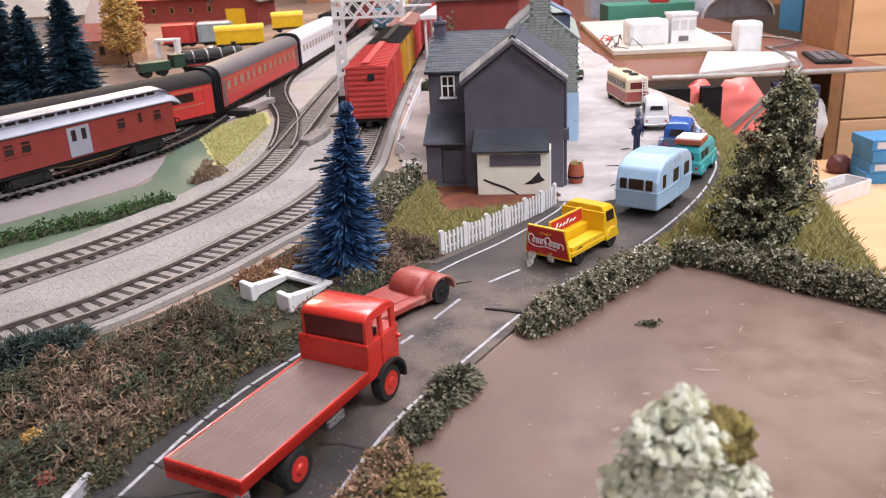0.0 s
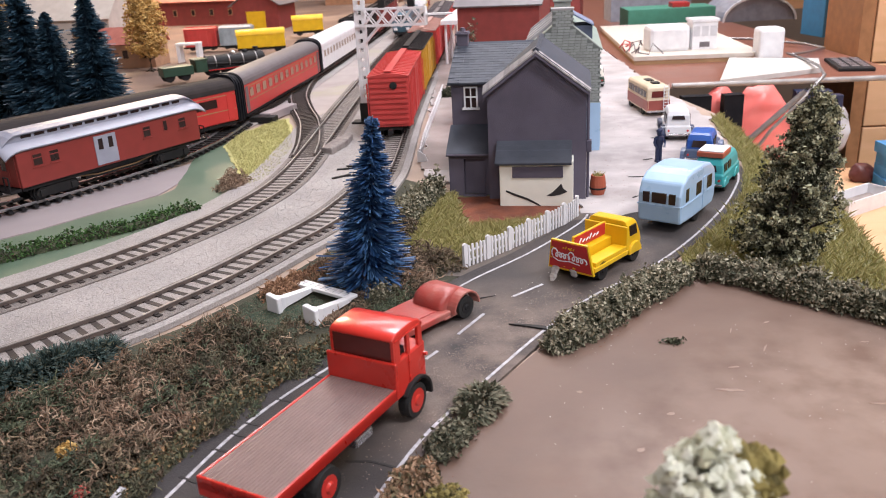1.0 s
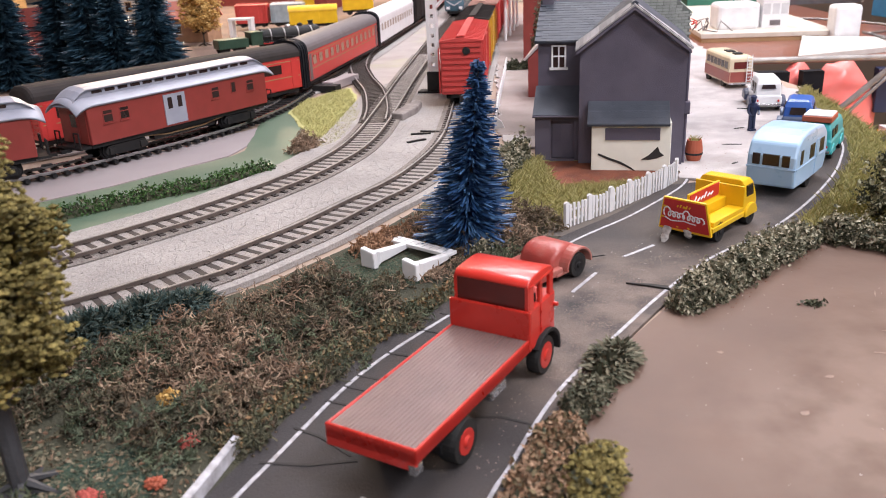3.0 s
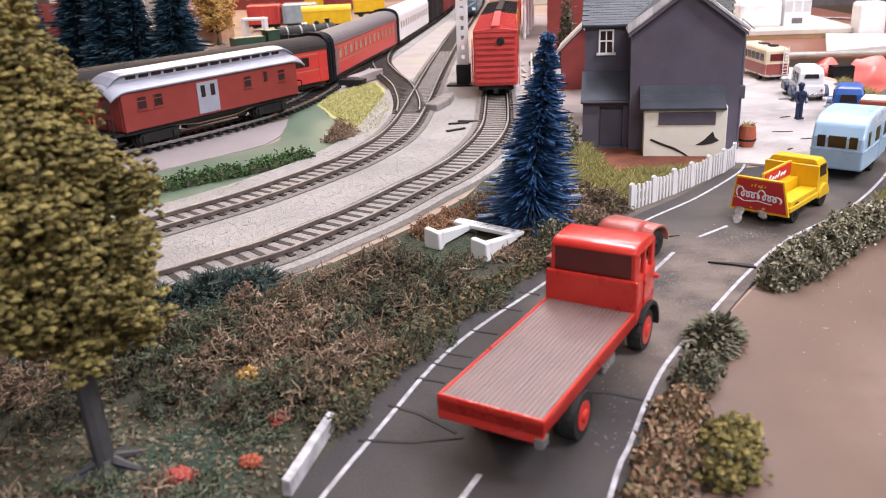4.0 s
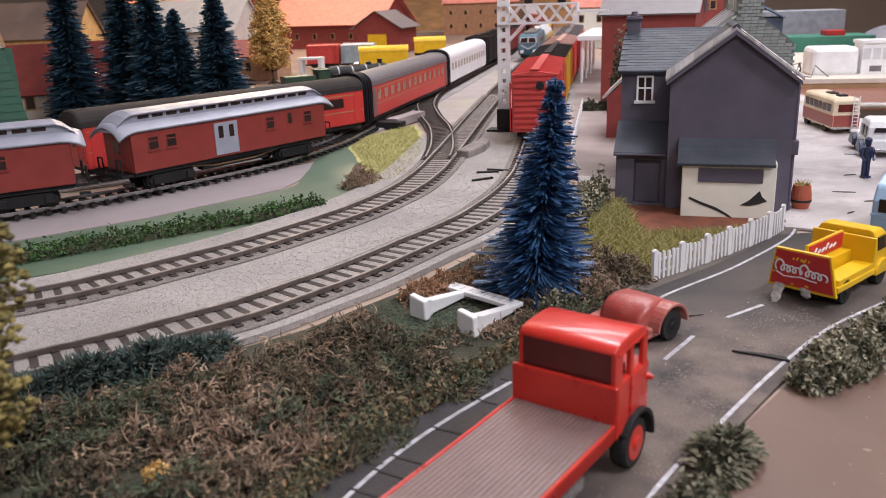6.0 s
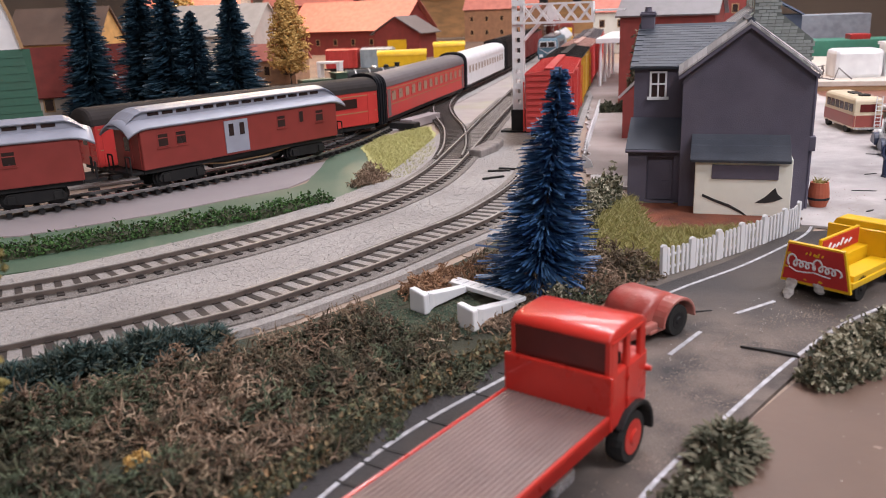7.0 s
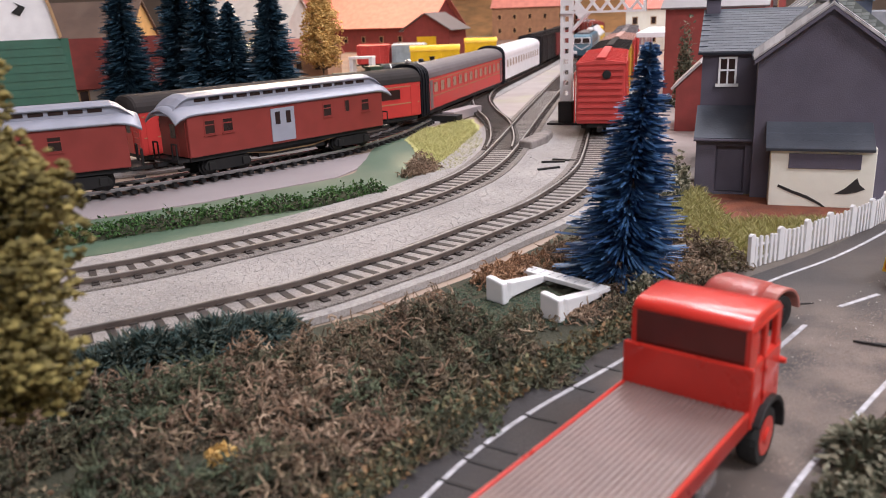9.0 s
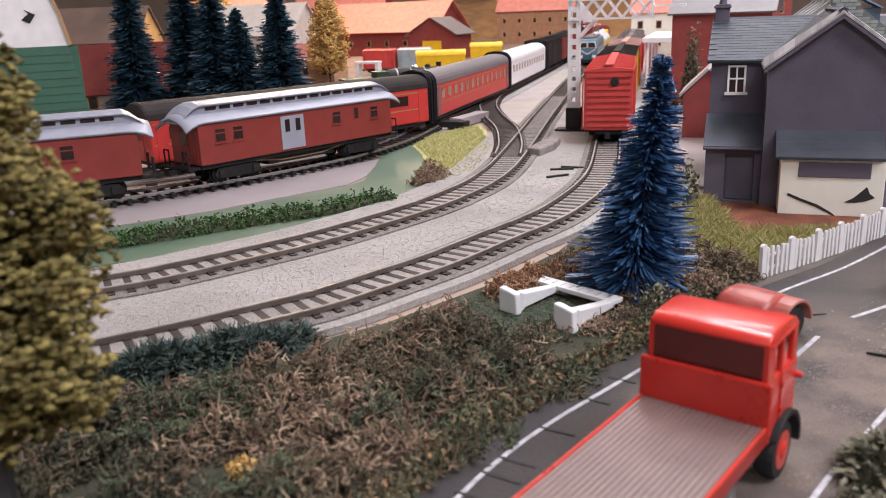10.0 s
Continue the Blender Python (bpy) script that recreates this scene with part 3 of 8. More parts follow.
sheet("yard", [(6.2, 45.3), (7.6, 44.7), (9.4, 45.4), (11.2, 48.2), (13.2, 51.4), (14.8, 55.3), (15.8, 60), (16.6, 61.6), (17.4, 60.5), (18.7, 59.0), (20.2, 70.4), (19.9, 78), (19.2, 84), (19.2, 150), (-5, 150), (-4.2, 104), (-4, 74), (-4.0, 60), (-3.2, 53), (2, 55), (6, 52)], 0.05, YARD, "pale concrete yard between the buildings", "yard", 0.1, ragged=0.5)
sheet("station_ground", [(-3.9, 57), (-1.2, 56.5), (0.2, 62), (1.2, 72), (1.0, 90), (2.4, 150), (-4.6, 150), (-4.0, 104), (-3.8, 74)], 0.062, mat("dusty_brown_platform", (0.36, 0.3, 0.285), (0.24, 0.195, 0.18), rough=0.8, bump=0.4, scale=24, fine=900, grime=(0.46, 0.42, 0.41)), "dusty brown grey ground beside the station track", "yard", 0.02, ragged=0.5)
FIELD_POLY = [(-3.4, 17), (-2.7, 21), (-1.5, 23.6), (0.5, 26.6), (3, 30.3), (5.2, 33.3), (9.4, 36.6), (11, 36), (18.2, 30.5), (18.4, 0), (18.4, -24), (-9.5, -24), (-9.2, 0), (-6.3, 9)]
sheet("field", FIELD_POLY, -0.02, FIELD, "bare brown painted field enclosed by hedges", "field", 0.08)
sheet("grass_verge", [(9.4, 37.3), (12.6, 42), (15.9, 48), (18.0, 54), (18.8, 58.4), (20.3, 70), (21.4, 71), (21.1, 65), (20.3, 56), (20.5, 44.8), (18.25, 33), (18.2, 31), (11, 36.3)], 0.0, GRASSMAT, "yellow green grass mat along the board edge", "grass", 0.08, ragged=0.35)
sheet("house_verge", [(-1.9, 36.8), (-0.6, 36.6), (0.6, 37.4), (2.9, 39.5), (5.8, 43.4), (6.6, 45.8), (5.4, 46.2), (4.4, 44.2), (2.8, 42.2), (0.8, 40.0), (-1.2, 38.4)], 0.012, mat("grey_brown_dirt", (0.16, 0.135, 0.12), (0.09, 0.078, 0.07), rough=0.9, bump=0.6, scale=60), "grey brown dirt strip between fence and road", "ground", 0.08)
sheet("house_lawn", [(-4.2, 40), (-1.6, 38.0), (-0.6, 38.3), (1.0, 39.9), (3.2, 42.4), (4.8, 44.3), (5.4, 46.2), (4, 49), (-1.5, 51), (-3.2, 50)], 0.03, GRASSMAT, "yellow green lawn in front of the dark house", "grass", 0.1, ragged=0.35)
sheet("soil_bed", [(-0.6, 43.6), (1.2, 44.0), (4.4, 44.6), (5.6, 45.4), (6.1, 47.3), (0.4, 49.5), (-1.2, 49.9), (-1.0, 46)], 0.07, SOIL, "red brown soil bed along the house front", "soil", 0.1, ragged=0.5)
BANK = [(-31, 14), (-27, 21.2), (-20.2, 25.9), (-16.0, 29.0), (-13.1, 32.0), (-10.2, 36.4), (-8.2, 40.6), (-7.0, 44.8), (-6.0, 50), (-5.2, 55), (-3.2, 53), (-3.4, 47), (-3.6, 41), (-1.2, 37.2), (-1.2, 35.9), (-3.6, 32.6), (-5.9, 29.0), (-7.9, 25.9), (-9.1, 23.5), (-10.0, 20.9), (-10.5, 19.4), (-11.1, 17.6), (-13.8, 9), (-17.3, 0), (-31, 0)]
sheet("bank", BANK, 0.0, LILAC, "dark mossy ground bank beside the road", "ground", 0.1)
PATCHGREEN = mat("dark_green_scatter_paint", (0.028, 0.055, 0.036), (0.016, 0.03, 0.02), rough=0.95, bump=0.8, fine=1500, scale=60, grime=(0.055, 0.055, 0.034))
sheet("moss_patch", [(-10.9, 32.6), (-9.6, 33.8), (-8.0, 34.2), (-6.7, 33.2), (-7.0, 31.6), (-8.6, 30.6), (-10.4, 31.0)], 0.02, PATCHGREEN, "dark green painted patch under the trestle frame", "ground", 0.06, ragged=0.4)
sheet("moss_patch", [(-16.4, 15.6), (-15.6, 19.4), (-14.2, 20.6), (-12.6, 19.6), (-12.4, 15.6)], 0.02, PATCHGREEN, "dark green painted patch near the olive tree", "ground", 0.06, ragged=0.5)
sheet("apron", [(-60, 30), (-38, 41), (-31.4, 42.2), (-26.8, 46.6), (-21.6, 53.4), (-20.6, 59.9), (-22, 62), (-27, 55), (-33, 47.5), (-45, 38), (-60, 33)], 0.0, PINKGREY, "smooth pale grey strip beside the coach track", "ground", 0.08, ragged=0.1)
sheet("green_strip", [(-45, 27), (-30.5, 34.4), (-27.0, 36.8), (-21.2, 41.2), (-15.8, 48.6), (-15.4, 53), (-17.5, 58.5), (-19.6, 64.0), (-21.0, 69.0), (-21.9, 69.0), (-22.4, 64.5), (-21.6, 59.5), (-20.9, 54.6), (-21.4, 53.2), (-26.6, 46.4), (-31.2, 42), (-45, 37)], 0.01, GREENBASE, "grey green painted strip between the tracks", "ground", 0.1, ragged=0.1)
sheet("grass_triangle", [(-20.9, 67.0), (-21.0, 72.4), (-20.0, 74.0), (-18.9, 77.4), (-17.6, 78.6), (-15.8, 71.5), (-14.5, 64.4), (-14.5, 58), (-14.7, 55.0), (-15.9, 53.9), (-17.6, 58.8), (-19.4, 63.6)], 0.04, PATCHGRASS, "pale yellow grass patch between the tracks", "grass", 0.1, ragged=0.2)
sheet("cinder_yard", [(-130, 72), (-60, 66), (-34, 68), (-28, 80), (-24.5, 96), (-21.5, 130), (-19, 170), (-22, 215), (-30, 280), (-130, 280)], -0.03, BROWNYARD, "brown cinder ground of the far goods yard", "ground", 0.06)
sheet("pale_yard", [(-19.0, 82), (-18.4, 95), (-18.3, 150), (-14, 240), (-10, 240), (-11.5, 118), (-14.0, 100), (-14.0, 82), (-14.8, 78), (-17, 83)], 0.0, mat("dusty_pale_ground", (0.42, 0.37, 0.355), (0.33, 0.285, 0.27), rough=0.8, bump=0.4, scale=30, fine=900, grime=(0.36, 0.35, 0.22), grime_at=(0.56, 0.72)), "pale dusty strip between the far tracks", "yard", 0.08, ragged=0.7)

# ---- track plan ----
T1 = Line([(-44, 16), (-34, 20.0), (-27, 23.6), (-22, 26.8), (-18.6, 29.7), (-17.2, 31.2), (-15.7, 32.75), (-14.15, 35.1), (-12.5, 37.75), (-10.7, 41.5), (-9.65, 43.5), (-8.55, 46.3), (-7.4, 51), (-6.8, 55.5), (-6.65, 60), (-6.6, 67), (-6.5, 74), (-6.1, 88), (-5.5, 104), (-4.5, 128), (-3.4, 165), (-1.6, 210)])
T2 = Line([(-50, 20), (-40, 24.5), (-33, 28.0), (-28, 31.0), (-24.0, 34.0), (-22.9, 35.0), (-21.4, 36.8), (-18.9, 40.0), (-17.1, 43.0), (-15.3, 46.5), (-14.2, 49.5), (-13.4, 52.5), (-12.95, 56), (-12.75, 60), (-12.65, 68.5), (-12.6, 80), (-12.4, 94), (-12.0, 118), (-11, 150), (-10, 200), (-14, 250), (-26, 300)])
TB = Line([(-13.0, 61), (-13.5, 66.5), (-14.9, 74.5), (-17.1, 82.5), (-18.9, 91), (-19.7, 101), (-19.3, 110)])
T3 = Line([(-62, 28), (-48, 36.5), (-40, 42.0), (-34.6, 46.4), (-31.1, 50.2), (-28.6, 53.4), (-25.7, 57.9), (-23.6, 62.2), (-22.2, 68), (-21.8, 72), (-21.6, 76)])
T4 = Line([(-75, 33), (-56, 42), (-44, 49.5), (-37, 54.5), (-31.8, 59.2), (-27.8, 64), (-24.8, 69.5), (-22.6, 76), (-21.3, 85), (-20.1, 98), (-18.6, 120), (-16.8, 150), (-16, 175), (-17, 205), (-24, 250), (-40, 300)])
RAIL_TOP = 0.5

bed12_l, _ = band(T2.p[::4], 3.3, 0)
_, bed12_r = band(T1.p[::4], 0, 2.05)
bed_outline = [p for p in bed12_l if p[1] < 75] + [(-14.2, 80), (-14.0, 100), (-4.5, 110)] + [p for p in reversed(bed12_r) if p[1] < 100]
BED = bed_outline
sheet("ballast", bed_outline, 0.18, BALLAST, "pale grey gravel ballast under the two main tracks", "ballast", 0.25)


def bed(name, line, lo, hi, width, material, z, label):
    pts = [p for p in line.p[::4] if lo <= p.y <= hi]
    a, b = band(pts, width, width)
    return sheet(name, a + b[::-1], z, material, label, "ballast", 0.15)


TRACKBED = gravel_mat("brown_grey_track_ballast", [(0.15, 0.128, 0.117), (0.22, 0.195, 0.18), (0.29, 0.262, 0.246), (0.18, 0.157, 0.143)], 1700, 0.8)
bed("track_ballast", T1, 15, 100, 1.55, TRACKBED, 0.25, "brown grey gravel packed round the sleepers")
bed("track_ballast", T2, 19, 100, 1.55, TRACKBED, 0.252, "brown grey gravel packed round the sleepers")
PALEBED = gravel_mat("pale_grey_packed_gravel", [(0.24, 0.215, 0.205), (0.295, 0.268, 0.258), (0.35, 0.325, 0.315), (0.21, 0.186, 0.175)], 1700, 0.5)
for main in (T1, T2):
    bed("ballast", main, 19, 100, 0.7, PALEBED, 0.285, "pale gravel filled in between the rails")
bed("ballast", T4, 20, 300, 2.2, BALLAST, 0.1, "grey ballast under the far coach track")


def rails(line, s0, s1, parent, step=1.0, side_mat=RAIL, head_mat=RAILTOP):
    for side in (-1, 1):
        for nm, lo, hi, w, m in (("rail", 0.3, 0.462, 0.05, side_mat), ("rail_head", 0.462, 0.5, 0.048, head_mat)):
            bm = bmesh.new()
            secs = []
            n = int((s1 - s0) / step)
            for i in range(n + 1):
                p, d = line.at(s0 + (s1 - s0) * i / n)
                nn = Vector((-d.y, d.x)) * side
                c = p + nn * 0.825
                secs.append([(c.x + nn.x * q, c.y + nn.y * q, z) for q, z in ((-w, lo), (w, lo), (w, hi), (-w, hi))])
            skin(bm, secs)
            part(nm, bm, m, parent)


def sleeper_mesh(m=SLEEPER):
    bm = B(-0.135, 0.135, -1.2, 1.2, 0.1, 0.3)
    for s in (-1, 1):
        box(bm, -0.12, 0.12, s * 0.825 - 0.17, s * 0.825 + 0.17, 0.3, 0.345)
    me_ob = part("sleeper", bm, m)
    me = me_ob.data
    bpy.data.objects.remove(me_ob)
    return me


SLEEPER_MESH = sleeper_mesh()
BLACK_SLEEPER = sleeper_mesh(BLACK)


def track(label, line, y_near, y_far, y_piece, pitch=0.7, tie=SLEEPER_MESH, side_mat=RAIL, head_mat=RAILTOP):
    t = thing("railway_track", 0, 0, 0, 0, label, "railway track", "model tracks")
    s0 = max(0.5, line.near(*min(((p.x, p.y) for p in line.p), key=lambda q: abs(q[1] - y_near))))
    s1 = line.near(*min(((p.x, p.y) for p in line.p), key=lambda q: abs(q[1] - y_far)))
    rails(line, s0, s1, t, 1.0, side_mat, head_mat)
    far = bmesh.new()
    s = s0
    while s < s1:
        p, d = line.at(s)
        turn = math.degrees(math.atan2(d.y, d.x)) + rng.gauss(0, 0.8)
        if p.y < y_piece:
            ob = new("sleeper", tie)
            ob.parent = t
            ob.matrix_basis = at(p.x, p.y, 0, turn)
        else:
            k = len(far.verts)
            box(far, -0.135, 0.135, -1.2, 1.2, 0.1, 0.3)
            far.verts.ensure_lookup_table()
            m = Matrix.Translation((p.x, p.y, 0)) @ Matrix.Rotation(radians(turn), 4, "Z")
            for v in far.verts[k:]:
                v.co = m @ v.co
        s += pitch
    if len(far.verts):
        far_ob = part("far_sleeper_run", far, SLEEPER, t)
        far_ob["kind"] = "stuff"
    else:
        far.free()
    return t


# ---- rolling stock ----
def wheelset(parent, x, r=0.52):
    bm = bmesh.new()
    rod(bm, (x, -0.7, RAIL_TOP + r), (x, 0.7, RAIL_TOP + r), 0.1, 8)
    for s in (-1, 1):
        lathe(bm, [(r + 0.1, s * 0.72), (r + 0.1, s * 0.76), (r, s * 0.77), (r, s * 0.98)], 16, "y", (x, 0, RAIL_TOP + r))
    part("wheelset", bm, BLACK, parent, smooth=False)


def bogie(parent, x, base=2.3):
    bm = bmesh.new()
    for s in (-1, 1):
        extrude(bm, [(x - base / 2 - 0.45, 1.0), (x - base / 2 - 0.35, 0.8), (x - 0.5, 0.72), (x + 0.5, 0.72), (x + base / 2 + 0.35, 0.8), (x + base / 2 + 0.45, 1.0), (x + base / 2 + 0.2, 1.35), (x + 0.5, 1.4), (x - 0.5, 1.4), (x - base / 2 - 0.2, 1.35)], "y", s * 1.1 - 0.12, s * 1.1 + 0.12)
        for q in (-1, 1):
            box(bm, x + q * base / 2 - 0.22, x + q * base / 2 + 0.22, s * 1.15 - 0.2, s * 1.15 + 0.2, 0.8, 1.25)
    box(bm, x - 0.35, x + 0.35, -1.1, 1.1, 0.9, 1.4)
    b = part("bogie", bm, BLACK, parent, bevel=0.03)
    for q in (-1, 1):
        wheelset(b, x + q * base / 2)


def arch(half, low, high, n=10, power=2.2):
    """An arched outline from one eave to the other."""
    out = []
    for i in range(n + 1):
        a = math.pi * i / n
        c, s = math.cos(a), math.sin(a)
        out.append((half * (abs(c) ** (2 / power)) * (1 if c >= 0 else -1), low + (high - low) * (abs(s) ** (2 / power))))
    return out


def window_unit(parent, x, z, w, h, y, side, frame_mat, glass=DARKGLASS, split=0.0, d=0.025):
    """A recessed-looking window: proud frame round a dark pane, on the side at y."""
    y0, y1 = sorted((y, y + side * d))
    t = 0.05
    bm = B(x - w / 2 - t, x + w / 2 + t, y0, y1, z - t, z, x - w / 2 - t, x + w / 2 + t, y0, y1, z + h, z + h + t,
           x - w / 2 - t, x - w / 2, y0, y1, z, z + h, x + w / 2, x + w / 2 + t, y0, y1, z, z + h)
    if split:
        box(bm, x - w / 2, x + w / 2, y0, y1, z + h * split - 0.03, z + h * split + 0.03)
    fr = part("window", bm, frame_mat, parent)
    y2, y3 = sorted((y + side * 0.005, y + side * d * 0.4))
    part("pane", B(x - w / 2, x + w / 2, y2, y3, z, z + h), glass, fr)


def clerestory_coach(x, y, turn, label, length=17.6, baggage=True):
    c = thing("passenger_coach", x, y, 0, turn, label, "coach", "maroon coaches")
    L, W = length / 2, 1.52
    part("body", B(-L, L, -W, W, 1.25, 3.75), COACHRED, c, bevel=0.06)
    part("underframe", B(-L + 0.1, L - 0.1, -W + 0.2, W - 0.2, 1.0, 1.25, -2.6, 2.6, -1.0, -0.4, 0.55, 1.0, -2.2, 2.2, 0.4, 1.0, 0.6, 1.0), BLACK, c)
    bm = bmesh.new()
    secs = []
    for q in range(41):
        u = -1 + 2 * q / 40
        e = max(0, (abs(u) - 0.84) / 0.16)
        drop, rise = 0.42 * e ** 2.2, 0.5 + 0.2 * e
        row = [(1.64 * math.sin(math.pi / 2 * k / 8), rise * (1 - abs(math.sin(math.pi / 2 * k / 8)) ** 2.4)) for k in range(-8, 9)]
        top = [(u * (L + 0.8), py, 3.7 + pz - drop) for py, pz in row]
        secs.append(top + [(x0, y0 * 0.98, z0 - 0.12) for x0, y0, z0 in reversed(top)])
    skin(bm, secs)
    part("roof", bm, ROOFGREY, c, smooth=True)
    bm = bmesh.new()
    secs = []
    for q in range(41):
        u = -1 + 2 * q / 40
        e = max(0, (abs(u) - 0.84) / 0.16)
        drop = 1.05 * e ** 1.7
        prof = [(0.86, 4.0), (0.86, 4.5), (1.02, 4.52), (1.02, 4.58), (0.55, 4.72), (0, 4.77), (-0.55, 4.72), (-1.02, 4.58), (-1.02, 4.52), (-0.86, 4.5), (-0.86, 4.0)]
        secs.append([(u * (L + 0.7), py, pz - drop * (pz - 3.6) / 1.17) for py, pz in prof])
    skin(bm, secs)
    cl = part("clerestory", bm, ROOFGREY, c)
    n = 14
    for i in range(n):
        px = -L * 0.82 + 1.64 * L * i / (n - 1)
        for s in (-1, 1):
            part("clerestory_window", B(px - 0.36, px + 0.36, *sorted((s * 0.865, s * 0.885)), 4.25, 4.44), DARKGLASS, cl)
    side_x = [-L + 1.4, -L + 2.6] + ([L - 4.9, L - 1.6] if baggage else [-L + 4.2 + 1.45 * k for k in range(6)])
    for s in (-1, 1):
        for px in side_x:
            window_unit(c, px, 2.5, 0.62, 0.7, s * W, s, COACHRED, split=0.68)
            part("window_ledge", B(px - 0.42, px + 0.42, *sorted((s * W, s * (W + 0.06))), 2.36, 2.42), COACHRED, c)
        if baggage:
            window_unit(c, L - 3.2, 2.6, 0.34, 0.7, s * W, s, COACHRED)
            d = part("baggage_door", B(-1.85, -0.1, *sorted((s * W, s * (W + 0.06))), 1.4, 3.4), ROOFGREY, c, "pale grey double baggage door")
            for q in (-0.98, -0.17):
                part("pane", B(-0.4 + q - 0.18, -0.4 + q + 0.18, *sorted((s * (W + 0.06), s * (W + 0.075))), 2.45, 3.2), DARKGLASS, d)
            part("truss_rod", rod(rod(rod(bmesh.new(), (-L * 0.55, s * 1.0, 1.05), (-1.6, s * 1.0, 0.72), 0.05, 6), (-1.6, s * 1.0, 0.72), (1.6, s * 1.0, 0.72), 0.05, 6), (1.6, s * 1.0, 0.72), (L * 0.55, s * 1.0, 1.05), 0.05, 6), TAN, c)
    for e in (-1, 1):
        end = part("end_wall", B(*sorted((e * L, e * (L + 0.04))), -1.3, 1.3, 1.3, 3.7), COACHRED, c)
        part("end_door", B(*sorted((e * (L + 0.04), e * (L + 0.07))), -0.45, 0.45, 1.3, 3.3), BRICKRED, end)
        part("pane", B(*sorted((e * (L + 0.07), e * (L + 0.085))), -0.28, 0.28, 2.3, 3.1), DARKGLASS, end)
        plat = part("end_platform", B(*sorted((e * L, e * (L + 0.75))), -1.35, 1.35, 1.05, 1.2), BLACK, c)
        for yy in (-1.25, -0.75, 0.75, 1.25):
            part("rail_post", RD((e * (L + 0.68), yy, 1.2), (e * (L + 0.68), yy, 2.1), 0.05, 6), BLACK, plat)
        for s in (-1, 1):
            part("hand_rail", RD((e * (L + 0.68), s * 1.25, 2.1), (e * (L + 0.68), s * 0.75, 2.1), 0.05, 6), BLACK, plat)
        part("end_step", B(*sorted((e * (L + 0.1), e * (L + 0.7))), -1.45, -1.15, 0.6, 0.7, *sorted((e * (L + 0.1), e * (L + 0.7))), 1.15, 1.45, 0.6, 0.7), BLACK, plat)
        part("coupler", B(*sorted((e * (L + 0.6), e * (L + 1.3))), -0.15, 0.15, 0.85, 1.05), BLACK, c)
    for q in (-1, 1):
        bogie(c, q * (L - 2.6))
    return c


def streamlined_coach(x, y, turn, label, side_mat, roof_mat, length=25.5, windows=11, lozenge=False, pane=DARKGLASS):
    c = thing("passenger_coach", x, y, 0, turn, label, "coach", "streamlined coaches")
    L, W = length / 2, 1.55
    part("body", B(-L, L, -W, W, 1.15, 3.85), side_mat, c, bevel=0.1)
    bm = X([(W + 0.03, 3.8)] + arch(W + 0.03, 3.85, 4.85, 12, 2.4) + [(-W - 0.03, 3.8)], "x", -L, L)
    part("roof", bm, roof_mat, c)
    part("skirt", B(-L + 0.3, L - 0.3, -W + 0.15, W - 0.15, 0.85, 1.15), BLACK, c)
    for s in (-1, 1):
        for z in (2.2, 3.5):
            part("stripe", B(-L + 0.2, L - 0.2, *sorted((s * W, s * (W + 0.015))), z, z + 0.07), roof_mat if side_mat is SILVER else TAN, c)
        if lozenge:
            window_unit(c, L - 3.6, 2.6, 2.8, 0.75, s * W, s, side_mat)
            window_unit(c, L - 0.8, 2.7, 0.5, 0.8, s * W, s, side_mat)
        for i in range(windows):
            px = -L + 2.0 + (2 * L - 4.0) * i / (windows - 1)
            if lozenge and px > L - 6.5:
                continue
            window_unit(c, px, 2.55, (2 * L - 4) / windows * 0.62, 0.8, s * W, s, side_mat, pane)
        for e in (-1, 1):
            part("vestibule_door", B(e * (L - 0.75) - 0.35, e * (L - 0.75) + 0.35, *sorted((s * W, s * (W + 0.03))), 1.3, 3.6), roof_mat if not lozenge else side_mat, c)
    for e in (-1, 1):
        bm = bmesh.new()
        for q in range(4):
            w = 1.68 if q % 2 else 1.58
            extrude(bm, [(w, 1.0)] + arch(w + 0.02, 3.8, 5.1, 10, 2.6) + [(-w, 1.0)], "x", *sorted((e * (L + 0.15 * q), e * (L + 0.15 * q + 0.15))))
        if lozenge and e < 0:
            bm.free()
            tail = part("end_wall", B(-L - 0.03, -L, -1.45, 1.45, 1.2, 3.8), side_mat, c)
            part("end_door", B(-L - 0.07, -L - 0.03, -0.5, 0.5, 1.3, 3.5), side_mat, tail)
            part("pane", B(-L - 0.09, -L - 0.07, -0.3, 0.3, 2.5, 3.2), DARKGLASS, tail)
            for s in (-1, 1):
                for k in range(6):
                    part("grab_rung", B(-L - 0.12, -L - 0.03, s * 1.0 - 0.25, s * 1.0 + 0.25, 1.5 + 0.36 * k, 1.56 + 0.36 * k), side_mat, tail)
            part("roof_end", skin(bmesh.new(), [[(-L - 0.3 * q, y0 * (1 - 0.12 * q * q), 3.8 + (z0 - 3.8) * (1 - 0.3 * q * q)) for y0, z0 in [(1.58, 3.75)] + arch(1.58, 3.85, 4.85, 12, 2.4) + [(-1.58, 3.75)]] for q in (0, 0.5, 1.0, 1.4)]), roof_mat, c)
        else:
            part("diaphragm", bm, LEGBLACK, c, "black folded gangway bellows")
        bogie(c, e * (L - 3.6))
    return c


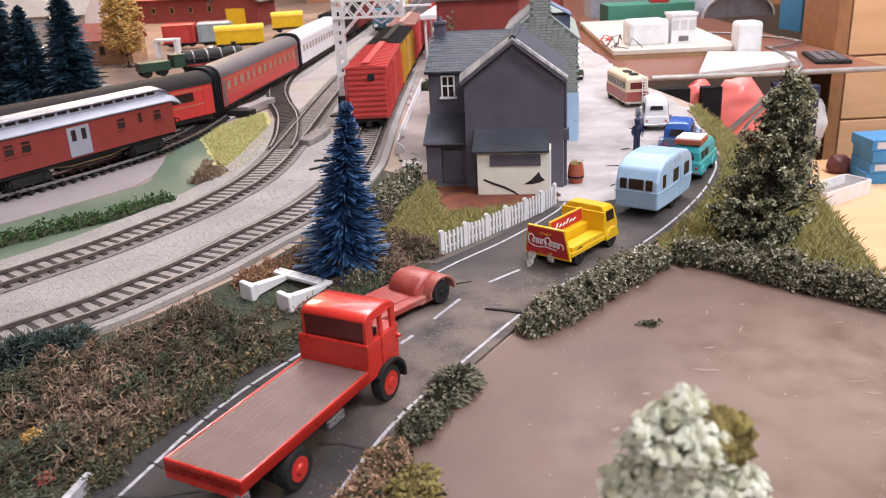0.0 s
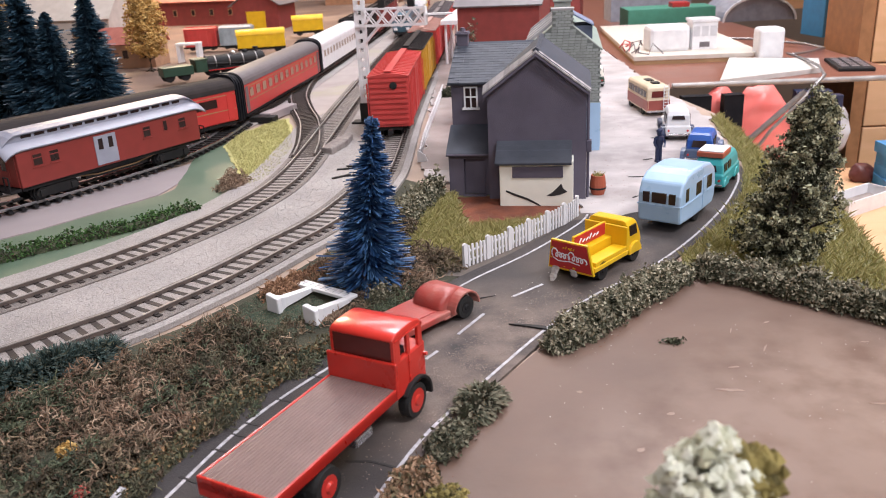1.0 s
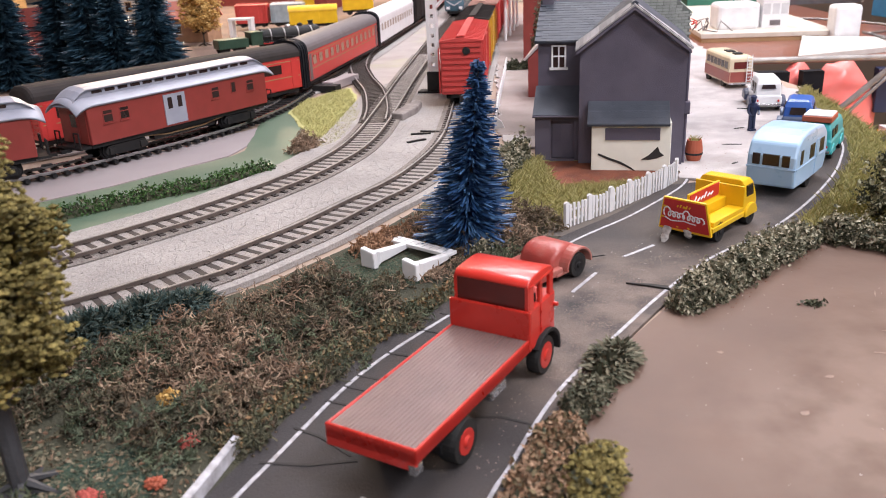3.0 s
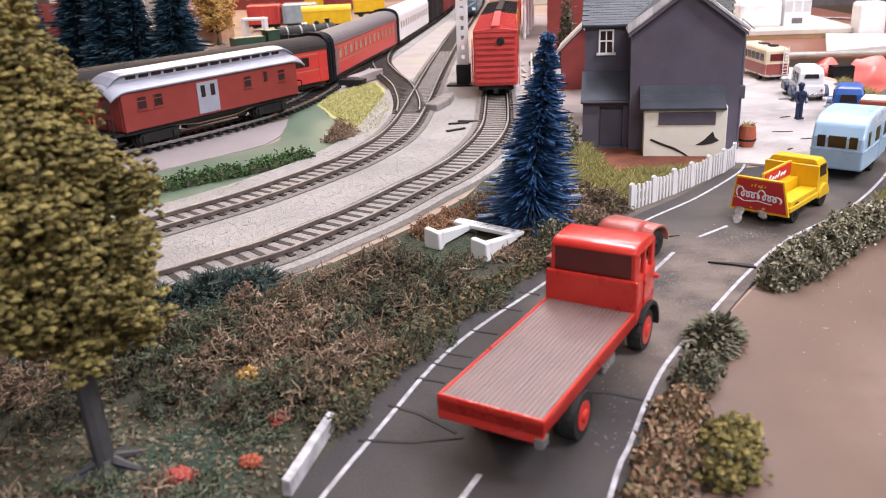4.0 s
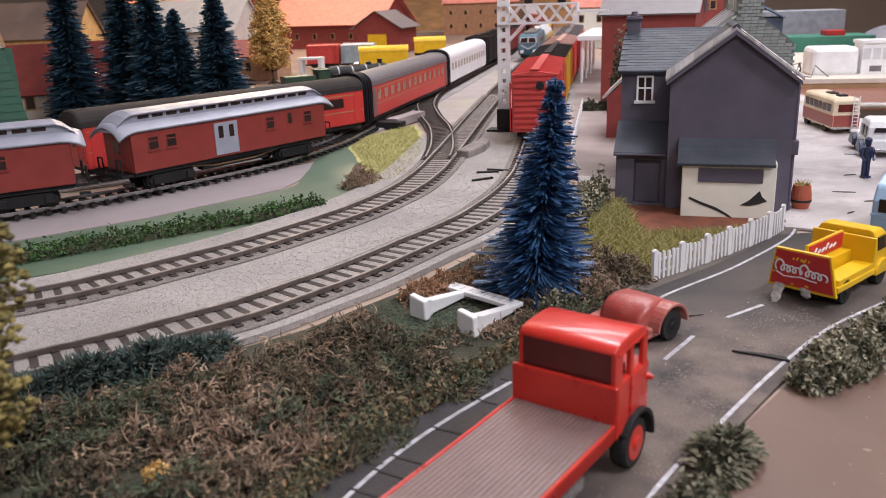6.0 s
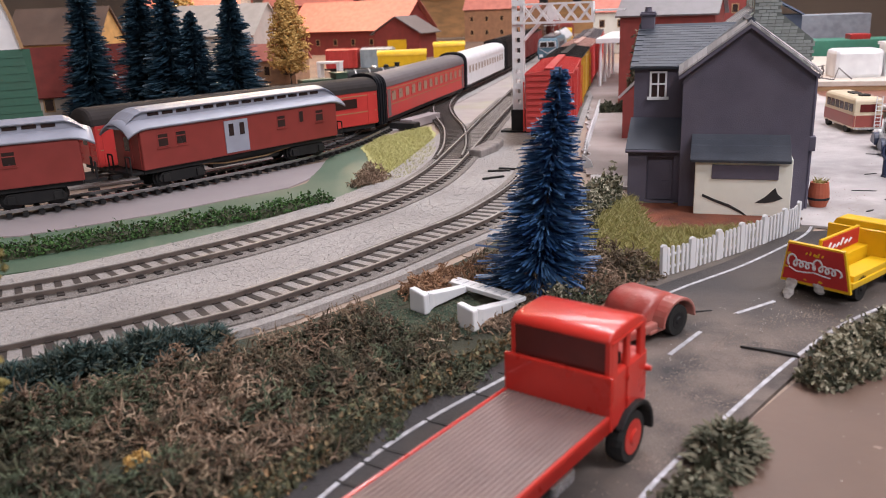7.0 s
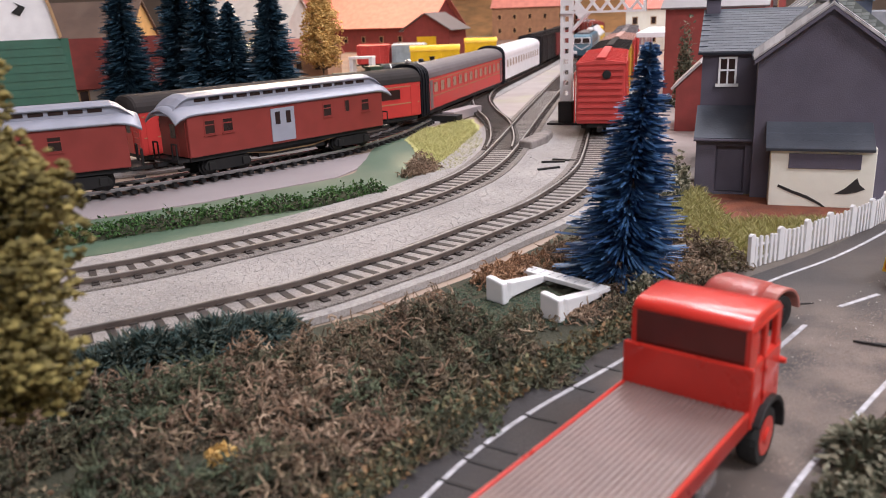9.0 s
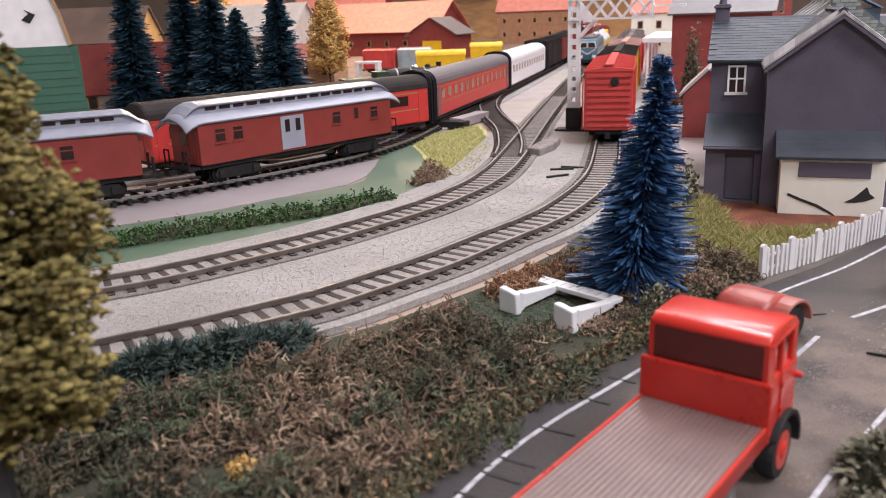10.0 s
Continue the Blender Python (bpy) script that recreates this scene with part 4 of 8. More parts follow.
def boxcar(x, y, turn, label, side_mat, roof_mat, length=15.5, ribs=True, height=5.6):
    c = thing("freight_car", x, y, 0, turn, label, "freight car", "freight cars")
    L, W = length / 2, 1.62
    body = part("body", B(-L, L, -W, W, 1.25, height - 0.3), side_mat, c, bevel=0.04)
    bm = X([(W + 0.08, height - 0.32), (W + 0.08, height - 0.22), (0, height + 0.02), (-W - 0.08, height - 0.22), (-W - 0.08, height - 0.32)], "x", -L - 0.08, L + 0.08)
    part("roof", bm, roof_mat, c)
    n = int(length / 0.85)
    for i in range(n):
        px = -L + 0.4 + (length - 0.8) * i / (n - 1)
        bm = bmesh.new()
        for s in (-1, 1):
            extrude(bm, [(0, height + 0.02), (s * (W + 0.06), height - 0.24), (s * (W + 0.06), height - 0.15), (0, height + 0.1)], "x", px - 0.07, px + 0.07)
        part("roof_rib", bm, roof_mat, c)
    part("running_board", B(-L, L, -0.3, 0.3, height + 0.08, height + 0.16), roof_mat, c)
    for s in (-1, 1):
        dr = part("sliding_door", B(-1.5, 1.5, *sorted((s * W, s * (W + 0.1))), 1.4, height - 0.5), side_mat, c)
        part("door_bar", B(-0.05, 0.05, *sorted((s * (W + 0.1), s * (W + 0.15))), 1.5, height - 0.6), side_mat, dr)
        for i in range(10):
            px = (-1 if i % 2 else 1) * (2.2 + (L - 2.6) * (i // 2) / 4)
            part("side_rib", B(px - 0.06, px + 0.06, *sorted((s * W, s * (W + 0.07))), 1.3, height - 0.35), side_mat, c)
        for e in (-1, 1):
            bm = bmesh.new()
            for k in range(7):
                rod(bm, (e * (L - 0.5), s * (W + 0.16), 1.5 + 0.5 * k), (e * (L - 0.05), s * (W + 0.16), 1.5 + 0.5 * k), 0.035, 5)
            for q in (0.5, 0.05):
                rod(bm, (e * (L - q), s * (W + 0.16), 1.3), (e * (L - q), s * (W + 0.16), 4.8), 0.035, 5)
            part("side_ladder", bm, side_mat, c)
    for e in (-1, 1):
        for k in range(9):
            z = 1.6 + (height - 2.2) * k / 8
            part("end_rib", X([(-1.5, z - 0.1), (1.5, z - 0.1), (1.45, z + 0.1), (-1.45, z + 0.1)], "x", *sorted((e * L, e * (L + 0.12)))), side_mat, c)
        part("brake_wheel", lathe(bmesh.new(), [(0.22, e * (L + 0.2)), (0.3, e * (L + 0.22)), (0.22, e * (L + 0.24))], 16, "x", (0, -0.4, height - 1.0)), BLACK, c)
        part("coupler", B(*sorted((e * L, e * (L + 0.9))), -0.18, 0.18, 0.8, 1.1), BLACK, c)
        bogie(c, e * (L - 2.2))
    part("underframe", B(-L + 0.2, L - 0.2, -0.9, 0.9, 0.95, 1.25, -1.8, 1.2, -0.6, 0.2, 0.6, 0.95), BLACK, c)
    return c


def lift_body(c, rise):
    for ob in c.children:
        if not ob.name.startswith("bogie"):
            ob.location.z += rise * CM
    return c


s = T3.near(-27.4, 55.3)
for off, label, bag in ((2.3, "maroon wooden baggage coach with a grey clerestory roof", True), (-15.6, "maroon wooden passenger coach with a grey clerestory roof", False)):
    p, d = T3.at(s + off)
    x, y, turn = T3.seat(p.x, p.y, 10.4)
    lift_body(clerestory_coach(x, y, turn, label, 15.0, bag), 0.45)

sA = T4.near(-22.4, 77)
for off, label, sm, rm, ln, nw, lz in ((-14.4, "orange red coach with dark brown roof and lozenge window", ORANGERED, ROOFDARK, 23.4, 8, True),
                                       (11.8, "orange red streamlined coach with a row of windows", ORANGERED, ROOFMID, 26.4, 13, False),
                                       (39.4, "silver white streamlined passenger coach", SILVER, SILVER, 26.0, 13, False)):
    p, d = T4.at(sA + off)
    x, y, turn = T4.seat(p.x, p.y, 17)
    streamlined_coach(x, y, turn, label, sm, rm, ln, nw, lz, DARKGLASS if lz else TANPANE)
for k in range(3):
    p, d = T4.at(sA + 61.3 + 17.5 * k)
    x, y, turn = T4.seat(p.x, p.y, 11)
    boxcar(x, y, turn, "dull brown boxcar with a darker roof", BRICKRED if k else ROOFDARK, ROOFDARK, 15.5, True, 5.2)

s = T1.near(-6.6, 67)
x, y, turn = T1.seat(*T1.at(s + 7.0)[0], 11)
boxcar(x, y, turn, "bright red ribbed boxcar with ladders at its ends", BOXRED, BOXRED, 15.2)
x, y, turn = T1.seat(*T1.at(s + 24.6)[0], 11)
boxcar(x, y, turn, "yellow boxcar with a dark brown roof", mat("yellow_boxcar_side", (0.6, 0.33, 0.03), rough=0.5), ROOFDARK, 15.5)
for k in range(3):
    x, y, turn = T1.seat(*T1.at(s + 43.5 + 17.8 * k)[0], 11)
    boxcar(x, y, turn, "faded red boxcar with a pale roof walk", BOXRED, mat("pale_pinkish_roof", (0.5, 0.3, 0.26), rough=0.6) if k == 0 else ROOFMID, 15.5)


# ---- dark house ----
# local axes: x along the gable front (0 at its far corner), y away from the road
HOUSE = (6.934, 49.264, 0.0, -7.58)
house = thing("house", *HOUSE, "dark slate-blue two-storey house with a front gable and kiosk", "house")


def gable_block(name, x0, x1, y0, y1, eave, ridge, along, material, parent, z0=0.0):
    """A block with a pitched top; its ridge runs along 'x' or 'y'."""
    if along == "y":
        m = (x0 + x1) / 2
        bm = X([(x0, z0), (x1, z0), (x1, eave), (m, ridge), (x0, eave)], "y", y0, y1)
    else:
        m = (y0 + y1) / 2
        bm = X([(y0, z0), (y1, z0), (y1, eave), (m, ridge), (y0, eave)], "x", x0, x1)
    return part(name, bm, material, parent)


def roof_slope(parent, x0, x1, a, b, axis, material, thick=0.12, name="roof_slope"):
    """A slab from a (y, z) at the eave to b (y, z) at the ridge, between x0 and x1 (axis 'x'), or the same turned (axis 'y')."""
    (ay, az), (by, bz) = a, b
    ln = math.hypot(by - ay, bz - az)
    nx, nz = -(bz - az) / ln * thick, (by - ay) / ln * thick
    if nz < 0:
        nx, nz = -nx, -nz
    out = [(ay, az), (by, bz), (by + nx, bz + nz), (ay + nx, az + nz)]
    return part(name, X(out, axis, x0, x1), material, parent)


def slates(parent, x0, x1, a, b, axis, material, pitch=0.52, width=0.42):
    """Courses of slates laid on a slope, each a piece."""
    (ay, az), (by, bz) = a, b
    ln = math.hypot(by - ay, bz - az)
    d = Vector((0, by - ay, bz - az)) / ln
    rows = max(1, int(ln / pitch))
    n = max(1, int((x1 - x0) / width))
    w = (x1 - x0) / n
    bm = B(-w / 2 + 0.012, w / 2 - 0.012, 0, pitch * 1.12, 0.0, 0.04)
    tmp = part("slate", bm, material)
    me = tmp.data
    bpy.data.objects.remove(tmp)
    tilt = math.atan2(bz - az, abs(by - ay))
    for r in range(rows):
        for k in range(n):
            px = x0 + w * (k + 0.5 + (0.5 if r % 2 else 0))
            if px > x1 - w * 0.2:
                continue
            yy, zz = ay + d.y * ln * r / rows, az + d.z * ln * r / rows
            ob = new("slate", me)
            ob.parent = parent
            face = 0 if by > ay else 180
            lift = 0.125
            if axis == "x":
                m = Matrix.Translation((px * CM, yy * CM, (zz + lift) * CM)) @ Matrix.Rotation(radians(face), 4, "Z") @ Matrix.Rotation(tilt - 0.04, 4, "X")
            else:
                m = Matrix.Translation((yy * CM, px * CM, (zz + lift) * CM)) @ Matrix.Rotation(radians(-90 if by > ay else 90), 4, "Z") @ Matrix.Rotation(tilt - 0.04, 4, "X")
            ob.matrix_basis = m @ Matrix.Rotation(rng.gauss(0, 0.008), 4, "Z")


gable_block("gable_wall", -6.03, -0.18, -1.05, 6.0, 6.62, 8.84, "y", HOUSEWALL, house)
gable_block("wing_wall", -8.64, -6.03, 2.18, 11.0, 6.62, 8.5, "x", HOUSEWALL, house)
rw = roof_slope(house, -8.84, -3.1, (1.88, 6.62), (6.6, 8.54), "x", SLATE, name="wing_roof_front")
roof_slope(house, -8.84, -3.1, (11.3, 6.62), (6.6, 8.54), "x", SLATE, name="wing_roof_back")
rgl = roof_slope(house, -1.28, 6.5, (-6.24, 6.56), (-3.105, 8.92), "y", SLATE, name="gable_roof_slope")
roof_slope(house, -1.28, 6.5, (0.03, 6.56), (-3.105, 8.92), "y", SLATE, name="gable_roof_slope")
part("ridge", X([(-3.3, 8.98), (-2.91, 8.98), (-3.105, 9.14)], "y", -1.2, 6.5), SLATE, house)
part("wing_ridge", X([(6.4, 8.6), (6.8, 8.6), (6.6, 8.76)], "x", -8.84, -3.6), SLATE, house)


def verge(parent, x_eave, z_eave, x_top, z_top, y, material=VERGE, deep=0.8):
    n = 15
    for i in range(n):
        u0, u1 = i / n, (i + 0.975) / n
        xa, za = x_eave + (x_top - x_eave) * u0, z_eave + (z_top - z_eave) * u0
        xb, zb = x_eave + (x_top - x_eave) * u1, z_eave + (z_top - z_eave) * u1
        hi = 0.46 - 0.16 * u0 if deep > 0.5 else 0.2
        part("verge_tile", skin(bmesh.new(), [[(px, y - 0.16, pz - 0.02), (px, y - 0.16, pz + 0.08), (px, y + 0.3, pz + hi), (px, y + deep, pz + hi - 0.04), (px, y + deep, pz - 0.02)] for px, pz in ((xa, za), (xb, zb))]), material, parent)


verge(house, -6.26, 6.56, -3.105, 8.92, -1.22)
verge(house, 0.06, 6.56, -3.105, 8.92, -1.22, VERGE, 0.16)
ch = part("chimney", B(-8.72, -7.98, 6.2, 7.0, 7.4, 9.25, -8.8, -7.9, 6.1, 7.1, 9.25, 9.38, -8.74, -7.96, 6.17, 7.03, 9.38, 9.46), HOUSEWALL, house, bevel=0.03)
part("chimney_pot", lathe(bmesh.new(), [(0.2, 9.42), (0.22, 9.48), (0.17, 9.66), (0.2, 9.7)], 12, "z", (-8.35, 6.6, 0)), HOUSEWALL, ch)
part("barge_board", X([(-6.22, 6.34), (-3.105, 8.7), (0.0, 6.34), (0.0, 6.52), (-3.105, 8.88), (-6.22, 6.52)], "y", -1.37, -1.3), HOUSEWALL, house)
slates(rw, -8.84, -3.4, (1.88, 6.62), (6.6, 8.54), "x", SLATE, 0.3, 0.7)
slates(rgl, -1.0, 6.3, (-6.24, 6.56), (-3.105, 8.92), "y", SLATE, 0.3, 0.7)
for k in range(11):
    part("ridge_tile", X([(-3.33, 9.06), (-2.88, 9.06), (-3.105, 9.2)], "y", -1.2 + 0.7 * k, -0.54 + 0.7 * k), SLATE, house)
# front wing window
wn = part("window", B(-7.95, -6.85, 2.04, 2.18, 5.02, 5.17), WHITE, house, "white glazing bars and sill")
part("window_frame", B(-7.84, -7.74, 2.08, 2.18, 5.17, 6.5, -7.06, -6.96, 2.08, 2.18, 5.17, 6.5, -7.74, -7.06, 2.08, 2.18, 6.4, 6.5, -7.44, -7.36, 2.08, 2.18, 5.17, 6.4, -7.74, -7.44, 2.09, 2.18, 5.8, 5.88, -7.36, -7.06, 2.09, 2.18, 5.8, 5.88), WHITE, wn)
part("pane", B(-7.74, -7.06, 2.14, 2.175, 5.17, 6.4), DARKGLASS, wn)
# lean-to porch
part("porch_wall", B(-8.64, -7.7, -0.2, 2.18, 0, 2.78, -7.7, -6.03, 0.2, 2.18, 0, 2.78, -6.35, -6.03, -0.2, 0.2, 0, 2.78, -7.7, -6.35, -0.2, 0.2, 2.4, 2.78), HOUSEWALL, house)
roof_slope(house, -8.76, -6.03, (-0.42, 2.68), (2.18, 3.96), "x", SLATE, 0.14, "porch_roof")
part("porch_gutter", RD((-8.76, -0.46, 2.7), (-6.05, -0.46, 2.7), 0.08, 8), HOUSEWALL, house)
dr = part("door", B(-7.62, -6.42, 0.12, 0.2, 0.1, 2.35), HOUSEWALL, house)
for zz in (0.3, 1.3):
    for xx in (-7.5, -6.98):
        part("door_panel", B(xx, xx + 0.42, 0.09, 0.12, zz, zz + 0.8), HOUSEWALL, dr)
part("door_step", B(-7.75, -6.3, -0.45, -0.2, 0, 0.14), HOUSEWALL, house)
# cream kiosk
part("kiosk_wall", B(-5.26, -0.92, -2.56, -1.05, 0.05, 2.8), CREAM, house, "cream painted kiosk wall with black smears", bevel=0.04)
kr = part("kiosk_roof", X([(-2.78, 2.62), (-1.05, 3.56), (-1.05, 3.72), (-2.8, 2.76)], "x", -5.51, -1.02), SLATE, house, "slate blue lean-to roof", bevel=0.02)
for k in range(4):
    part("roof_felt_lap", X([(-2.7 + 0.42 * k, 2.82 + 0.2293 * k), (-2.66 + 0.42 * k, 2.835 + 0.2293 * k), (-2.62 + 0.42 * k, 2.862 + 0.2293 * k), (-2.7 + 0.42 * k, 2.816 + 0.2293 * k)], "x", -5.5, -1.03), SLATE, kr)
part("kiosk_hatch", B(-4.5, -1.52, -2.62, -2.56, 1.82, 2.5), HOUSEWALL, house, "closed dark serving hatch", bevel=0.02)
part("black_smear", X([(-4.86, 1.06), (-4.3, 0.82), (-3.6, 0.57), (-3.05, 0.26), (-2.82, 0.08), (-2.92, 0.06), (-3.2, 0.22), (-3.7, 0.46), (-4.35, 0.7), (-4.9, 0.95)], "y", -2.58, -2.56), SEAM, house)
part("black_smear", X([(-2.5, 0.7), (-2.1, 0.95), (-1.62, 1.45), (-1.5, 1.15), (-1.26, 0.95), (-1.65, 0.78), (-2.05, 0.7)], "y", -2.58, -2.56), SEAM, house)
part("drain_box", B(-0.18, 0.14, -0.85, -0.35, 2.9, 3.6), HOUSEWALL, house, bevel=0.04)
part("drainpipe", RD((-0.07, -0.6, 0), (-0.07, -0.6, 6.5), 0.09, 8), HOUSEWALL, house)


# ---- picket fence ----
def picket_fence(label, pts, height=1.1, step=0.27):
    f = thing("picket_fence", 0, 0, 0, 0, label, "fence")
    ln = curve(pts, step)
    rails_bm = bmesh.new()
    bm0 = X([(-0.065, 0), (0.065, 0), (0.065, height - 0.06), (0.03, height), (-0.03, height), (-0.065, height - 0.06)], "y", -0.04, 0.04)
    tmp = part("picket", bm0, WHITE)
    me = tmp.data
    bpy.data.objects.remove(tmp)
    for i, p in enumerate(ln):
        d = (ln[min(i + 1, len(ln) - 1)] - ln[max(i - 1, 0)]).normalized()
        ob = new("picket", me)
        ob.parent = f
        big = 1.14 if i % 6 == 0 else rng.uniform(0.95, 1.03)
        ob.matrix_basis = at(p.x, p.y, 0.02, math.degrees(math.atan2(d.y, d.x)) + rng.gauss(0, 2)) @ Matrix.Rotation(rng.gauss(0, 0.03), 4, "Y") @ Matrix.Diagonal((2.0 if i % 6 == 0 else 1, 1.8 if i % 6 == 0 else 1, big, 1))
        if i + 1 < len(ln):
            q = ln[i + 1]
            n = Vector((-d.y, d.x)) * 0.07
            for z in (0.3, 0.78):
                rod(rails_bm, (p.x + n.x, p.y + n.y, z), (q.x + n.x, q.y + n.y, z), 0.06, 5)
    part("fence_rail", rails_bm, WHITE, f)
    return f


picket_fence("white plastic picket fence along the road edge", [(-0.75, 37.75), (1.2, 39.7), (3.4, 42.1), (5.0, 44.0), (5.75, 45.2)])


# ---- road vehicles; local x is forward ----
def wheel(parent, x, y, r, w, hub_mat, hub=0.55):
    s = 1 if y > 0 else -1
    wh = part("wheel", lathe(bmesh.new(), [(r * 0.7, y - w / 2), (r * 0.96, y - w / 2), (r, y - w / 4), (r, y + w / 4), (r * 0.96, y + w / 2), (r * 0.7, y + w / 2)], 24, "y", (x, 0, r)), TYRE, parent)
    part("hub", lathe(bmesh.new(), [(r * hub, y + s * w * 0.3), (r * hub, y + s * w * 0.54), (r * hub * 0.5, y + s * w * 0.54), (r * hub * 0.35, y + s * w * 0.66)], 16, "y", (x, 0, r)), hub_mat, wh)
    return wh


def flatbed_lorry(x, y, turn):
    t = thing("flatbed_lorry", x, y, 0.02, turn, "scarlet toy flatbed lorry with a brown ribbed deck", "lorry")
    L, W = 6.18, 1.33
    part("bed_frame", B(0, L, -W, W, 1.3, 1.64, 0, 0.1, -W, W, 1.1, 1.73, 0, L, -W, -W + 0.08, 1.3, 1.72, 0, L, W - 0.08, W, 1.3, 1.72), RED, t, bevel=0.04)
    part("deck", B(0.1, L, -W + 0.08, W - 0.08, 1.64, 1.67), BEDGREY, t)
    n = 21
    for i in range(n):
        yy = -W + 0.08 + (2 * W - 0.16) * (i + 0.5) / n
        part("deck_rib", X([(yy - 0.045, 1.67), (yy + 0.045, 1.67), (yy + 0.025, 1.694), (yy - 0.025, 1.694)], "x", 0.12, L - 0.02), BEDGREY, t)
    part("chassis", B(0.3, L + 2.0, -0.55, -0.3, 0.85, 1.3, 0.3, L + 2.0, 0.3, 0.55, 0.85, 1.3, 1.6, 2.2, -1.0, 1.0, 0.5, 0.75), BLACK, t)
    part("fuel_tank", B(3.9, 4.8, -1.27, -0.8, 0.85, 1.18), CHROME, t, "silver side tank", bevel=0.06)
    part("tail_lamp", B(-0.03, 0.3, -W, -W + 0.22, 1.0, 1.28), CHROME, t, bevel=0.03)
    part("headboard", B(L, L + 0.14, -W - 0.02, W + 0.02, 1.3, 2.58), RED, t, bevel=0.05)
    # cab shell with openings
    cx0, cx1, cw = L + 0.14, L + 2.1, 1.22
    roof = [(cx0 - 0.02, 3.26), (cx0, 3.34), (cx0 + 0.06, 3.41), (cx0 + 0.16, 3.46), (cx0 + 0.34, 3.49), (cx0 + 0.7, 3.51), (cx0 + 1.1, 3.52), (cx0 + 1.4, 3.49), (cx0 + 1.66, 3.4), (cx0 + 1.8, 3.28), (cx0 + 1.86, 3.2)]
    part("cab_roof", X(roof, "y", -cw, cw), RED, t, bevel=0.1, smooth=True)
    part("roof_gutter", B(cx0 + 0.1, cx0 + 1.6, -cw - 0.03, -cw, 3.22, 3.27, cx0 + 0.1, cx0 + 1.6, cw, cw + 0.03, 3.22, 3.27), RED, t)
    part("cab_lower", B(cx0, cx1, -cw, cw, 1.15, 2.5), RED, t, bevel=0.07)
    part("cab_back_frame", B(cx0, cx0 + 0.1, -cw, -cw + 0.1, 2.45, 3.3), RED, t)
    part("cab_back_frame", B(cx0, cx0 + 0.1, cw - 0.1, cw, 2.45, 3.3), RED, t)
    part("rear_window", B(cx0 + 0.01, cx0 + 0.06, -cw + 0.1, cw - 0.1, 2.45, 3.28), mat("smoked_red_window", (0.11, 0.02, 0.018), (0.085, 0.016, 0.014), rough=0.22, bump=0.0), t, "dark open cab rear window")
    for s in (-1, 1):
        pl = B(cx1 - 0.42, cx1 - 0.14, *sorted((s * cw, s * (cw - 0.12))), 2.45, 3.28, cx0 + 0.84, cx0 + 1.02, *sorted((s * cw, s * (cw - 0.12))), 2.45, 3.28, cx0 + 0.1, cx0 + 0.42, *sorted((s * cw, s * (cw - 0.12))), 2.45, 3.28)
        part("window_pillar", pl, RED, t, bevel=0.03)
        part("door", B(cx0 + 0.85, cx1 - 0.2, *sorted((s * cw, s * (cw + 0.03))), 1.3, 2.47), RED, t, bevel=0.02)
        part("door_hinge", B(cx0 + 0.84, cx0 + 0.92, *sorted((s * (cw + 0.03), s * (cw + 0.06))), 1.6, 1.7, cx0 + 0.84, cx0 + 0.92, *sorted((s * (cw + 0.03), s * (cw + 0.06))), 2.15, 2.25), RED, t)
        part("lamp_pod", RD((cx1 - 0.16, s * cw, 2.08), (cx1 - 0.16, s * (cw + 0.16), 2.08), 0.09, 10, 0.06), RED, t)
        bm = bmesh.new()
        arcs = [(cx0 + 1.15 + 0.94 * math.cos(a), 0.6 + 0.9 * math.sin(a)) for a in [math.pi * (-0.04 + 0.84 * k / 12) for k in range(13)]]
        inner = [(cx0 + 1.15 + 0.8 * math.cos(a), 0.6 + 0.78 * math.sin(a)) for a in [math.pi * (0.8 - 0.84 * k / 12) for k in range(13)]]
        extrude(bm, arcs + inner, "y", *sorted((s * (cw - 0.35), s * (cw + 0.16))))
        part("mudguard", bm, BLACK, t, bevel=0.03)
        wheel(t, cx0 + 1.15, s * 1.08, 0.62, 0.4, RED, 0.68)
        wheel(t, 2.3, s * 1.08, 0.62, 0.55, RED, 0.6)
    part("windscreen_frame", B(cx1 - 0.24, cx1 - 0.14, -cw, cw, 3.14, 3.26, cx1 - 0.24, cx1 - 0.14, -0.06, 0.06, 2.45, 3.14), RED, t)
    part("seat", B(cx0 + 0.3, cx0 + 0.9, -1.05, 1.05, 1.6, 2.75), BLACK, t)
    part("bumper", B(cx1 + 0.05, cx1 + 0.2, -1.2, 1.2, 0.75, 1.0), BLACK, t)
    return t


flatbed_lorry(-6.973, 18.247, 62.85)


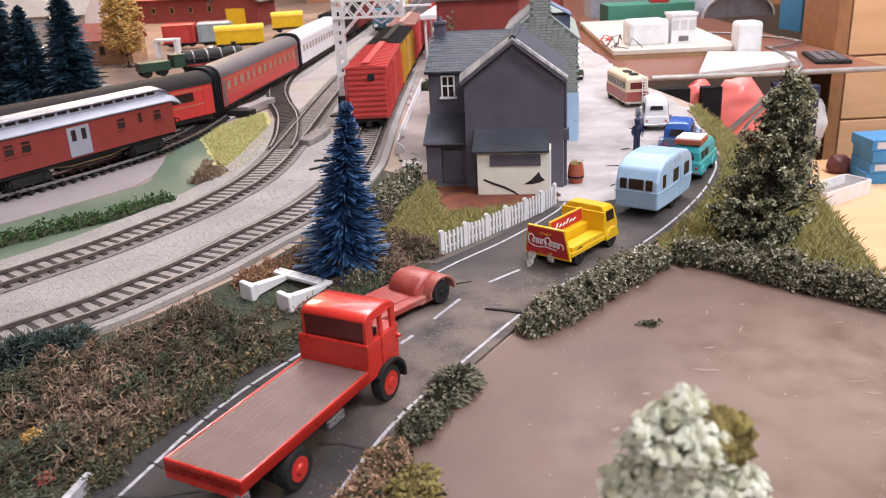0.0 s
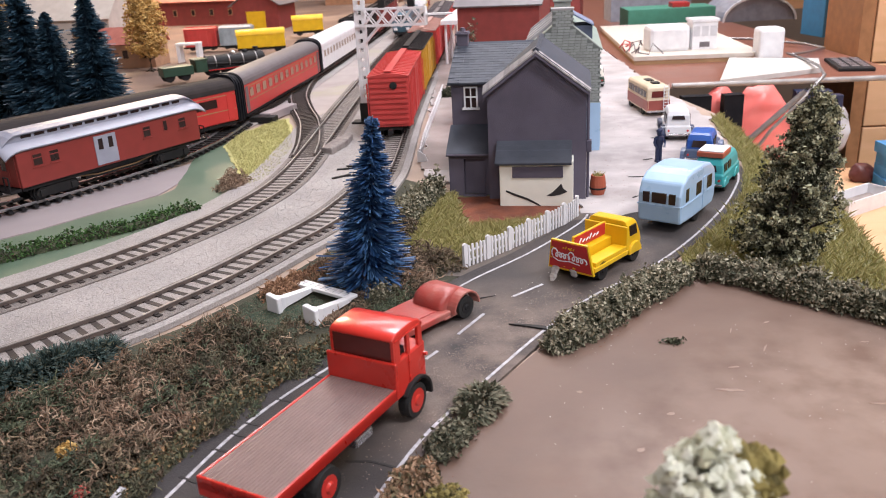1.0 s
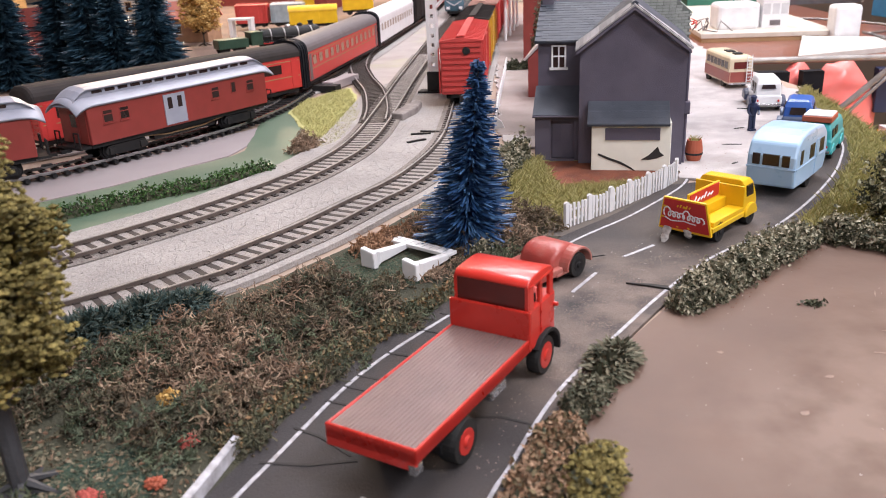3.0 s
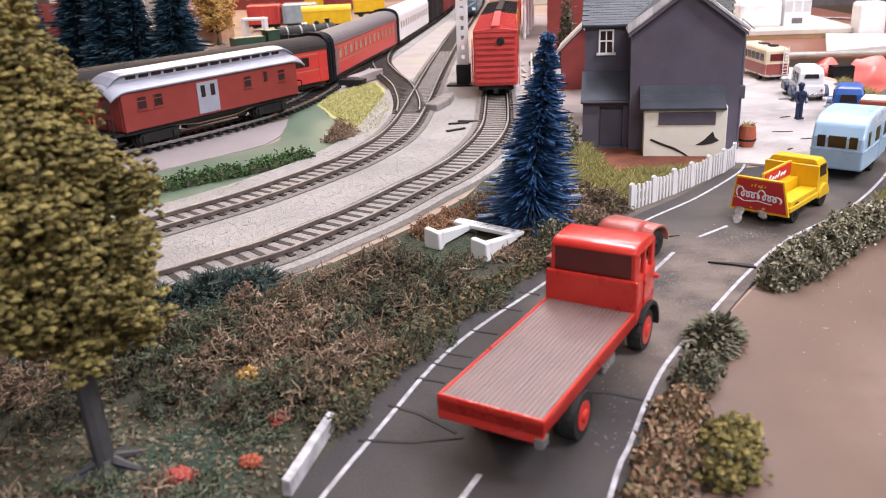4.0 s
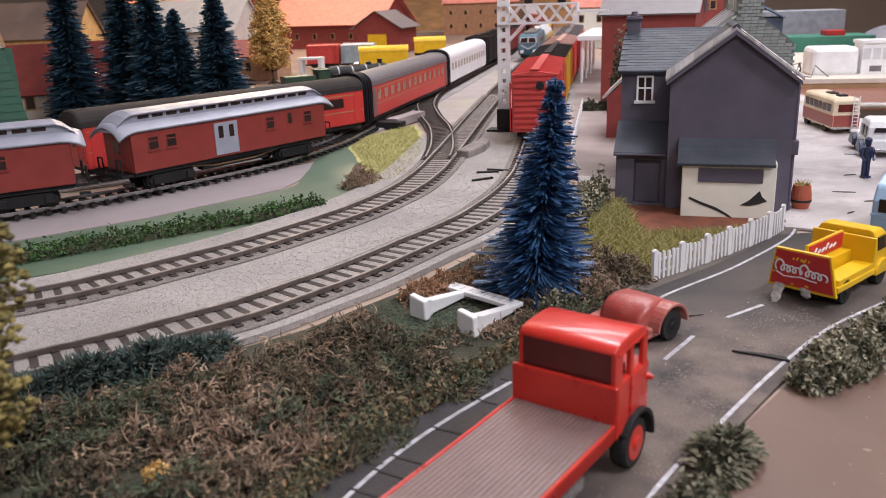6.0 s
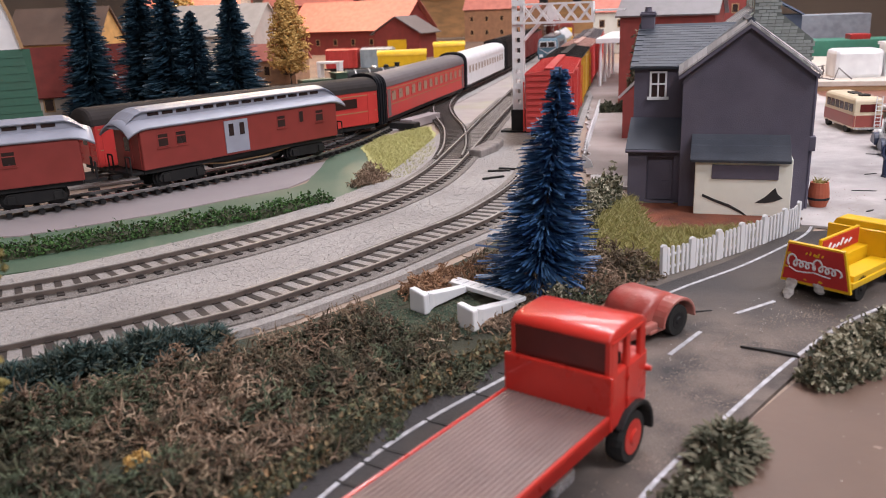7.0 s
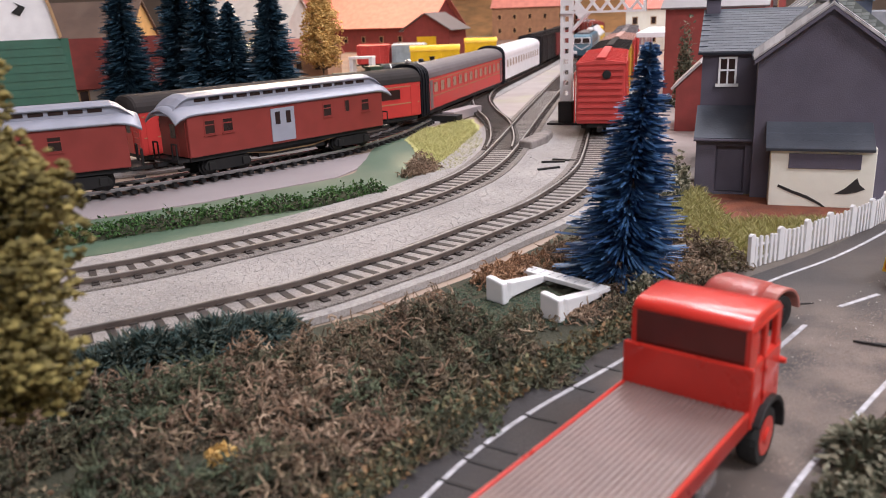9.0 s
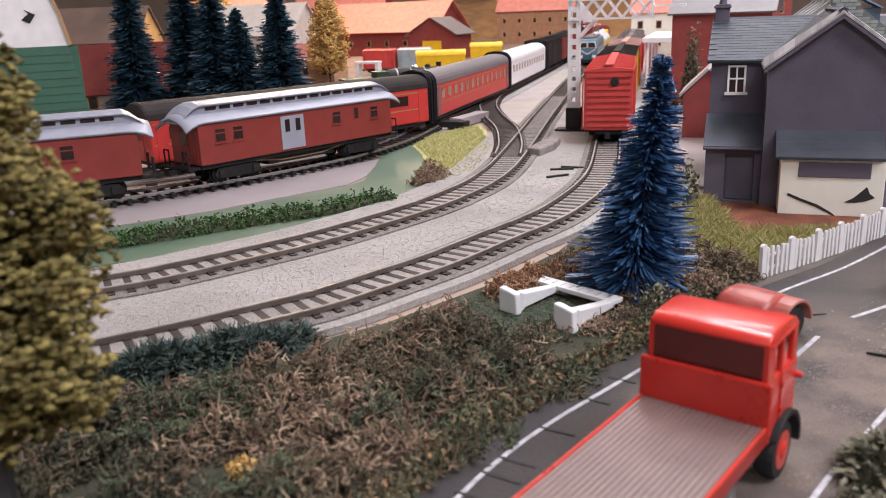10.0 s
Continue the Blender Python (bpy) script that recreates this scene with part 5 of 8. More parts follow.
def drinks_lorry(x, y, turn):
    t = thing("delivery_lorry", x, y, 0.02, turn, "yellow toy drinks delivery lorry with red sign boards", "lorry")
    part("deck", B(0, 3.3, -1.15, 1.15, 0.62, 0.86), YELLOW, t, bevel=0.03)
    part("crate_ledge", B(0.15, 3.2, -1.1, -0.45, 0.86, 1.1, 0.15, 3.2, 0.45, 1.1, 0.86, 1.1, 0.4, 3.3, -0.32, 0.32, 0.86, 1.5), YELLOW, t, bevel=0.03)
    part("bulkhead", B(3.2, 3.35, -1.1, 1.1, 0.86, 2.1), YELLOW, t, bevel=0.03)
    # tailboard, leaning slightly back
    tb = part("tailboard", X([(-1.16, 0.48), (1.16, 0.48), (0.92, 2.1), (-0.92, 2.1)], "x", -0.1, 0.04), YELLOW, t)
    tb.rotation_euler = (0, radians(-6), 0)
    sg = part("sign", X([(-1.08, 0.6), (1.08, 0.6), (0.87, 2.03), (-0.87, 2.03)], "x", -0.13, -0.1), SIGNRED, tb, "red sign panel with white scroll shapes")
    centre = part("centre_sign", B(0.12, 3.2, 0.0, 0.1, 1.5, 2.22), YELLOW, t)
    for s in (-1, 1):
        part("sign", B(0.18, 3.1, *sorted((0.05 + s * 0.05, 0.05 + s * 0.075)), 1.56, 2.17), SIGNRED, centre, "red side sign board")
        bm = bmesh.new()
        for k in range(6):
            rod(bm, (0.55 + 0.33 * k, 0.05 + s * 0.08, 1.75), (0.77 + 0.33 * k, 0.05 + s * 0.08, 2.0 if k % 3 == 0 else 1.88), 0.04, 5)
        part("scroll", bm, WHITE, centre)
    bm = bmesh.new()

    def flourish(y0, y1, z0, z1, rise, loops, first, r):
        """A looping hand-drawn ribbon between two places on the board, its first loop taller."""
        line = []
        for k in range(28 * loops + 1):
            u = k / (28 * loops)
            a = TAU * loops * u
            tall = rise * (first if u < 1 / loops else 1.0)
            line.append((-0.145, y0 + (y1 - y0) * u + 0.1 * math.sin(a), z0 + (z1 - z0) * u + tall * 0.5 * (1 - math.cos(a))))
        sweep(bm, line, r, 5)

    flourish(0.84, 0.04, 1.2, 1.16, 0.26, 4, 1.7, 0.035)
    flourish(0.0, -0.82, 1.16, 1.1, 0.26, 4, 1.7, 0.035)
    sweep(bm, [(-0.145, 0.86, 1.12), (-0.145, 0.6, 0.98), (-0.145, 0.3, 1.0), (-0.145, 0.02, 1.06), (-0.145, -0.3, 1.0), (-0.145, -0.52, 0.98)], 0.03, 5)
    part("scroll", bm, WHITE, tb)
    bm = bmesh.new()
    for k in range(5):
        rod(bm, (-0.14, 0.3 - 0.13 * k, 1.72), (-0.14, 0.26 - 0.13 * k, 1.8 + 0.04 * (k % 2)), 0.03, 5)
    part("bar", bm, YELLOW, tb)
    for cy, cz, cs in ((0.82, 1.62, 0.14), (-0.05, 1.72, 0.1), (-0.2, 0.72, 0.09), (0.95, 1.1, 0.08), (0.3, 0.7, 0.06)):
        part("paint_chip", X([(cy - cs, cz), (cy - cs * 0.2, cz - cs * 0.6), (cy + cs, cz - cs * 0.1), (cy + cs * 0.3, cz + cs * 0.7)], "x", -0.136, -0.13), YELLOW, tb)
    cw = 1.05
    cab = part("cab", skin(bmesh.new(), [[(3.4, -cw * k, z), (f, -cw * k, z), (f, cw * k, z), (3.4, cw * k, z)] for z, k, f in ((0.55, 1.0, 4.75), (1.1, 1.0, 4.85), (1.5, 1.0, 4.7), (2.1, 0.95, 4.45), (2.3, 0.86, 4.3), (2.36, 0.7, 4.1))]), YELLOW, t, bevel=0.07)
    for s in (-1, 1):
        part("side_window", X([(3.62, 1.5), (4.4, 1.5), (4.25, 2.05), (3.62, 2.05)], "y", *sorted((s * 1.0, s * 1.06))), DARKGLASS, cab)
        wheel(t, 0.85, s * 0.92, 0.5, 0.36, BLACK)
        wheel(t, 4.1, s * 0.92, 0.5, 0.36, BLACK)
        part("mudguard", X([(4.1 + 0.66 * math.cos(math.pi * k / 8), 0.5 + 0.62 * math.sin(math.pi * k / 8)) for k in range(9)], "y", *sorted((s * 0.72, s * 1.16))), YELLOW, t, bevel=0.04)
    part("rear_window", B(3.36, 3.4, -0.7, 0.7, 1.55, 2.0), DARKGLASS, cab)
    part("windscreen", X([(-0.85, 1.5), (0.85, 1.5), (0.75, 2.05), (-0.75, 2.05)], "x", 4.5, 4.62), DARKGLASS, cab)
    for k, yy in enumerate((0.75, -0.1)):
        part("glue_strand", skin(bmesh.new(), [[(-0.12 + 0.1 * math.cos(a) * w - (0.16 if k == 0 else 0.02) * q, yy + 0.17 * math.sin(a) * w - 0.03 * q, 0.62 - 0.155 * q * (1 - 0.4 * k)) for a in [TAU * m / 8 for m in range(8)]] for q, w in enumerate((1.0, 1.2, 0.9, 1.1, 0.5))]), mat("cloudy_glue", (0.5, 0.48, 0.47), (0.3, 0.28, 0.27), rough=0.35, bump=0.8, scale=500), t, "cloudy dried glue strand")
    part("chassis", B(0.2, 4.6, -0.6, 0.6, 0.35, 0.62, 0.0, 0.1, -0.5, 0.5, 0.42, 0.6), BLACK, t)
    return t


drinks = drinks_lorry(4.22, 35.76, 49.5)
drinks.scale = (0.9, 1.07, 0.92)


def caravan(x, y, turn):
    t = thing("touring_caravan", x, y, 0.02, turn, "pale blue toy touring caravan with dark windows", "caravan")
    W = 1.2
    prof = [(0.05, 0.45), (-0.05, 1.3), (0.0, 2.0), (0.3, 2.62), (0.9, 2.95), (1.8, 3.08), (3.2, 3.08), (4.3, 2.9), (4.95, 2.45), (5.15, 1.7), (5.1, 0.9), (4.8, 0.45), (2.9, 0.4), (1.4, 0.4)]
    part("body", X(prof, "y", -W, W), SKYBLUE, t, bevel=0.12)
    part("roof_strip", B(1.4, 3.6, -W - 0.015, W + 0.015, 2.86, 2.9), SKYBLUE, t)
    for yy, w in ((-0.72, 0.36), (0.0, 0.8), (0.72, 0.36)):
        part("rear_window", X([(yy - w / 2, 1.55), (yy + w / 2, 1.55), (yy + w / 2, 2.1), (yy - w / 2, 2.1)], "x", -0.07, 0.2), DARKGLASS, t, "dark rear window pane")
    part("rear_moulding", B(-0.08, 0.1, -W, W, 1.38, 1.46), SKYBLUE, t)
    for s in (-1, 1):
        for xx, w in ((0.85, 0.4), (2.5, 0.75), (4.1, 0.75)):
            part("side_window", B(xx - w / 2, xx + w / 2, *sorted((s * W, s * (W + 0.02))), 1.55, 2.25), DARKGLASS, t)
        part("side_moulding", B(0.1, 5.1, *sorted((s * W, s * (W + 0.03))), 1.36, 1.43), SKYBLUE, t)
        wheel(t, 2.5, s * 1.0, 0.42, 0.28, BLACK)
    part("door", B(3.15, 3.65, -W - 0.03, -W, 0.55, 2.35), SKYBLUE, t)
    part("drawbar", rod(rod(bmesh.new(), (5.0, 0.6, 0.5), (6.0, 0, 0.5), 0.07, 6), (5.0, -0.6, 0.5), (6.0, 0, 0.5), 0.07, 6), BLACK, t)
    return t


caravan(9.6, 42.05, 54.5)


def small_van(x, y, turn, label, body, length=4.2, roof=None, load=False, wing=None, height=2.0, slit=False):
    t = thing("toy_car", x, y, 0.02, turn, label, "car", "parked toy vehicles")
    W = 0.95
    roof = roof or body
    part("lower_body", skin(bmesh.new(), [[(a, -W * k, z), (b, -W * k, z), (b, W * k, z), (a, W * k, z)] for z, k, a, b in ((0.35, 0.94, 0.05, length - 0.05), (0.6, 1.0, 0, length), (1.05, 0.98, 0.02, length - 0.06), (1.2, 0.9, 0.08, length - 0.25))]), body if slit else wing or body, t, bevel=0.08)
    c1 = length * (0.95 if load else 0.68)
    part("cabin", skin(bmesh.new(), [[(a, -W * k, z), (b, -W * k, z), (b, W * k, z), (a, W * k, z)] for z, k, a, b in ((1.1, 0.93, 0.1, c1), (height * 0.8, 0.88, 0.18, c1 - 0.15), (height * 0.95, 0.78, 0.35, c1 - 0.4), (height, 0.6, 0.55, c1 - 0.6))]), roof, t, bevel=0.08)
    low = height * 0.68 if slit else 1.3
    part("rear_window", X([(-0.5, low), (0.5, low), (0.42, height * 0.8), (-0.42, height * 0.8)], "x", 0.08, 0.2), DARKGLASS, t)
    for s in (-1, 1):
        for xx in (0.75, 1.7):
            part("side_window", X([(xx - 0.3, 1.25), (xx + 0.35, 1.25), (xx + 0.3, height * 0.82), (xx - 0.3, height * 0.82)], "y", *sorted((s * 0.8, s * 0.9))), DARKGLASS, t)
        for xx in (0.8, length - 0.8):
            wheel(t, xx, s * 0.8, 0.38, 0.28, BLACK)
            big = 1.35 if slit or wing else 1.0
            part("mudguard", X([(xx + 0.6 * big * math.cos(math.pi * k / 10), 0.35 + 0.55 * big * math.sin(math.pi * k / 10)) for k in range(11)], "y", *sorted((s * 0.62, s * (1.0 if big == 1 else 1.25)))), wing or body, t, bevel=0.05)
        part("tail_lamp", RD((0.02, s * 0.7, 0.8), (-0.05, s * 0.7, 0.8), 0.08, 8), SIGNRED, t)
    part("bumper", B(-0.15, -0.02, -0.9, 0.9, 0.45, 0.6), CHROME, t, bevel=0.03)
    part("bumper", B(length, length + 0.12, -0.9, 0.9, 0.45, 0.6), CHROME, t, bevel=0.03)
    if load:
        part("roof_load", B(0.3, 2.2, -0.8, 0.8, height, height + 0.32), TERRA, t, "red roof load with white sheet on top", bevel=0.05)
        part("roof_sheet", B(0.4, 2.1, -0.75, 0.75, height + 0.32, height + 0.4), WHITE, t, bevel=0.03)
    return t


small_van(14.0, 48.6, 60, "turquoise toy estate car with a red roof load", TEAL, 4.3, None, True, height=2.1)
small_van(15.1, 54.6, 68, "royal blue toy saloon car", BLUE, 4.4, None, False, mat("slate_blue_enamel", (0.1, 0.14, 0.24), rough=0.35, bump=0.04), height=2.2)
small_van(15.6, 62.2, 82, "white vintage toy car with dark mudguards", WHITE, 4.3, None, False, NAVY, height=2.4, slit=True)


def bus(x, y, turn):
    t = thing("single_deck_bus", x, y, 0.02, turn, "cream and red toy single-deck bus with rear ladder", "bus")
    L, W = 7.6, 1.25
    BUSCREAM = mat("yellowed_cream_bus", (0.68, 0.57, 0.42), (0.58, 0.48, 0.35), rough=0.4, bump=0.05)
    MAROON = mat("dull_maroon_band", (0.32, 0.075, 0.06), (0.26, 0.06, 0.05), rough=0.4, bump=0.05)
    part("lower_body", B(0, L, -W, W, 0.5, 1.9), BUSCREAM, t, bevel=0.1)
    part("skirt_band", B(0.0, L - 0.1, -W - 0.02, W + 0.02, 0.7, 1.75), MAROON, t)
    part("waist", B(0.02, L - 0.02, -W - 0.02, W + 0.02, 1.85, 1.98), BUSCREAM, t)
    part("upper_body", B(0.05, L - 0.05, -W + 0.02, W - 0.02, 1.95, 2.9), BUSCREAM, t, bevel=0.08)
    part("roof", skin(bmesh.new(), [[(a, -W * k, z), (L - a, -W * k, z), (L - a, W * k, z), (a, W * k, z)] for z, k, a in ((2.88, 1.0, 0.02), (3.1, 0.97, 0.1), (3.3, 0.85, 0.3), (3.38, 0.6, 0.6))]), BUSCREAM, t, bevel=0.06)
    part("roof_vent", B(0.9, 1.9, -0.4, 0.4, 3.36, 3.55, 3.0, 4.4, -0.4, 0.4, 3.36, 3.5), BLACK, t, bevel=0.04)
    for s in (-1, 1):
        for k in range(6):
            part("side_window", B(0.5 + 1.12 * k, 1.4 + 1.12 * k, *sorted((s * (W - 0.02), s * (W + 0.01))), 2.05, 2.75), DARKGLASS, t)
        for xx in (1.9, 6.6):
            wheel(t, xx, s * 1.05, 0.55, 0.36, BLACK)
    part("rear_window", B(0.02, 0.06, -0.75, 0.75, 2.05, 2.75), mat("dark_red_pane", (0.14, 0.02, 0.02), rough=0.25, bump=0), t)
    part("rear_panel", B(-0.03, 0.01, -1.1, 1.1, 0.7, 1.75), MAROON, t)
    bm = bmesh.new()
    for s in (-1, 1):
        rod(bm, (-0.25, -0.75 + s * 0.25, 0.7), (-0.25, -0.75 + s * 0.25, 3.5), 0.05, 6)
    for k in range(8):
        rod(bm, (-0.25, -1.0, 0.9 + 0.33 * k), (-0.25, -0.5, 0.9 + 0.33 * k), 0.04, 6)
    part("rear_ladder", bm, WHITE, t)
    part("bumper", B(-0.12, 0, -1.2, 1.2, 0.5, 0.65), CHROME, t)
    return t


small_van(13.2, 87.5, 86, "small dark green toy van parked by the stone house", GREENLOCO, 4.2, CREAM, False, height=2.3)
bus_ob = bus(16.2, 71.6, 95)
bus_ob.scale = (0.8, 0.8, 0.8)

# motorcyclist figurine: one plain mesh
bm = bmesh.new()
for q in (-1, 1):
    rod(bm, (q * 0.13, 0, 0.05), (q * 0.11, 0, 1.05), 0.12, 8, 0.14)
    box(bm, q * 0.13 - 0.1, q * 0.13 + 0.1, -0.24, 0.12, 0, 0.12)
    rod(bm, (q * 0.3, 0, 1.72), (q * 0.42, -0.08, 1.3), 0.09, 8)
    rod(bm, (q * 0.42, -0.08, 1.3), (q * 0.28, -0.24, 1.05), 0.08, 8)
lathe(bm, [(0.22, 1.0), (0.27, 1.2), (0.32, 1.6), (0.26, 1.78), (0.1, 1.86)], 12)
lathe(bm, [(0.1, 1.83), (0.17, 1.95), (0.17, 2.1), (0.21, 2.12), (0.2, 2.24), (0.09, 2.34)], 12)
fig = part("figurine", bm, NAVY)
fig.matrix_basis = at(12.8, 56.3, 0.05, 20)
tagged(fig, "small dark painted figurine standing in the yard", "figurine")


def red_trailer(x, y, turn):
    t = thing("low_trailer", x, y, 0.02, turn, "worn red low toy trailer with a humped wheel housing", "trailer")
    part("deck", X([(-3.4, 0.4), (0.6, 0.3), (0.6, 0.55), (-0.6, 0.62), (-3.0, 0.66), (-3.4, 0.6)], "y", -1.15, 1.1), REDWORN, t, bevel=0.06)
    arc = [(0.1 + 0.95 * math.cos(math.pi * k / 16), 0.4 + 0.92 * math.sin(math.pi * k / 16) ** 0.6) for k in range(17)]
    part("wheel_housing", X(arc, "y", -0.92, 0.78), REDWORN, t, bevel=0.2, smooth=True)
    part("deck_plate", X([(-2.9, 0.66), (-1.0, 0.63), (-1.0, 0.67), (-2.9, 0.7)], "y", -0.7, 0.75), REDWORN, t, bevel=0.02)
    part("side_step", B(-0.9, 0.2, -1.18, -0.8, 0.3, 0.42), REDWORN, t, bevel=0.04)
    arc2 = [(0.36 + 0.86 * math.cos(math.pi * k / 14), 0.46 + 0.78 * math.sin(math.pi * k / 14)) for k in range(15)]
    arc3 = [(0.36 + 0.76 * math.cos(math.pi * k / 14), 0.46 + 0.68 * math.sin(math.pi * k / 14)) for k in range(14, -1, -1)]
    part("mudguard", X(arc2 + arc3, "y", -1.36, -0.8), REDWORN, t, bevel=0.03)
    for s in (-1, 1):
        wheel(t, 0.36, s * (1.12 if s < 0 else 0.5), 0.5, 0.34, BLACK)
    part("drawbar", rod(bmesh.new(), (0.7, -0.4, 0.35), (2.7, -1.0, 0.12), 0.07, 6, 0.02), BLACK, t)
    return t


red_trailer(-1.95, 32.5, 50)

# white trestle frame lying on the bank
ramp = thing("plastic_trestle_frame", -8.3, 32.6, 0.03, -36, "white plastic trestle frame lying on the bank", "frame")
for xx in (-1.17, 1.17):
    part("end_plate", X([(xx - 0.4, 0.0), (xx + 0.4, 0.0), (xx + 0.36, 0.72), (xx - 0.1, 0.8), (xx - 0.4, 0.84)], "y", -0.14, 0.14), WHITE, ramp, bevel=0.06)
    part("arm", skin(bmesh.new(), [[(xx + a - w, yy, z0), (xx + a + w, yy, z0), (xx + a + w, yy, z1), (xx + a - w, yy, z1)] for yy, a, w, z0, z1 in ((0.1, 0.08, 0.3, 0.06, 0.74), (0.45, 0.05, 0.2, 0.1, 0.6), (2.3, 0.0, 0.16, 0.18, 0.38))]), WHITE, ramp, bevel=0.03)
beam_ob = part("top_beam", B(-2.0, 1.35, 2.1, 2.7, 0.26, 0.42), WHITE, ramp, bevel=0.03)
for k in range(8):
    part("printed_bar", B(-1.7 + 0.38 * k, -1.67 + 0.38 * k, 2.22, 2.58, 0.42, 0.425), ROOFGREY, beam_ob)


# ---- trees and planting ----
def brush_tree(name, x, y, height, radius, material, label, count, group, spread=1.0, seed=1, droop=0.3, power=0.95, wide=1.0, tier=0.0, lean=0.0):
    """A bottle-brush fir: a wire stem with thousands of drooping bristles in uneven tiers."""
    rg = random.Random(seed)
    t = thing(name, x, y, 0.0, 0, label, "tree", group)
    part("trunk", RD((0, 0, 0), (lean, 0, height), 0.22, 8, 0.05), GREYTRUNK, t)
    part("foot", lathe(bmesh.new(), [(0.7, 0.0), (0.6, 0.12), (0.25, 0.3)], 12), GREYTRUNK, t)
    verts, faces = [], []
    tufts = count // 9
    for i in range(tufts):
        u = (i + rg.random()) / tufts
        z = height * (0.05 + 0.95 * u ** 1.25)
        if tier:
            z = min(height * 0.99, max(0.3, (math.floor(z / tier) + 0.5) * tier + rg.gauss(0, 0.16) * tier))
        a = i * 2.39996 + rg.gauss(0, 0.3)
        env = radius * (1 - z / height) ** power * (0.85 + 0.2 * math.sin(z * 6.5 + 0.7 * a)) + 0.24
        reach = env * rg.uniform(0.7, 1.12)
        rise = rg.gauss(-droop, 0.12)
        for k in range(9):
            aa = a + rg.gauss(0, 0.1 * spread)
            ln = reach * rg.uniform(0.72, 1.05)
            dz = (rise + rg.gauss(0, 0.07)) * ln
            w = rg.uniform(0.03, 0.065) * wide
            c, s = math.cos(aa), math.sin(aa)
            z0 = z + rg.gauss(0, 0.07)
            m = len(verts)
            twist = rg.uniform(-1.2, 1.2)
            h, u = w * math.cos(twist), w * math.sin(twist)
            for k, drop, thin in ((0.08, 0.0, 0.5), (0.55, 0.75, 1.0), (1.0, 1.0, 0.7)):
                px, py, pz = c * ln * k, s * ln * k, z0 + dz * drop
                verts += [(px - s * h * thin, py + c * h * thin, pz + u * thin), (px + s * h * thin, py - c * h * thin, pz - u * thin)]
            faces += [(m, m + 1, m + 3, m + 2), (m + 2, m + 3, m + 5, m + 4)]
    cloud("crown", [(x0 + lean * z0 / height, y0, z0) for x0, y0, z0 in verts], faces, material, t)
    return t


def leafy_tree(name, x, y, height, base, radius, material, label, count, size, trunk_mat=BARK, seed=2, group="", shape=0.7, kind_fn=leaves, lean=(0, 0), dark=None, clump=None, limb_count=90, tufts=0):
    rg = random.Random(seed)
    t = thing(name, x, y, 0.0, 0, label, "tree", group)
    bm = sweep(bmesh.new(), [(lean[0] * k / 5 + rg.gauss(0, 0.04), lean[1] * k / 5 + rg.gauss(0, 0.04), height * 0.95 * k / 5) for k in range(6)], 0.14 if height < 9.5 else 0.25, 8)
    for k in range(5):
        a = TAU * k / 5 + rg.gauss(0, 0.3)
        rod(bm, (0, 0, 0.35), (0.9 * math.cos(a), 0.9 * math.sin(a), 0.03), 0.16, 6, 0.05)
    part("trunk", bm, trunk_mat, t)
    tips = []
    n = limb_count
    for i in range(n):
        u = (i + 0.5) / n
        z = base + (height - base) * u
        prof = radius * (math.sin(math.pi * min(1, u * shape + 0.16)) ** 0.7) * (1.12 - 0.75 * u ** 2.2) if shape < 1 else radius * (0.2 + 0.8 * (1 - u) ** 0.8) * min(1, 0.7 + 2 * u)
        a = i * 2.39996 + rg.gauss(0, 0.4)
        r = prof * rg.uniform(0.62, 1.0)
        cx, cy = lean[0] * z / height, lean[1] * z / height
        tip = (cx + r * math.cos(a), cy + r * math.sin(a), z + rg.gauss(0.1, 0.2))
        if i % 2 == 0:
            part("limb", RD((cx, cy, max(0.3, z - 0.4 * r)), tip, 0.08, 5, 0.025), trunk_mat, t)
        tips.append(tip)
        tips.append((cx + r * 0.7 * math.cos(a + 0.3), cy + r * 0.7 * math.sin(a + 0.3), z + rg.gauss(0, 0.15)))
        tips.append((cx + r * 0.4 * math.cos(a), cy + r * 0.4 * math.sin(a), z))
    s = (clump or 0.34) * radius * 0.42
    pts, inner = [], []
    for k in range(count):
        tx, ty, tz = tips[k % len(tips)]
        while True:
            d = Vector((rg.uniform(-1, 1), rg.uniform(-1, 1), rg.uniform(-1, 1)))
            if d.length < 1:
                break
        q = (tx + d.x * s * 1.5, ty + d.y * s * 1.5, max(base * 0.8, tz + d.z * s * 1.5))
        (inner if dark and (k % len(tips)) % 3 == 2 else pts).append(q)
    # Inner leaves coloured dark, painting shade into the crown's gaps.
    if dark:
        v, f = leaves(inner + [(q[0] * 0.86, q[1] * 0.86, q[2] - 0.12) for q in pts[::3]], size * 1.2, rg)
        cloud("inner_shade_foliage", v, f, dark, t)
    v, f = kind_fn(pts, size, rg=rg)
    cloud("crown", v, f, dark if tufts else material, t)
    if tufts:
        pale = []
        for _ in range(tufts):
            q = rg.choice(pts)
            pale += [(q[0] * 1.03 + rg.gauss(0, 0.085), q[1] * 1.03 + rg.gauss(0, 0.085), q[2] + rg.gauss(0, 0.085)) for _ in range(14)]
        v, f = kind_fn(pale, size * 1.1, rg=rg)
        cloud("leaf_tuft", v, f, material, t, "pale sage leaf tufts at the twig ends")
    return t


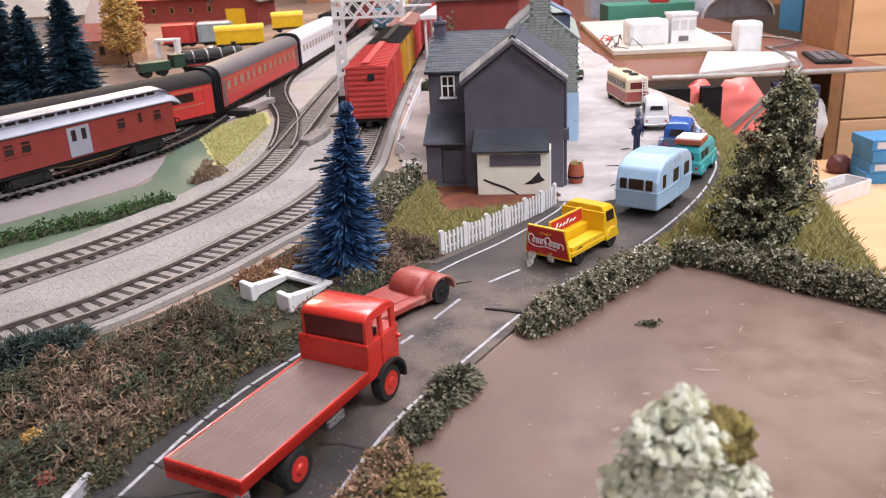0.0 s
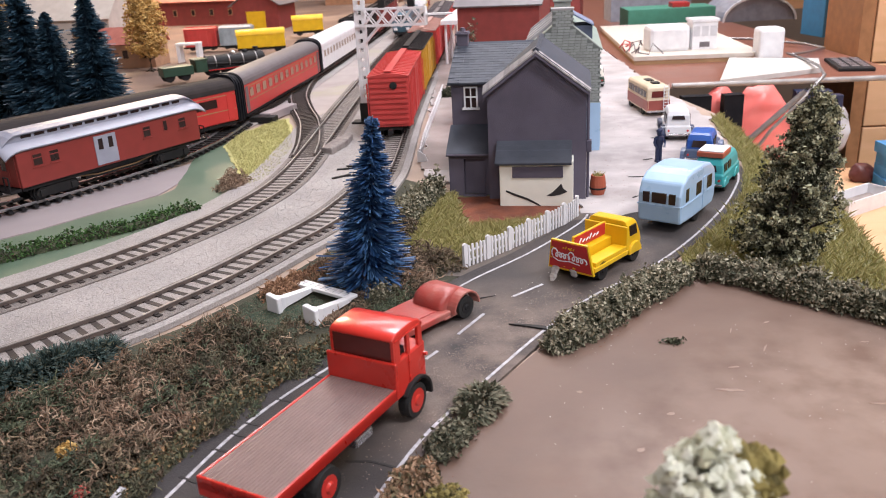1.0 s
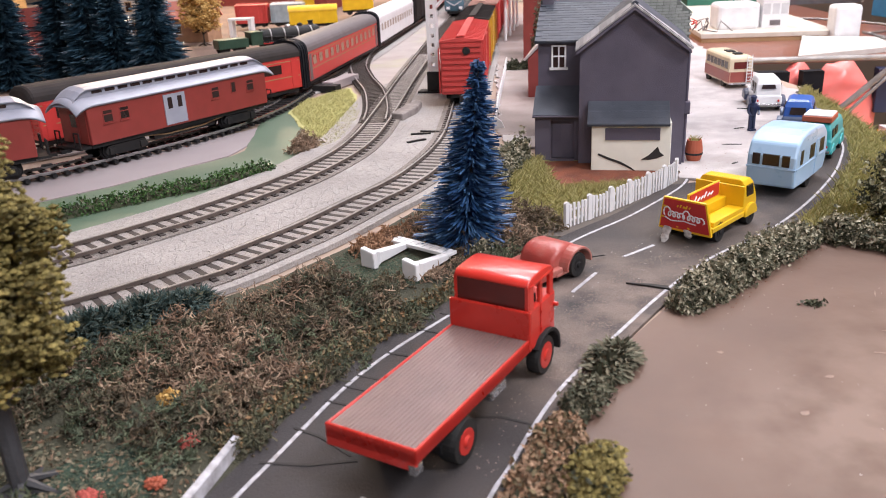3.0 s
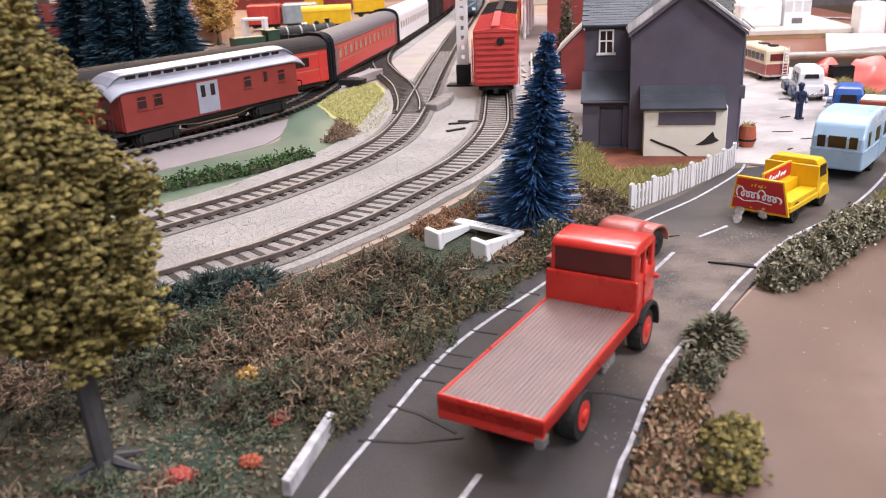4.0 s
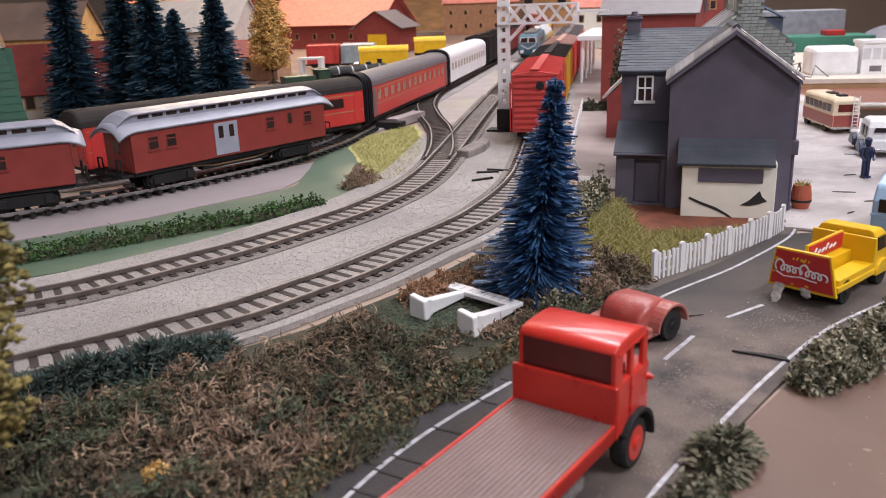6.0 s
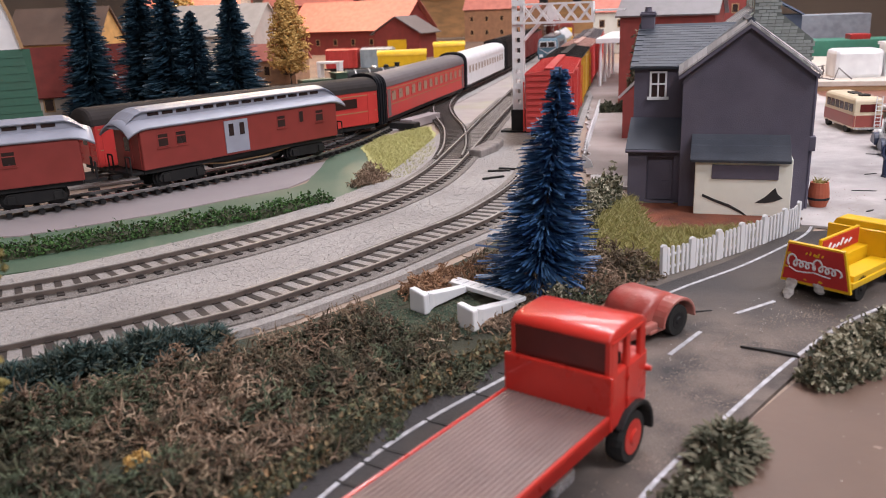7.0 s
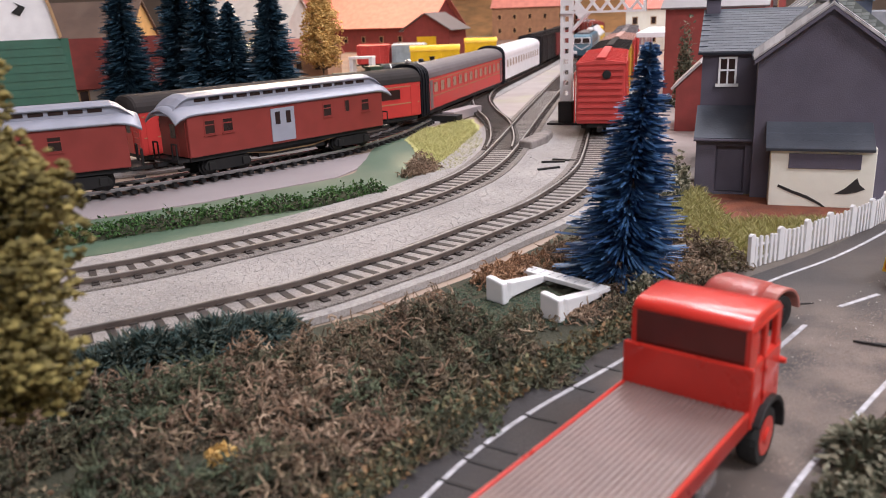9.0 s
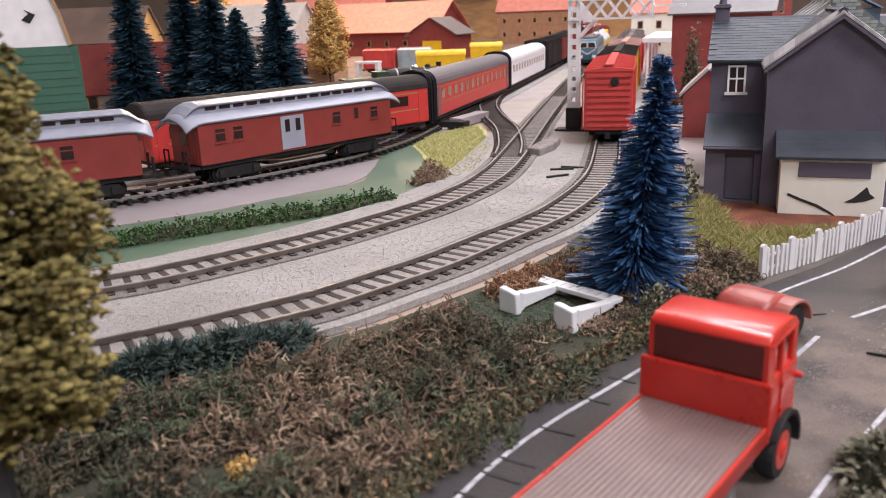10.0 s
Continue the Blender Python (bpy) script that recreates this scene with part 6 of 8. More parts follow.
brush_tree("fir_tree", -5.35, 35.8, 8.05, 2.12, BLUENEEDLE, "navy blue bristle fir tree on the bank", 6600, "", 0.9, 11, 0.06, 0.88, 0.85, 0.5, 0.8)
leafy_tree("leafy_tree", 13.7, 36.5, 7.7, 0.4, 2.75, SAGE, "dark branched tree with pale sage leaf clumps", 13000, 0.085, BARK, 5, "", 1.0, leaves, (1.6, 0.2), DARKLEAF_SHADE, 0.17, 170, 900)
OLIVETREE = leafy_tree("leafy_tree", -16.0, 18.4, 10.8, 3.1, 2.2, OLIVE, "olive foam tree with a grey plastic trunk", 22000, 0.095, GREYTRUNK, 6, "", 0.8, chips, (-1.2, 1.5), None, 0.4)


def lobed_bush(x, y, label, lobes, pale, dark, seed):
    """A lichen bush of rounded lobes on a short branched stem; each lobe is a crust of knobbly crumbs."""
    rg = random.Random(seed)
    t = thing("lichen_bush", x, y, 0, 0, label, "bush")
    lobes = [(0.82 * lx, ly, lz - 0.03, 0.88 * lr, kind) for lx, ly, lz, lr, kind in lobes]
    bm = RD((0, 0, 0), (0, 0, 2.6), 0.3, 8, 0.2)
    for lx, ly, lz, lr, _ in lobes:
        rod(bm, (0, 0, 1.6), (lx, ly, lz), 0.13, 6, 0.06)
    part("stem", bm, BARK, t)
    for lx, ly, lz, lr, kind in lobes:
        pts = []
        for _ in range(int(520 * lr * lr) + 60):
            d = Vector((rg.gauss(0, 1), rg.gauss(0, 1), rg.gauss(0, 1))).normalized()
            k = lr * (0.78 + 0.3 * noise.noise(d * 2.2 + Vector((lx, ly, lz))) + 0.12 * rg.random())
            pts.append((lx + d.x * k, ly + d.y * k, lz + d.z * k))
        v, f = chips(pts, 0.13, 0.9, rg)
        cloud("lobe", v, f, dark if kind else pale, t, "brown mossy lobe" if kind else "whitish green lichen lobe")
    return t


lobed_bush(3.6, 12.0, "pale sage lichen bush with brown tips in the brown field", ((-0.3, -0.1, 6.2, 0.85, 0), (-0.02, 0.0, 6.95, 0.3, 0), (-1.0, -0.1, 5.45, 0.6, 0), (0.45, 0.1, 6.05, 0.6, 0), (0.85, 0.25, 6.1, 0.62, 1), (0.3, 0.35, 6.45, 0.4, 1), (-0.4, 0.1, 4.9, 1.1, 0), (0.9, 0.1, 4.9, 0.95, 0), (-1.1, 0.0, 4.5, 0.6, 1), (0.2, -0.1, 3.8, 1.2, 0)), PALESAGE, OLIVE, 9)


def hedge(label, pts, width, height, material, count, size=0.13, kind_fn=leaves, name="hedge", seed=3, stalks=True):
    rg = random.Random(seed)
    h = thing(name, 0, 0, 0, 0, label, "hedge" if name == "hedge" else "bush")
    ln = curve(pts, 0.25)
    out = []
    while len(out) < count:
        i = rg.randrange(len(ln))
        p = ln[i]
        d = (ln[min(i + 1, len(ln) - 1)] - ln[max(i - 1, 0)]).normalized()
        end = min(i, len(ln) - 1 - i) * 0.25
        k = min(1, 0.45 + end / (width * 0.6))
        a = rg.uniform(0, math.pi)
        bump = 0.82 + 0.35 * noise.noise((p.x * 0.9, p.y * 0.9, seed)) + 0.6 * noise.noise((p.x * 2.4, p.y * 2.4, seed + 3 * math.cos(a)))
        r = rg.uniform(0.55, 1.0) ** 0.5
        off = math.cos(a) * width / 2 * r * k * (0.9 + 0.3 * noise.noise((p.x, p.y, seed + 5)) + 0.25 * noise.noise((p.x * 2.7, p.y * 2.7, seed + 8)))
        z = math.sin(a) ** 0.7 * height * r * bump * k
        loose = 0.13 if name == "bush" else 0.09
        out.append((p.x - d.y * off + rg.gauss(0, loose), p.y + d.x * off + rg.gauss(0, loose), max(0.03, z + rg.gauss(0, loose))))
    # A quarter of the leaves coloured dark, for shade deep in the hedge.
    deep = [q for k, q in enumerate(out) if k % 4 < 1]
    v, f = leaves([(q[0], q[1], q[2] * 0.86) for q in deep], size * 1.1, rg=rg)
    cloud("inner_shade_foliage", v, f, DARKLEAF_SHADE, h)
    v, f = kind_fn([q for k, q in enumerate(out) if k % 4 >= 1], size, rg=rg)
    cloud("foliage", v, f, material, h)
    # Dark core, coloured like the shade inside the hedge.
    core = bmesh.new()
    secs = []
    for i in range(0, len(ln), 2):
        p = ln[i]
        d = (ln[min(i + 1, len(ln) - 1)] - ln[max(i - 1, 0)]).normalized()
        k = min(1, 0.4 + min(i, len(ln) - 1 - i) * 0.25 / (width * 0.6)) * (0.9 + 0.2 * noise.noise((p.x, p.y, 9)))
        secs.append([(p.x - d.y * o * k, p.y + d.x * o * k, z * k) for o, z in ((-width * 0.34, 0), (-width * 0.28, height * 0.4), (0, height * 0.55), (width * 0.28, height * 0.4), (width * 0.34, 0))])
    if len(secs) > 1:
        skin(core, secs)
        part("core", core, DARKLEAF_SHADE, h)
    else:
        core.free()
    return h


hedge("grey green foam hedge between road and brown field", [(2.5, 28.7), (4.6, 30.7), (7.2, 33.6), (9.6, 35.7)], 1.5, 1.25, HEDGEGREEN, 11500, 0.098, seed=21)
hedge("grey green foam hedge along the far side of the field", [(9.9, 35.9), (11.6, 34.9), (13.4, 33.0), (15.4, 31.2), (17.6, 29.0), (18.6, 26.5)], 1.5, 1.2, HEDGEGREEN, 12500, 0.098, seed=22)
hedge("bright green foam hedge beside the main track", [(-30.5, 37.2), (-28.7, 39.0), (-27.2, 40.3), (-23.4, 43.7), (-20.0, 46.6), (-17.5, 49.5)], 1.2, 0.8, BRIGHTHEDGE, 4600, 0.1, seed=23)
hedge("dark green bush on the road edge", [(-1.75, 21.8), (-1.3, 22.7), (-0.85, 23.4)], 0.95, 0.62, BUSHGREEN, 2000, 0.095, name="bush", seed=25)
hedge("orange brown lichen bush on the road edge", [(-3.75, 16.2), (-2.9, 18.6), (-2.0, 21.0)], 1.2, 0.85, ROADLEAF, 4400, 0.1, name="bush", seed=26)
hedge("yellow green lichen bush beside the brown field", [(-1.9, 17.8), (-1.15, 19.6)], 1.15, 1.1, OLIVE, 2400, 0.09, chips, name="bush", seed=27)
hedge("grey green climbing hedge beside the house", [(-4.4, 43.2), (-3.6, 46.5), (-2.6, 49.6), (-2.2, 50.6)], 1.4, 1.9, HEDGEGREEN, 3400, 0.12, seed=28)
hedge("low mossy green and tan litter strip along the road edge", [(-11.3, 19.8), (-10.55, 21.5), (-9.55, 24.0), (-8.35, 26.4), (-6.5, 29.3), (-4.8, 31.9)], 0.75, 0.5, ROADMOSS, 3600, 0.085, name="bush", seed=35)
hedge("grey lichen tuft at the foot of the fir", [(-4.9, 34.0), (-4.0, 34.6)], 1.1, 0.9, HEDGEGREEN, 900, 0.1, name="bush", seed=33)


def needle_hedge(label, pts, width, height, material, count, length, seed, wide=1.0, name="hedge"):
    """A low spiky hedge of flat drooping needles, set in tufts along a line."""
    rg = random.Random(seed)
    h = thing(name, 0, 0, 0, 0, label, name)
    ln = curve(pts, 0.25)
    verts, faces = [], []
    for _ in range(count):
        i = rg.randrange(len(ln))
        p = ln[i]
        d = (ln[min(i + 1, len(ln) - 1)] - ln[max(i - 1, 0)]).normalized()
        a = rg.uniform(0.05, math.pi - 0.05)
        bulk = 0.8 + 0.45 * noise.noise((p.x * 0.8, p.y * 0.8, seed)) + 0.2 * noise.noise((p.x * 3, p.y * 3, seed))
        k = min(1.0, 0.5 + min(i, len(ln) - 1 - i) * 0.25 / width)
        off, z = math.cos(a) * width * 0.36 * k, math.sin(a) * height * 0.62 * bulk * k * rg.uniform(0.4, 1.0)
        c0 = Vector((p.x - d.y * off, p.y + d.x * off, max(0.05, z)))
        out = Vector((-d.y * math.cos(a), d.x * math.cos(a), 0.35 + 0.5 * math.sin(a))) + Vector((d.x, d.y, 0)) * rg.gauss(0, 0.6)
        for _ in range(6):
            w = (out + Vector((rg.gauss(0, 0.3), rg.gauss(0, 0.3), rg.gauss(0, 0.25)))).normalized()
            side = w.cross(Vector((rg.gauss(0, 0.3), rg.gauss(0, 0.3), 1))).normalized() * rg.uniform(0.018, 0.034) * wide
            l2 = length * rg.uniform(0.6, 1.2)
            mid, tip = c0 + w * l2 * 0.55, c0 + w * l2 + Vector((0, 0, -0.22 * l2))
            m = len(verts)
            verts += [tuple(c0 - side * 0.6), tuple(c0 + side * 0.6), tuple(mid + side), tuple(mid - side), tuple(tip + side * 0.3), tuple(tip - side * 0.3)]
            faces += [(m, m + 1, m + 2, m + 3), (m + 3, m + 2, m + 4, m + 5)]
    cloud("foliage", [(x, y, max(0.01, z)) for x, y, z in verts], faces, material, h)
    # Low dark core whose colour gives the shade beneath the needles.
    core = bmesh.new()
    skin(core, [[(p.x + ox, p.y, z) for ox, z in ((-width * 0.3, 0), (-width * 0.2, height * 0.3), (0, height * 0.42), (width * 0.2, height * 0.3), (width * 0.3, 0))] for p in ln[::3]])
    part("core", core, DARKLEAF_SHADE, h)
    return h


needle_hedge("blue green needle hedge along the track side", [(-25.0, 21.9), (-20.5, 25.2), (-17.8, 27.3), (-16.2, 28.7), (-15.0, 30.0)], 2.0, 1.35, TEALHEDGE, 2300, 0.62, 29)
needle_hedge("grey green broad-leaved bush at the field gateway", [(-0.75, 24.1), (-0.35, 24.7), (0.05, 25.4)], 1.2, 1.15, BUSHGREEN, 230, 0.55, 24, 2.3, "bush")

# lichen ground cover on the bank
LICH = [(-30, 15), (-26, 19.2), (-19.0, 24.2), (-14.8, 27.4), (-11.9, 31.0), (-9.4, 34.4), (-7.3, 38.4), (-5.6, 40.4), (-4, 39), (-3.0, 36.6), (-2.0, 35.2), (-4.2, 32.4), (-6.2, 29.0), (-8.2, 26.2), (-9.5, 23.4), (-10.4, 20.9), (-11, 18.6), (-13, 12), (-18, 2), (-30, 2)]


def sprigs(points, size, r, rg):
    """Forked lichen sprigs: bent branchlets that share one root, leaning the way given with each point."""
    verts, faces = [], []
    for x, y, z, ox, oy in points:
        ln = size * rg.uniform(0.6, 1.35)
        root = len(verts)
        for q in range(3):
            verts.append((x + r * math.cos(TAU * q / 3), y + r * math.sin(TAU * q / 3), z))
        for _ in range(rg.choice((3, 4, 5))):
            d = Vector((ox + rg.gauss(0, 0.8), oy + rg.gauss(0, 0.8), rg.gauss(0.5, 0.5))).normalized()
            axis = Vector((rg.gauss(0, 1), rg.gauss(0, 1), rg.gauss(0, 1))).normalized()
            curl = Matrix.Rotation(rg.uniform(0.5, 1.25) * rg.choice((-1, 1)), 3, axis)
            c, last = Vector((x, y, z)), root
            step = ln * rg.uniform(0.2, 0.36)
            for i in range(5):
                c = c + d * step
                d = curl @ d
                s = d.orthogonal().normalized()
                t = d.cross(s)
                rr = r * (1.0, 1.05, 1.0, 0.9, 0.5)[i]
                k0 = len(verts)
                for q in range(3):
                    w = c + (s * math.cos(TAU * q / 3) + t * math.sin(TAU * q / 3)) * rr
                    verts.append((w.x, w.y, max(0.01, w.z)))
                for q in range(3):
                    faces.append((last + q, last + (q + 1) % 3, k0 + (q + 1) % 3, k0 + q))
                last = k0
    return verts, faces


def lichen_heap(label, pts, width, height, material, count, seed):
    """A fluffy heap of lichen sprigs along a short line."""
    rg = random.Random(seed)
    h = thing("bush", 0, 0, 0, 0, label, "bush")
    ln = curve(pts, 0.25)
    out = []
    for _ in range(count):
        p = rg.choice(ln)
        a, q = rg.uniform(0, TAU), math.sqrt(rg.random())
        ox, oy = q * math.cos(a), q * math.sin(a)
        lump = 0.8 + 0.5 * noise.noise((p.x * 1.4 + ox, p.y * 1.4 + oy, seed))
        out.append((p.x + ox * width / 2, p.y + oy * width / 2, max(0.02, height * lump * (1 - q ** 2.2) * rg.uniform(0.4, 1.0)), 0.8 * ox, 0.8 * oy))
    v, f = sprigs(out, 0.25, 0.03, rg)
    cloud("foliage", v, f, material, h)
    return h


ORANGELICHEN = mat("orange_brown_lichen", (0.3, 0.16, 0.09), (0.18, 0.095, 0.055), rough=0.95, bump=0.3, island=[(0.1, 0.055, 0.035), (0.32, 0.175, 0.1), (0.46, 0.28, 0.17), (0.22, 0.115, 0.065)])
lichen_heap("brown lichen bush by the points", [(-17.0, 53.6), (-16.4, 55.4)], 1.5, 1.3, LICHENTAN, 286, 30)
lichen_heap("brown lichen heap beside the blue fir", [(-9.6, 35.0), (-8.0, 37.0)], 1.6, 0.9, ORANGELICHEN, 330, 31)
lichen_heap("brown lichen heap between fir and fence", [(-4.6, 37.6), (-2.6, 38.4), (-1.6, 37.6)], 2.0, 1.4, LICHEN, 528, 32)
lichen_heap("brown lichen heap behind the blue fir", [(-6.6, 39.5), (-4.8, 42), (-3.9, 44)], 1.8, 1.2, LICHEN, 484, 34)

# clumps of lichen, each of one tint, heaped over the bank with dark gaps between
sets = {"brown": [], "tan": [], "green": [], "moss": []}
rg = random.Random(40)
ROADSIDE = curve([(-11.5, 17.6), (-10.2, 20.9), (-9.3, 23.5), (-8.2, 25.9), (-6.2, 29.0), (-3.9, 32.6)], 0.5)


def heap(key, px, py, r, h, density=38):
    for _ in range(int(density * r * r) + 6):
        a, q = rg.uniform(0, TAU), math.sqrt(rg.random())
        ox, oy = q * math.cos(a), q * math.sin(a)
        tint = key if rg.random() < 0.88 else rg.choice(("brown", "tan", "moss", "green"))
        sets[tint].append((px + r * ox, py + r * oy, max(0.02, h * (1 - q ** 2.4) * rg.uniform(0.45, 1.0)), 0.9 * ox, 0.9 * oy))


c36, s36 = math.cos(radians(36)), math.sin(radians(36))
for px, py, _ in scatter(LICH, 820, 0, rg):
    n = 1.25 * noise.noise((px * 0.21, py * 0.21, 7.0)) + rg.gauss(0, 0.12)
    sparse = py < 20.5 or px < -22
    fx, fy = (px + 8.4) * c36 - (py - 32.45) * s36, (px + 8.4) * s36 + (py - 32.45) * c36
    bare = -2.4 < fx < 3.4 and -2.0 < fy < 2.9
    if (bare and rg.random() < 0.92) or (sparse and rg.random() < (0.92 if px > -19 and py < 20.5 else 0.6)):
        continue
    kerb = min((q - Vector((px, py))).length for q in ROADSIDE)
    if kerb < 3.0:
        n += 0.28
    key = "green" if n > 0.5 or (sparse and rg.random() < 0.5) else "moss" if n > 0.24 else "brown" if n > -0.1 else "tan"
    heap(key, px, py, rg.uniform(0.35, 0.9), rg.uniform(0.25, 1.25) * (0.35 if bare else 0.5 if sparse or kerb < 1.2 else 1.0))
# loose heaps of one colour that stand out of the bank
for key, heaps in (("tan", ((-16.5, 25.3), (-15.3, 25.7), (-13.9, 25.6), (-15.0, 23.8), (-13.5, 27.3), (-12.8, 28.8), (-11.7, 29.3), (-10.9, 31.0), (-15.1, 27.0), (-17.6, 24.2))), ("green", ((-12.5, 21.7), (-11.7, 25.0), (-10.2, 26.4), (-9.0, 28.7), (-13.4, 20.6)))):
    for hx, hy in heaps:
        heap(key, hx, hy, rg.uniform(0.7, 1.0), rg.uniform(0.9, 1.3), 36)
under_v, under_f = [], []
for key, m, label in (("brown", LICHEN, "tangled brown lichen clumps over the bank"), ("tan", LICHENTAN, "tangled tan lichen clumps over the bank"),
                      ("green", LICHENGREEN, "tangled green lichen clumps over the bank"), ("moss", mat("dark_moss_lichen", (0.07, 0.07, 0.042), (0.045, 0.045, 0.027), rough=0.95, bump=0.3, island=[(0.028, 0.028, 0.017), (0.08, 0.08, 0.047), (0.14, 0.128, 0.08), (0.066, 0.056, 0.038)]), "dark mossy lichen clumps over the bank")):
    v, f = sprigs(sets[key], 0.35 if key == "tan" else 0.3, 0.025, random.Random(len(sets[key])))
    tagged(cloud(key + "_lichen", v, f, m), label, "lichen", kind="stuff")
    # Filler crumbs set just below the sprigs, for the gaps between them.
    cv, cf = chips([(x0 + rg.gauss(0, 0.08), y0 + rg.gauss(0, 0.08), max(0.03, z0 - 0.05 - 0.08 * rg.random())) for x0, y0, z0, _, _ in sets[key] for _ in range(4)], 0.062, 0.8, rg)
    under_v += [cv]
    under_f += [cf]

v, f = [], []
for cv, cf in zip(under_v, under_f):
    f += [tuple(i + len(v) for i in face) for face in cf]
    v += cv
# Dark filler colour that puts shade into the gaps between clumps.
LICHENSHADE = mat("lichen_gap_shade", (0.06, 0.05, 0.033), (0.035, 0.03, 0.02), rough=0.95, bump=0.3, island=[(0.025, 0.022, 0.015), (0.085, 0.062, 0.042), (0.05, 0.053, 0.031), (0.15, 0.105, 0.07), (0.04, 0.034, 0.023)])
tagged(cloud("lichen_crumbs", v, f, LICHENSHADE), "filler crumbs coloured as shade under the lichen clumps", "lichen", kind="stuff")

# green scatter on the painted patches
v, f = chips(scatter([(-10.9, 32.6), (-9.6, 33.8), (-8.0, 35.2), (-6.7, 33.6), (-7.0, 31.6), (-8.6, 30.6), (-10.4, 31.0)], 2600, 0.04, random.Random(66)) + scatter([(-16.4, 15.6), (-15.6, 19.4), (-14.2, 20.6), (-12.6, 19.6), (-12.4, 15.6)], 1500, 0.04, random.Random(67)) + scatter([(-12.6, 31.6), (-10.4, 35.4), (-8.9, 37.6), (-9.6, 34.6), (-11.4, 31.4)], 900, 0.03, random.Random(68)), 0.045, 0.6, random.Random(69))
tagged(cloud("green_scatter", v, f, mat("dark_green_scatter_crumbs", (0.05, 0.07, 0.045), (0.03, 0.04, 0.027), rough=0.95, bump=0.3, island=[(0.025, 0.035, 0.022), (0.05, 0.085, 0.055), (0.1, 0.12, 0.075), (0.07, 0.055, 0.036), (0.16, 0.15, 0.1)])), "green scatter crumbs strewn under the trestle frame", "scatter", kind="stuff")

OLDCRUMB = mat("mixed_ground_crumbs", (0.16, 0.13, 0.085), (0.09, 0.08, 0.052), rough=0.95, bump=0.3, island=[(0.05, 0.06, 0.038), (0.3, 0.24, 0.165), (0.1, 0.125, 0.08), (0.24, 0.12, 0.075), (0.06, 0.09, 0.06), (0.4, 0.3, 0.2)])
v, f = leaves(scatter([(-19, 14), (-19, 20.5), (-16, 21.6), (-12.4, 21.2), (-11.4, 18.6), (-13, 14)], 2400, 0.05, random.Random(71)), 0.085, random.Random(72), 0.7)
tagged(cloud("ground_flakes", v, f, OLDCRUMB), "green and tan foam flakes strewn round the olive tree", "scatter", kind="stuff")
rt = random.Random(73)
for k in range(7):
    a = TAU * k / 7 + rt.gauss(0, 0.2)
    reach = rt.uniform(0.75, 1.25)
    bm = bmesh.new()
    skin(bm, [[(q * math.cos(a) - w * math.sin(a), q * math.sin(a) + w * math.cos(a), z), (q * math.cos(a) + w * math.sin(a), q * math.sin(a) - w * math.cos(a), z), (q * math.cos(a), q * math.sin(a), z + h)] for q, w, z, h in ((0.1, 0.14, 0.03, 0.4), (reach * 0.5, 0.11, 0.02, 0.2), (reach, 0.03, 0.01, 0.06))])
    part("root", bm, GREYTRUNK, OLIVETREE)

# fallen bits in the foreground
CORAL = mat("coral_red_foam", (0.5, 0.11, 0.09), (0.38, 0.08, 0.065), rough=0.9, bump=0.3)
for k, (px, py, c, rr) in enumerate(((-12.4, 20.4, CORAL, 0.22), (-14.15, 18.0, CORAL, 0.22), (-13.9, 18.05, CORAL, 0.15), (-13.8, 22.6, GOLDLEAF, 0.28), (-13.2, 22.2, GOLDLEAF, 0.22), (-12.6, 18.6, TERRA, 0.18), (-3.4, 16.6, TERRA, 0.26))):
    rt = random.Random(300 + k)
    pts = []
    for _ in range(160):
        d = Vector((rt.gauss(0, 1), rt.gauss(0, 1), rt.gauss(0, 1))).normalized() * rr * rt.uniform(0.5, 1.1)
        pts.append((d.x * 1.3, d.y, max(-rr * 0.7, d.z * 0.8)))
    v, f = (leaves if c is GOLDLEAF else chips)(pts, 0.085 if c is GOLDLEAF else 0.06, rg=rt)
    ob = cloud("coloured_tuft", v, f, c)
    ob.matrix_basis = at(px, py, rr * 0.75)
    tagged(ob, "small coloured foam tuft lying on the bank", "tuft", "foam tufts")
wb = tagged(part("weathered_plank", X([(-0.12, 0), (0.12, 0), (0.1, 0.45), (-0.1, 0.4)], "x", -1.5, 1.4), WHITEPAINT, bevel=0.03), "weathered white plank standing at the road edge", "plank")
wb.matrix_basis = at(-11.2, 18.9, 0.0, 80)

# static grass
v, f = blades(scatter([(9.6, 37.6), (12.6, 42), (15.9, 48), (18.0, 54), (18.8, 58.4), (20.4, 70), (21.3, 71), (21.0, 65), (20.2, 56), (20.4, 44.8), (18.2, 33), (18.0, 31.4), (11, 36.6)], 14000, 0.0, random.Random(45)), 0.42, random.Random(46), 0.45, 0.022)
tagged(cloud("verge_grass", v, f, GRASS), "yellow green static grass along the board edge", "grass", kind="stuff")
v, f = blades(scatter([(-3.8, 40), (-1.4, 37.9), (-0.5, 38.4), (1.0, 40.0), (3.2, 42.5), (4.5, 44.2), (4.0, 44.6), (-0.8, 43.8), (-1.4, 50.3), (-3.0, 49.6)], 11000, 0.03, random.Random(47)), 0.4, random.Random(48), 0.5, 0.02)
tagged(cloud("lawn_grass", v, f, GRASS), "tufted yellow green grass in front of the house", "grass", kind="stuff")

v, f = blades(scatter([(-20.7, 67.2), (-20.7, 72.2), (-19.8, 73.6), (-18.7, 76.8), (-17.8, 77.8), (-16.0, 71.2), (-14.7, 64.2), (-14.7, 58), (-14.9, 55.4), (-15.9, 54.3), (-17.4, 58.9), (-19.2, 63.7)], 9000, 0.04, random.Random(51)), 0.22, random.Random(52), 0.6, 0.025)
